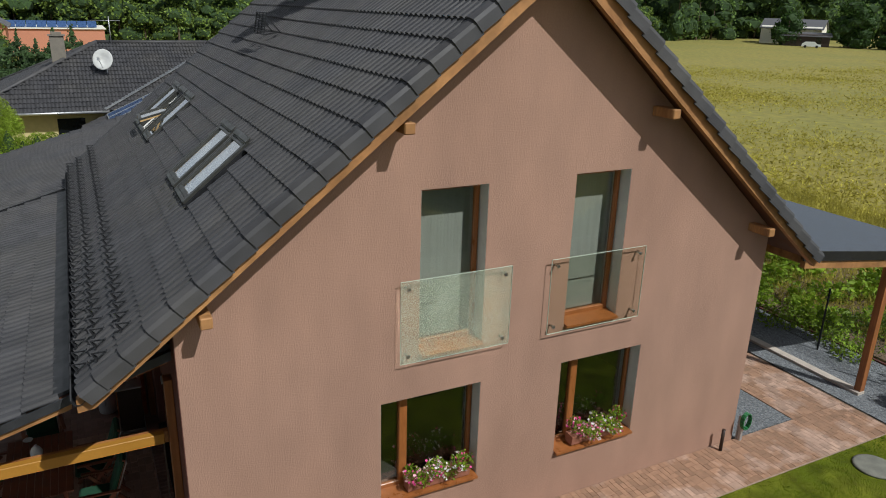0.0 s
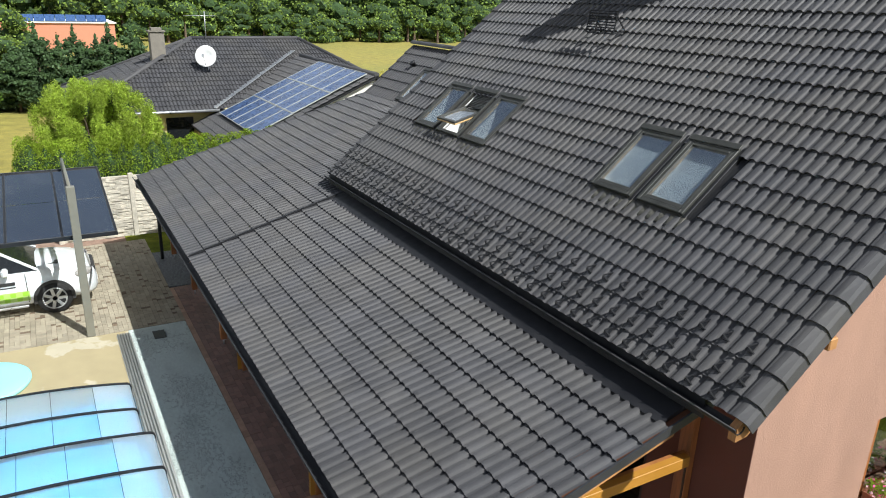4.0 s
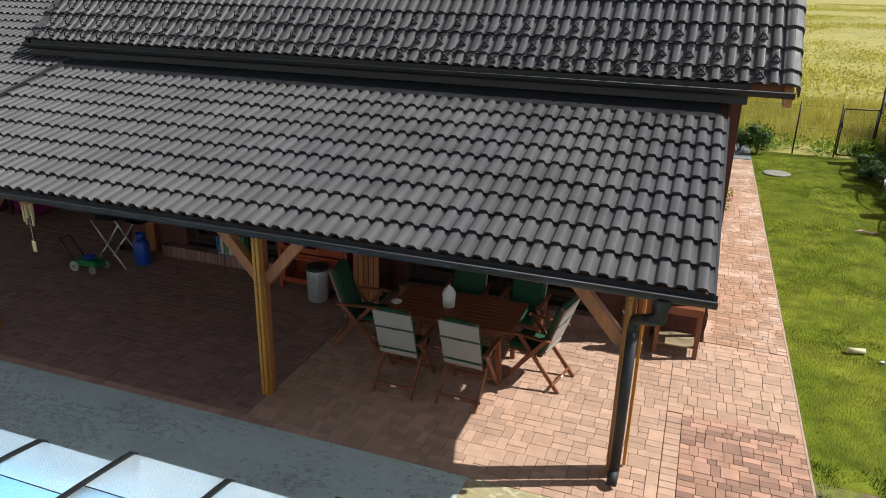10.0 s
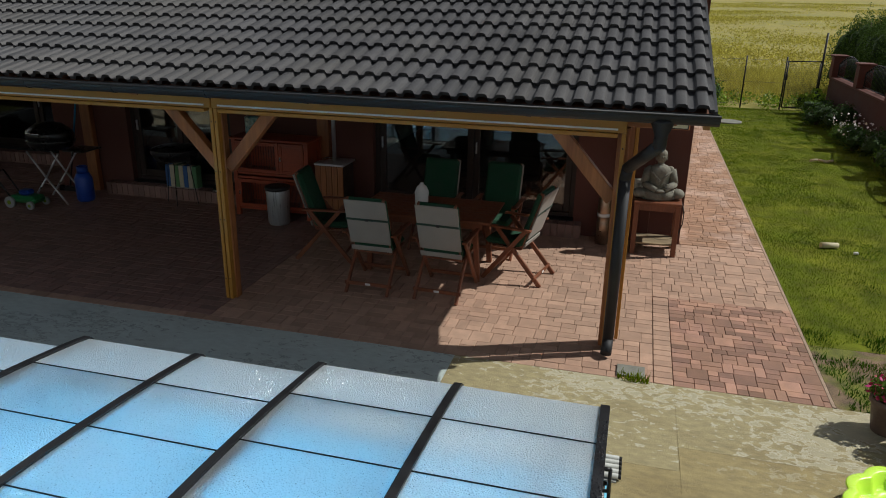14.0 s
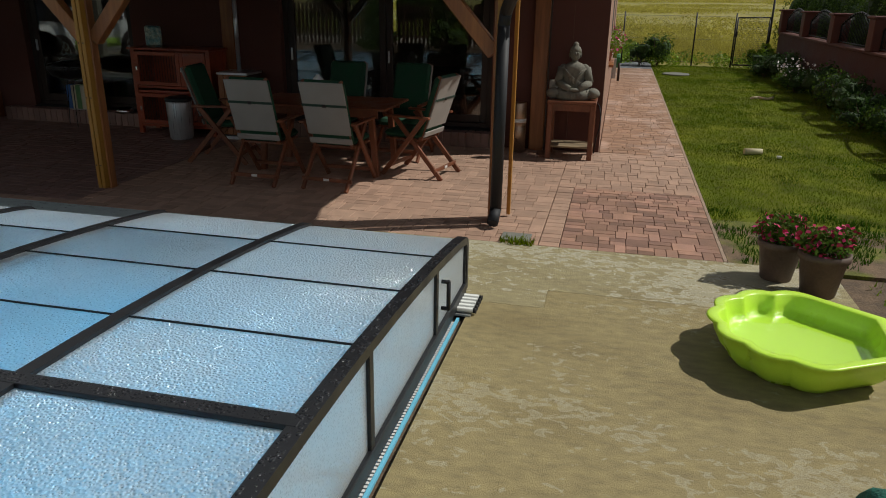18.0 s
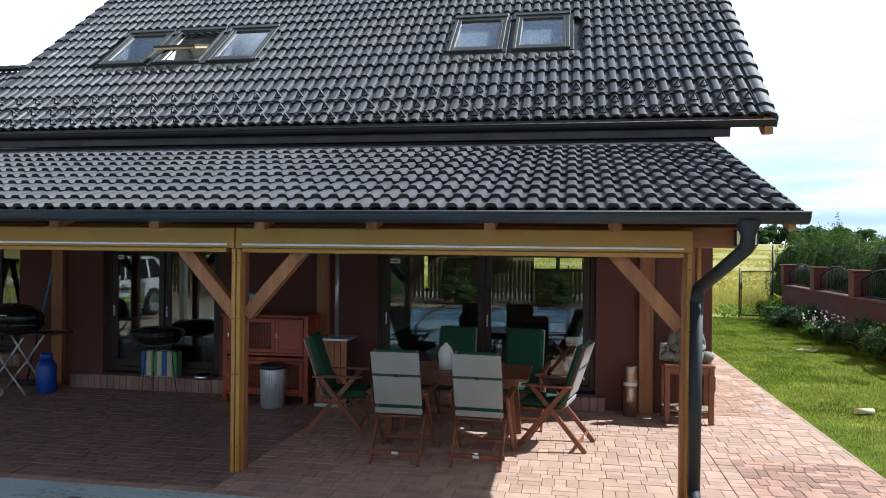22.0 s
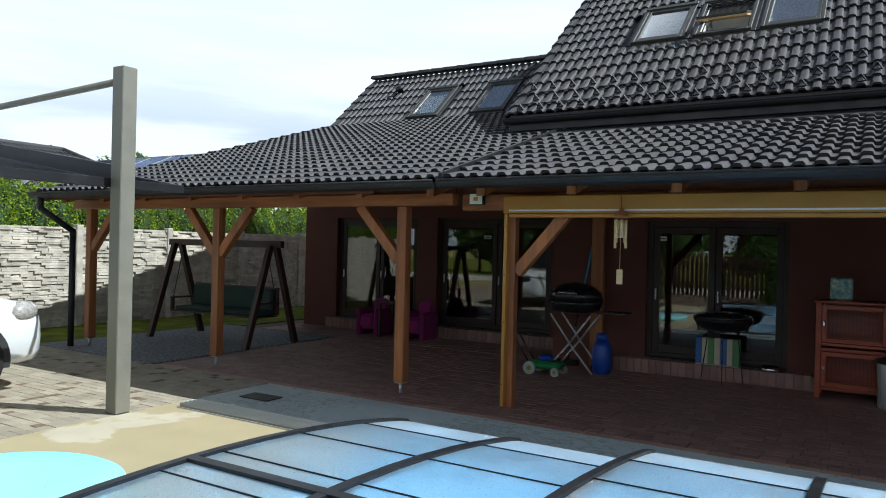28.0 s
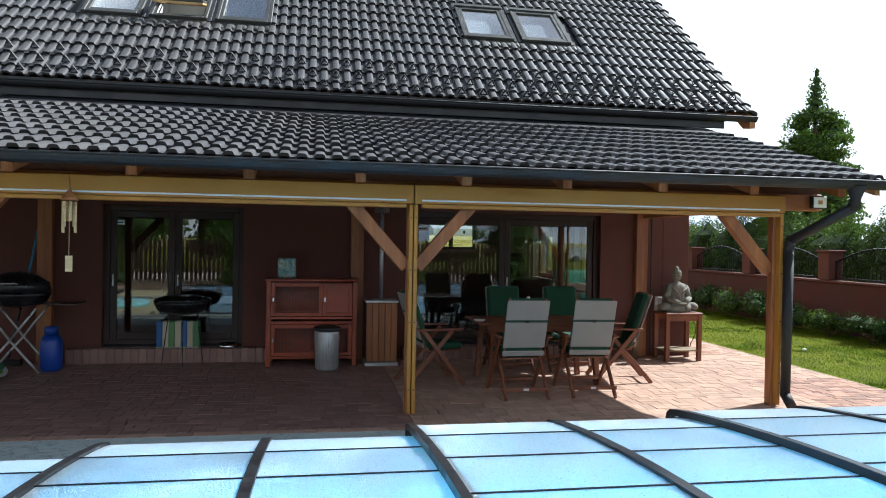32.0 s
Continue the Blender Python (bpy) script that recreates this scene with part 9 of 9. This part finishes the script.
bt = bed_of("terrace_bed")
lay_pavers(bt[0], -3.9, 0.45, -0.40, 3.34, lambda x, y: x > -1.6 and y < 2.4, M["brick"], 0.21, 0.107)
# from here inwards the darker paver colour stands for the veranda's shade
lay_pavers(bt[0], -13.1, -3.905, -0.40, 3.34, lambda x, y: x > -5.5 and y < 0.6, M["brick_shade"], 0.21, 0.107)
course(bt[0], 0.455, -0.51, 1.42, 0.107, 0.16, M["brick"])
lay_pavers(bt[0], -13.1, 0.45, -0.51, -0.40, lambda x, y: x > -6, M["brick"], 0.21, 0.108, mixed=False)
lay_pavers(bt[1], -15.1, -9.1, 3.4, 4.48, lambda x, y: False, M["brick_shade"], 0.21, 0.107)
bp = bed_of("path_bed")
lay_pavers(bt[0], 0.62, 1.857, -0.51, 1.42, lambda x, y: True, M["brick_dk"], 0.18, 0.09)
lay_pavers(bt[0], 0.452, 1.857, 1.43, 3.34, lambda x, y: False, M["brick"], 0.21, 0.107)
lay_pavers(bp[0], 0.81, 1.857, 3.37, 15.58, lambda x, y: y < 7, M["brick_path"], 0.19, 0.096)
lay_pavers(bed_of("rear_path_bed")[0], -8.4, 0.8, 14.12, 15.58, lambda x, y: x > -2, M["brick_path"], 0.19, 0.096)
lay_pavers(bed_of("drive_bed")[0], -17.4, -11.02, -9.5, -0.55, lambda x, y: x > -12.6 and y > -4, M["paver"], 0.20, 0.10, accent=M["paver_brown"])


def blades(name, label, x0, x1, y0, y1, n, h, mat, z=0.0, thin=None):
    x, y = np.random.uniform(x0, x1, n), np.random.uniform(y0, y1, n)
    if thin:
        keep = np.array([thin(a, b) for a, b in zip(x, y)])
        x, y = x[keep], y[keep]
        n = len(x)
    a = np.random.uniform(0, 6.28, n)
    hh = h * np.random.uniform(.5, 1.4, n)
    w = np.minimum(0.012, (0.10 + 0.08 * np.random.random(n)) * h)
    lean = np.random.normal(0, .4, (n, 2)) * hh[:, None]
    p0 = np.stack([x - np.cos(a) * w, y - np.sin(a) * w, np.full(n, z - .01)], 1)
    p1 = np.stack([x + np.cos(a) * w, y + np.sin(a) * w, np.full(n, z - .01)], 1)
    p2 = np.stack([x + lean[:, 0], y + lean[:, 1], z + hh], 1)
    ob = raw(name, np.stack([p0, p1, p2], 1).reshape(-1, 3).tolist(), np.arange(3 * n).reshape(-1, 3).tolist(), mat)
    return tagged(ob, label, "grass", kind="stuff")


def patchy(x, y):
    return noise.noise((x * 0.9, y * 0.9, 2)) + 0.5 * noise.noise((x * 3, y * 3, 7))


def sward(x, y):
    return y > 2 or noise.noise((x * 2.2, y * 2.2, 0)) + (y - 0.55) * 1.1 > -0.1


blades("grass", "short yellow-green mown grass of the lawn", 1.89, 5.2, 0.2, 16.9, 190000, 0.022, M["blade"], 0.0, sward)
blades("clover", "darker green clover patches in the lawn", 1.89, 5.2, 0.2, 16.9, 90000, 0.026, M["clover"], 0.0, lambda x, y: patchy(x, y) > 0.2 and sward(x, y))
blades("grass", "thin weedy grass at the edge of the lawn", 1.89, 5.2, -0.52, 1.0, 9000, 0.045, M["clover"], 0.0, lambda x, y: noise.noise((x * 2.5, y * 2.5, 0)) + 0.5 * noise.noise((x * 7, y * 7, 3)) > -0.05)
blades("weeds", "sparse weeds on the bare garden soil", 2.8, 5.2, -4.0, -0.6, 900, 0.06, M["leaf_hedge"], -0.03, lambda a, b: noise.noise((a * 3, b * 3, 4)) > 0.15)
blades("joint_moss", "tuft of weeds at the downpipe foot", 0.15, 0.42, -0.56, -0.45, 160, 0.05, M["blade"], 0.0)
blades("grain", "ripe grain standing along the near field edge", -30, 30, 18.8, 30, 110000, 0.42, M["grain"], -0.1)
spots = [(R.uniform(-60, 55), 27 + 150 * R.random() ** 1.6) for _ in range(260)]
lob = [(x, y, ground_z(x, y) + 0.14, R.uniform(5, 12), R.uniform(5, 12), 0.15) for x, y in spots]
tagged(leaf_cloud("grain", M["grain"], lob, 260000, 0.12, None, 0.0, 0.6, 0.28), "ripe yellow grain standing over the wide field", "grain", kind="stuff")
